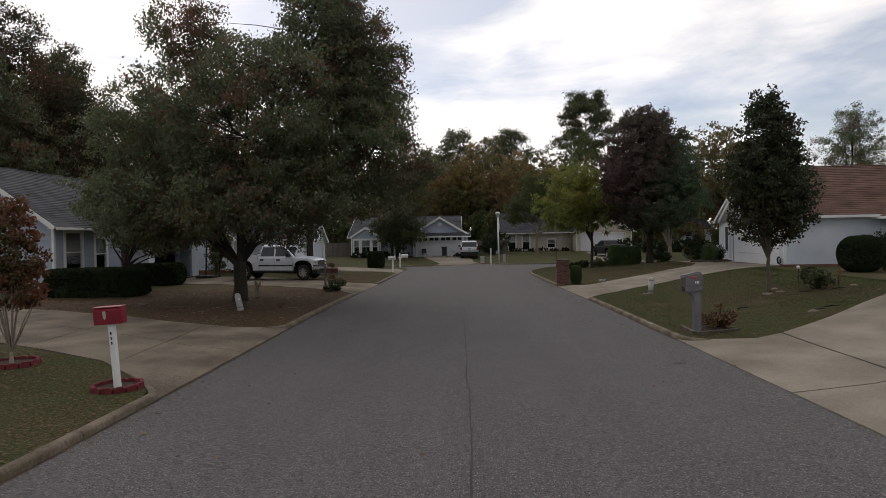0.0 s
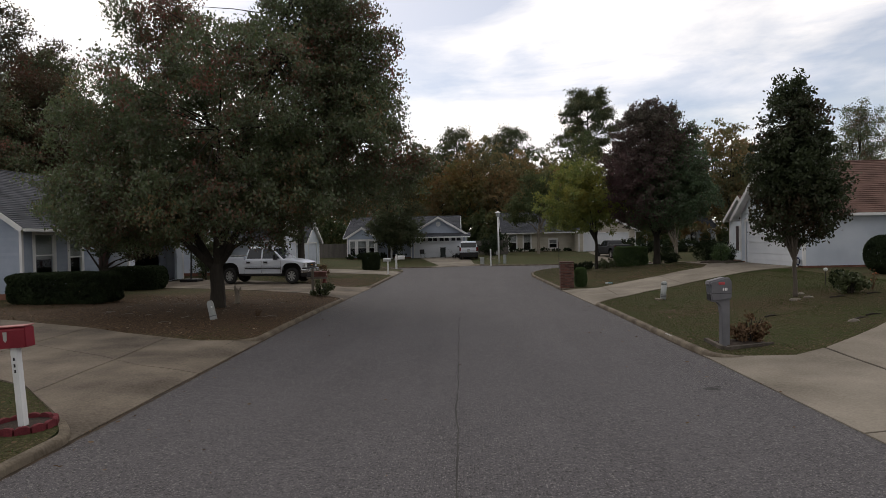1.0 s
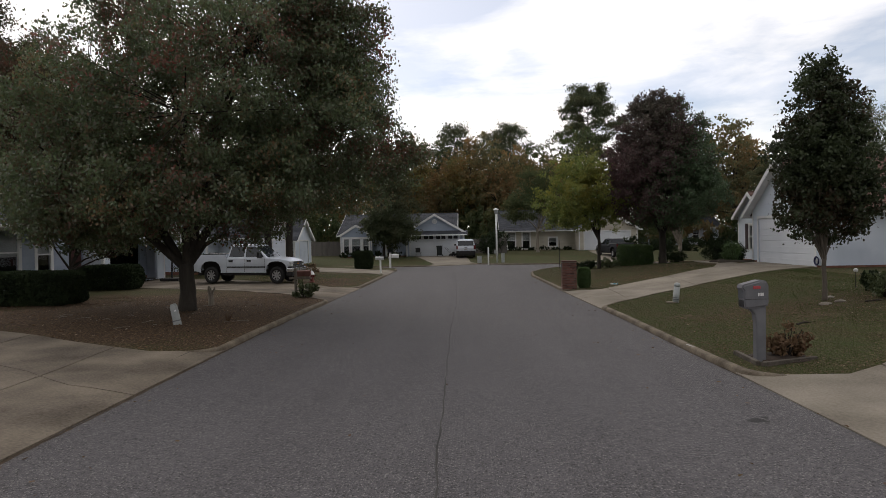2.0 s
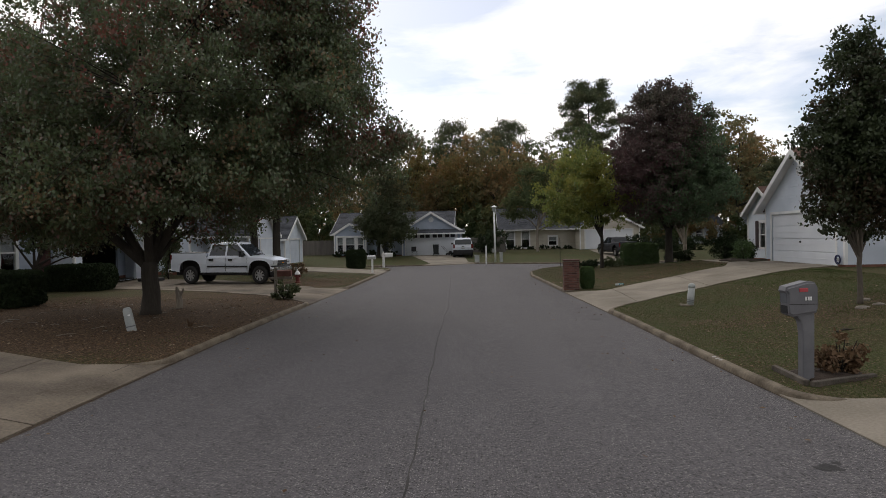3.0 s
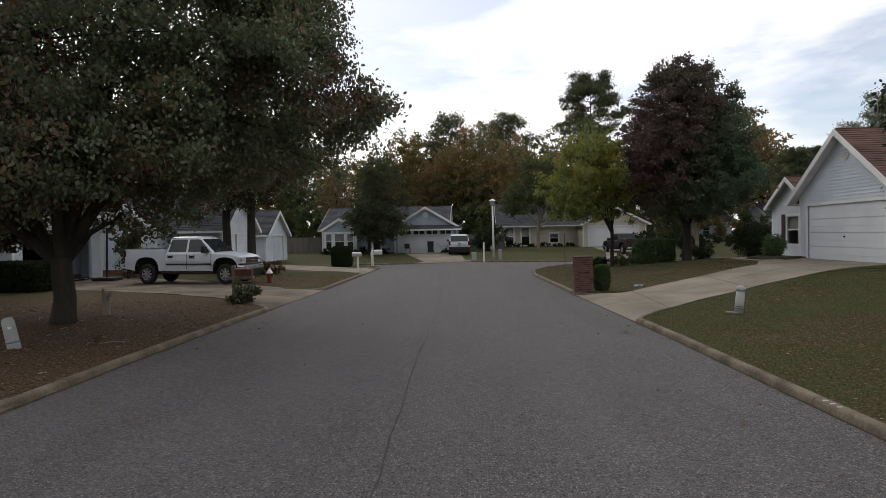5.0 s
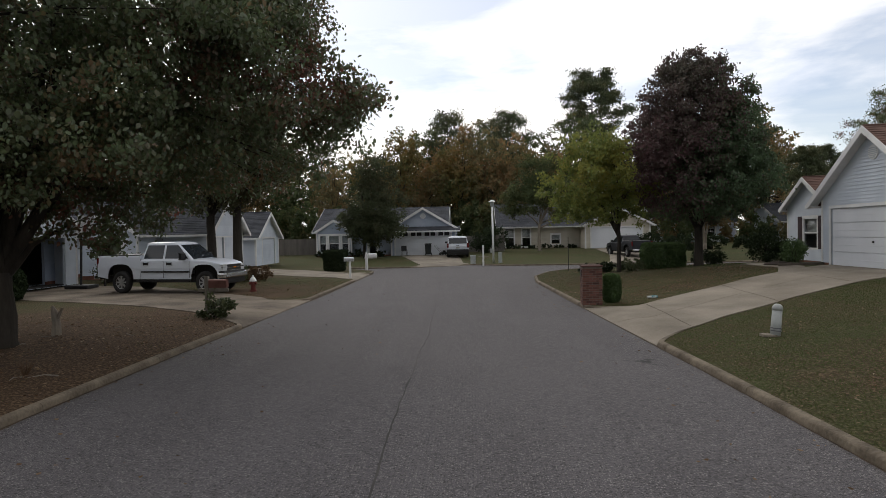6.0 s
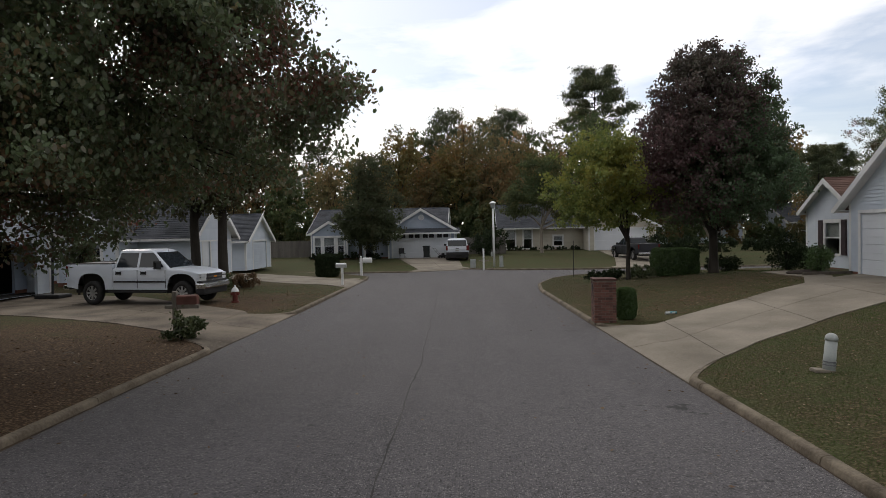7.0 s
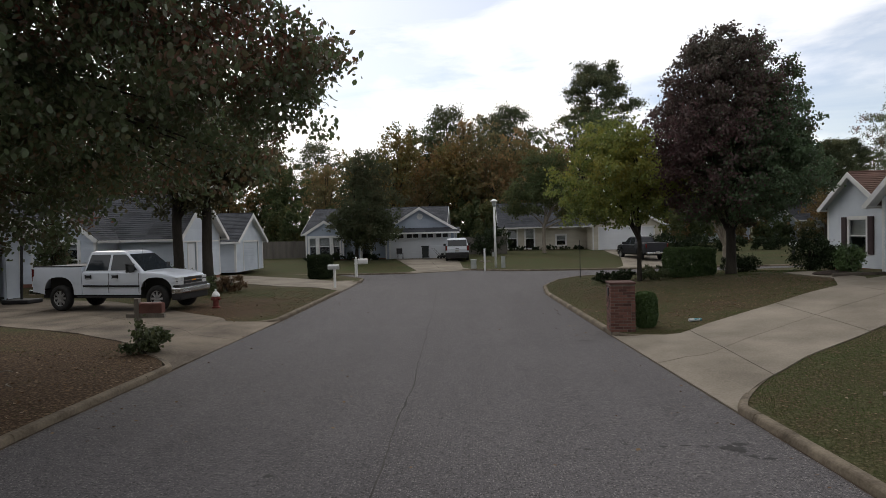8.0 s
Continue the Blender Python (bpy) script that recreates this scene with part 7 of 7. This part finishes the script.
shrub("flowering_plant", on(10.9, 16.7), (0.9, 0.8, 0.6), 1200, 0.07, SHRUB_LEAF, "leafy rose bush with a few pale blooms", 117, twiggy=5)
shrub("flowering_plant", on(11.4, 18.0), (0.8, 0.6, 0.55), 1000, 0.06, HEDGE_LEAF, "dark low plant with russet stems", 118, twiggy=6)
for i, (x, y, sx, h, mat) in enumerate(((-11.0, 36.2, 1.6, 0.8, SHRUB_LEAF), (-12.4, 37.6, 1.8, 1.0, SHRUB_LEAF), (-10.2, 37.4, 1.5, 0.7, DRY_LEAF), (-14.4, 38.6, 1.4, 1.2, SHRUB_LEAF), (-17.4, 36.6, 1.3, 1.9, SHRUB_LEAF), (-16.4, 38.0, 1.2, 1.4, HEDGE_LEAF))):
    shrub("shrub", on(x, y), (sx, 1.1, h), 2200, 0.06, mat, "straggling garden shrub by the white gabled house", 130 + i, group="garden shrubs", twiggy=4)
for i, x in enumerate((-12.6, -11.6, -10.5, -9.4, -7.4)):
    shrub("shrub", on(x, 60.0), (0.95, 0.8, 0.6), 1300, 0.06, HEDGE_LEAF, "low dark shrub under the bay window", 140 + i, group="shrubs under the bay window")
for i, x in enumerate((4.2, 5.3, 6.9, 8.2, 9.6, 11.0)):
    shrub("shrub", on(x, 71.2), (1.2, 0.8, 0.36 + 0.1 * (i % 2)), 1200, 0.06, HEDGE_LEAF, "low dark shrub along the beige house", 150 + i, group="shrubs by the beige house")
for i, (x, y, sx, h) in enumerate(((15.5, 60, 3.0, 1.5), (18.8, 61.5, 3.4, 1.4), (22.0, 63, 3.2, 1.3), (25.5, 64, 3.0, 1.2), (1.6, 63.5, 2.2, 2.2), (2.6, 66.5, 2.4, 2.6), (29.0, 60, 3.0, 1.4))):
    shrub("shrub", on(x, y), (sx, 1.8, h), 2600, 0.10, HEDGE_LEAF, "dark broad shrub beyond the side street", 160 + i, group="shrubs beyond the side street")


# ---- the street's surface: seam, tar patches, painted bars on the kerb ----
SEAM_TAR = surface("worn seam filler", (0.018, 0.017, 0.016), (0.055, 0.050, 0.047), 1.2, 60, 0.8, 0.3, grain=0.9)
TAR = surface("black crack filler", (0.010, 0.0095, 0.0095), (0.028, 0.026, 0.025), 4, 60, 0.7, 0.3)


def ribbon(points, width, z, rng):
    bm = bmesh.new()
    left, right = [], []
    for i, p in enumerate(points):
        d = (points[min(i + 1, len(points) - 1)] - points[max(i - 1, 0)]).normalized()
        w = width * rng.uniform(0.5, 1.3) / 2
        n = Vector((-d.y, d.x, 0)) * w
        left.append(bm.verts.new((p.x + n.x, p.y + n.y, road_z(p.x + n.x, p.y) + z)))
        right.append(bm.verts.new((p.x - n.x, p.y - n.y, road_z(p.x - n.x, p.y) + z)))
    for i in range(len(points) - 1):
        bm.faces.new((left[i], left[i + 1], right[i + 1], right[i]))
    return bm


rng6 = random.Random(6)
SEAM = ((-40, 0.15), (4, -0.16), (10, -0.31), (15, -0.44), (21, -0.46), (30, -0.72), (40, -1.1))
pts = [Vector((along(SEAM, y) + 0.05 * noise.noise((0, y * 0.5, 3)) + 0.02 * noise.noise((0, y * 2.1, 4)), y, 0)) for y in [v * 0.12 for v in range(-60, 330)]]
part("seam", ribbon(pts, 0.022, 0.0025, rng6), SEAM_TAR, road, "dark wandering centre seam")


def blot(x, y, rx, ry, seed, sides=30):
    bm = bmesh.new()
    vs = []
    for k in range(sides):
        a = k * math.tau / sides
        r = 1 + 0.7 * noise.noise((math.cos(a) * 1.6 + seed, math.sin(a) * 1.6, seed)) + 0.5 * noise.noise((math.cos(a) * 5 + seed, math.sin(a) * 5, seed))
        vs.append(bm.verts.new((x + rx * r * math.cos(a), y + ry * r * math.sin(a), road_z(x, y) + 0.003)))
    bm.faces.new(vs)
    return bm


for i, (x, y, rx, ry) in enumerate(((3.63, 7.9, 0.13, 0.07), (3.75, 8.02, 0.05, 0.04), (3.47, 17.95, 0.12, 0.09), (3.60, 18.10, 0.08, 0.05), (3.38, 17.98, 0.08, 0.05), (3.56, 17.72, 0.06, 0.035), (3.04, 24.8, 0.13, 0.07),
                                     (1.83, 17.94, 0.04, 0.03), (2.3, 18.1, 0.03, 0.02), (2.70, 18.02, 0.045, 0.03), (2.96, 18.06, 0.05, 0.03), (3.19, 18.03, 0.05, 0.025), (3.72, 17.65, 0.07, 0.03), (1.31, 18.19, 0.04, 0.03), (-1.6, 17.2, 0.06, 0.04), (2.2, 16.6, 0.03, 0.02), (3.1, 16.3, 0.04, 0.02), (3.5, 15.4, 0.05, 0.02), (0.4, 30, 0.14, 0.07))):
    part("tar_patch", blot(x, y, rx, ry, i * 3.1), TAR, road, "dark tar spot")
kerb_owner = bpy.data.objects["kerb_right"]
for k in range(3):
    y = 12.3 + k * 0.13
    x = along(RIGHT_EDGE, y) + 0.07
    part("number_bar", boxed(x - 0.06, x - 0.002, y, y + 0.035, land(x + 0.1, y) + 0.005, land(x + 0.1, y) + 0.0145), BLIND, kerb_owner, "worn white painted bar")


# ---- turf blades, leaf litter ----
def inside(poly, x, y):
    c = False
    for (ax, ay), (bx, by) in zip(poly, poly[1:] + poly[:1]):
        if (ay > y) != (by > y) and x < (bx - ax) * (y - ay) / (by - ay) + ax:
            c = not c
    return c


BOUNDS = [(min(q[0] for q in p), max(q[0] for q in p), min(q[1] for q in p), max(q[1] for q in p), p) for p in DRIVES]
EDGES = {k: (left_x(k * 0.05), right_x(k * 0.05)) for k in range(-60, 900)}


def on_turf(x, y):
    lo, hi = EDGES[int(y * 20)]
    if lo < x < hi:
        return False
    return not any(a < x < b and c < y < d and inside(p, x, y) for a, b, c, d, p in BOUNDS)


def heights(x0, x1, y0, y1, step=0.25):
    """The lawns' heights on a grid, to look up many points quickly."""
    xs, ys = np.arange(x0, x1 + step, step), np.arange(y0, y1 + step, step)
    g = np.array([[land(x, y) for x in xs] for y in ys])

    def look_up(x, y):
        i, k = int((y - y0) / step), int((x - x0) / step)
        a, b = (y - y0) / step - i, (x - x0) / step - k
        i, k = min(i, len(ys) - 2), min(k, len(xs) - 2)
        return (g[i][k] * (1 - b) + g[i][k + 1] * b) * (1 - a) + (g[i + 1][k] * (1 - b) + g[i + 1][k + 1] * b) * a
    return look_up


GRASS = foliage("short autumn turf", ((0.076, 0.073, 0.035), (0.064, 0.077, 0.029), (0.053, 0.081, 0.025), (0.062, 0.096, 0.032)), 0.42, 0.4, 0.75, 0.06)


def grass_patch(name, x0, x1, y0, y1, count, seed, label):
    rng = np.random.default_rng(seed)
    keep = []
    high = heights(x0, x1, y0, y1)
    for x, y in zip(rng.uniform(x0, x1, count).tolist(), rng.uniform(y0, y1, count).tolist()):
        bare = patch(x, y) + 0.55 * noise.noise((x * 0.7, y * 0.7, 5))
        if bare < 0.30 + 0.25 * rng6.random() and on_turf(x, y):
            keep.append((x, y, high(x, y)))
    c = np.array(keep)
    n = len(c)
    a = rng.uniform(0, math.tau, n)
    w, h = rng.uniform(0.005, 0.010, n), rng.uniform(0.008, 0.024, n)
    lean = rng.normal(0, 0.025, (n, 2))
    v = np.empty((n, 3, 3))
    v[:, 0] = c + np.stack([np.cos(a) * w, np.sin(a) * w, np.full(n, -0.01)], 1)
    v[:, 1] = c - np.stack([np.cos(a) * w, np.sin(a) * w, np.full(n, 0.01)], 1)
    v[:, 2] = c + np.stack([lean[:, 0], lean[:, 1], h], 1)
    me = bpy.data.meshes.new(name)
    me.vertices.add(n * 3)
    me.vertices.foreach_set("co", v.reshape(-1))
    me.loops.add(n * 3)
    me.loops.foreach_set("vertex_index", np.arange(n * 3, dtype=np.int32))
    me.polygons.add(n)
    me.polygons.foreach_set("loop_start", np.arange(0, n * 3, 3, dtype=np.int32))
    me.update(calc_edges=True)
    me.materials.append(GRASS)
    return tagged(new(name, me), label, "grass", kind="stuff")


grass_patch("grass", 4.3, 13.5, 9.8, 25.5, 170000, 71, "short autumn turf of the lawn beside the mailbox")
grass_patch("grass", -12.0, -5.0, -2.0, 8.5, 45000, 72, "short turf of the verge by the red mailbox")
grass_patch("grass", 3.3, 15.0, 25.3, 44.0, 90000, 73, "thin turf of the corner lawn")
grass_patch("grass", -20.0, -5.2, 12.0, 24.0, 40000, 74, "sparse turf under the shade tree")
grass_patch("grass", -13.0, -5.2, 27.5, 38.5, 26000, 75, "thin turf by the hydrant")


MIXED_LEAF = foliage("curled dark and bleached leaves", ((0.026, 0.018, 0.013), (0.09, 0.055, 0.032), (0.18, 0.13, 0.085), (0.34, 0.29, 0.22)), 9.0, 0.1, 0.8, 0.1)


def litter(name, x0, x1, y0, y1, count, seed, size, label, turf=True, mat=DRY_LEAF):
    rng = np.random.default_rng(seed)
    keep = []
    for x, y in zip(rng.uniform(x0, x1, count), rng.uniform(y0, y1, count)):
        if turf and on_turf(x, y) and noise.noise((x * 0.5, y * 0.5, 9)) > -0.35 + 0.3 * rng.random():
            keep.append((x, y, land(x, y) + 0.03))
        elif not turf and not on_turf(x, y) and left_x(y) + 0.25 < x < right_x(y) - 0.25:
            edge = min(x - left_x(y), right_x(y) - x)
            if rng.random() < math.exp(-edge / 0.9) + 0.03:
                keep.append((x, y, 0.018))
    me = leaf_mesh(name, np.array(keep), 0.0, size, rng, mat, 1.4)
    co = np.empty(len(me.vertices) * 3)
    me.vertices.foreach_get("co", co)
    co = co.reshape(-1, 4, 3)
    mid = co.mean(axis=1, keepdims=True)
    co = mid + (co - mid) * np.array([1, 1, 0.25])
    me.vertices.foreach_set("co", co.reshape(-1))
    return tagged(new(name, me), label, "leaf litter", kind="stuff")


litter("fallen_leaves", -20, -5.2, 11, 24, 4200, 81, 0.055, "fallen brown leaves under the shade tree")
litter("fallen_leaves", 4.4, 15, 9.8, 25.5, 1500, 82, 0.034, "fallen brown leaves scattered on the lawn")
litter("fallen_leaves", 3.3, 15, 25.3, 44, 1900, 83, 0.06, "fallen brown leaves on the corner lawn")
litter("fallen_leaves", -13, -5.2, 27.5, 38.5, 2500, 84, 0.06, "fallen brown leaves by the hydrant")
litter("fallen_leaves", -12, -5, -2, 8, 900, 85, 0.05, "fallen brown leaves on the verge")
litter("fallen_leaves", -5.4, 4.6, 3, 36, 2600, 86, 0.05, "stray fallen leaves along the gutters", False)

litter("fallen_leaves", 4.4, 12, 9.8, 24, 2600, 87, 0.034, "dark and bleached curled leaves on the lawn", True, MIXED_LEAF)
litter("fallen_leaves", -14, -5.3, 12, 24, 2200, 88, 0.05, "dark and bleached curled leaves on the bare soil", True, MIXED_LEAF)
litter("fallen_leaves", 3.4, 11, 26, 40, 1600, 89, 0.05, "dark and bleached curled leaves on the corner lawn", True, MIXED_LEAF)

# soil and crumbled leaves washed into the gutters
GUTTER = surface("gutter dirt", (0.020, 0.014, 0.009), (0.085, 0.058, 0.036), 3, 40, 0.95, 0.5, grain=1.0)
for edge, step_in, y0, y1, wide in ((LEFT_EDGE, 1, -4, 43, 0.06), (RIGHT_EDGE, -1, -4, 37, 0.03)):
    line = [Vector((along(edge, v * 0.09) + step_in * (0.02 + 0.4 * wide + 0.3 * wide * noise.noise((3.0, v * 0.21, step_in)) ), v * 0.09, 0)) for v in range(int(y0 / 0.09), int(y1 / 0.09))]
    part("gutter_dirt", ribbon(line, wide, 0.002, rng6), GUTTER, road, "dark soil along the gutter")

# pale roots, sticks and stones on the bare soil
for i in range(26):
    x, y = rng6.uniform(-13, -5.9), rng6.uniform(14.2, 22.6)
    if not on_turf(x, y):
        continue
    a, ln = rng6.uniform(0, math.tau), rng6.uniform(0.1, 0.45)
    st = thing("stick", pose(x, y, land(x, y) + 0.02), "grey dead stick on the bare soil", "stick", "sticks under the shade tree")
    part("wood", tube(bmesh.new(), [(0, 0, 0), (math.cos(a) * ln * 0.5, math.sin(a) * ln * 0.5, 0.02), (math.cos(a + 0.3) * ln, math.sin(a + 0.3) * ln, 0.0)], [0.012, 0.010, 0.005], 5), OLD_WOOD, st)

# stones, dead branches and blooms on the turf by the slim tree
FIELD_STONE = surface("pale field stone", (0.11, 0.095, 0.08), (0.26, 0.235, 0.20), 5, 40, 0.9, 0.5)
BLOOM = surface("orange blooms", (0.20, 0.060, 0.026), (0.30, 0.11, 0.045), 9, 60, 0.7, 0.1)
for x, y, sx, sy, turn in ((9.25, 16.55, 0.20, 0.11, 20), (9.75, 16.75, 0.14, 0.09, -30), (9.95, 17.55, 0.13, 0.10, 50), (11.95, 16.6, 0.12, 0.08, 5), (8.62, 12.72, 0.16, 0.07, 15)):
    st = thing("stone", on(x, y, turn), "flat pale field stone in the turf", "stone", "stones on the lawn")
    bm = bmesh.new()
    bmesh.ops.create_icosphere(bm, subdivisions=2, radius=1.0)
    for v in bm.verts:
        v.co *= 1 + 0.22 * noise.noise(v.co * 1.7 + Vector((x, y, 0)))
        v.co = Vector((v.co.x * sx, v.co.y * sy, v.co.z * 0.06))
    part("rock", bm, FIELD_STONE, st)
for x, y, ln, turn in ((8.7, 12.85, 0.75, 24), (9.15, 13.15, 0.55, 8), (7.35, 14.25, 0.7, 22), (10.1, 16.3, 0.8, -4), (11.1, 16.25, 0.7, 6)):
    st = thing("dead_branch", on(x, y, turn), "dark dead branch lying on the turf", "branch", "branches on the lawn")
    bm = bmesh.new()
    tube(bm, [(0, 0, 0.02), (ln * 0.35, 0.04, 0.045), (ln * 0.7, -0.02, 0.03), (ln, 0.03, 0.02)], [0.022, 0.02, 0.014, 0.006], 6)
    tube(bm, [(ln * 0.35, 0.04, 0.045), (ln * 0.55, 0.16, 0.07)], [0.012, 0.004], 5)
    part("wood", bm, BARK, st)
fl = thing("flowering_plant", on(11.65, 16.9), "small plant with orange blooms on thin stems", "plant")
bm, heads = bmesh.new(), bmesh.new()
for k in range(12):
    a, r, h = rng6.uniform(0, math.tau), rng6.uniform(0.04, 0.2), rng6.uniform(0.3, 0.62)
    tip = Vector((r * math.cos(a), r * math.sin(a), h))
    tube(bm, [(0, 0, -0.03), tip * 0.55 + Vector((0, 0, 0.05)), tip], [0.007, 0.006, 0.003], 4, cap=False)
    bmesh.ops.create_icosphere(heads, subdivisions=1, radius=rng6.uniform(0.014, 0.028), matrix=Matrix.Translation(tip))
part("stems", bm, DRY_LEAF, fl)
part("blooms", heads, BLOOM, fl, "orange blooms")
ball = thing("garden_globe", on(11.35, 18.75), "small white globe on the bed", "ornament")
bm = bmesh.new()
bmesh.ops.create_uvsphere(bm, u_segments=16, v_segments=10, radius=0.06, matrix=Matrix.Translation((0, 0, 0.52)))
part("globe", bm, WHITE, ball, smooth=True)
part("stake", tube(bmesh.new(), [(0, 0, -0.05), (0, 0, 0.47)], [0.01, 0.01], 6), BLACK, ball)

# odds and ends in the far view
stake = thing("garden_stake", on(5.9, 41.6), "thin dark metal stake on the corner lawn", "stake")
part("rod", tube(bmesh.new(), [(0, 0, -0.1), (0, 0, 1.9)], [0.02, 0.016], 6), BLACK, stake)
mb = thing("mailbox", on(21.9, 52.6), "white mailbox on a dark post beyond the side street", "mailbox")
part("post", boxed(-0.07, 0.07, -0.07, 0.07, -0.15, 1.25, bevel=0.006), BLACK, mb)
part("box", domed_box(bmesh.new(), 0.5, 0.2, 0.25, -0.25, 0.95, 0.4), WHITE, mb)
tb = thing("timber_edging", on(12.6, 32.0, 8), "low timber edging of the bed by the garage", "garden edging")
part("timber", boxed(0, 1.9, -0.05, 0.05, -0.03, 0.14, bevel=0.012), DARK_TIMBER, tb)
bed = thing("mulch_bed", on(13.4, 32.9), "raised bed of dark mulch by the garage", "flower bed")
bm = bmesh.new()
bmesh.ops.create_icosphere(bm, subdivisions=3, radius=1.0, matrix=Matrix.Diagonal((0.9, 0.8, 0.13, 1)))
part("mulch", bm, MULCH, bed)
ped = thing("grass_tuft", on(-6.7, 16.9), "dry tuft of grass on bare soil", "plant")
bm = bmesh.new()
for k in range(40):
    a = rng6.uniform(0, math.tau)
    r = rng6.uniform(0.03, 0.16)
    tube(bm, [(0.03 * math.cos(a), 0.03 * math.sin(a), 0), (r * math.cos(a), r * math.sin(a), rng6.uniform(0.12, 0.26))], [0.006, 0.001], 4, cap=False)
part("blades", bm, surface("dry grass", (0.06, 0.035, 0.02), (0.13, 0.08, 0.045), 6, 40, 0.9, 0.1), ped)
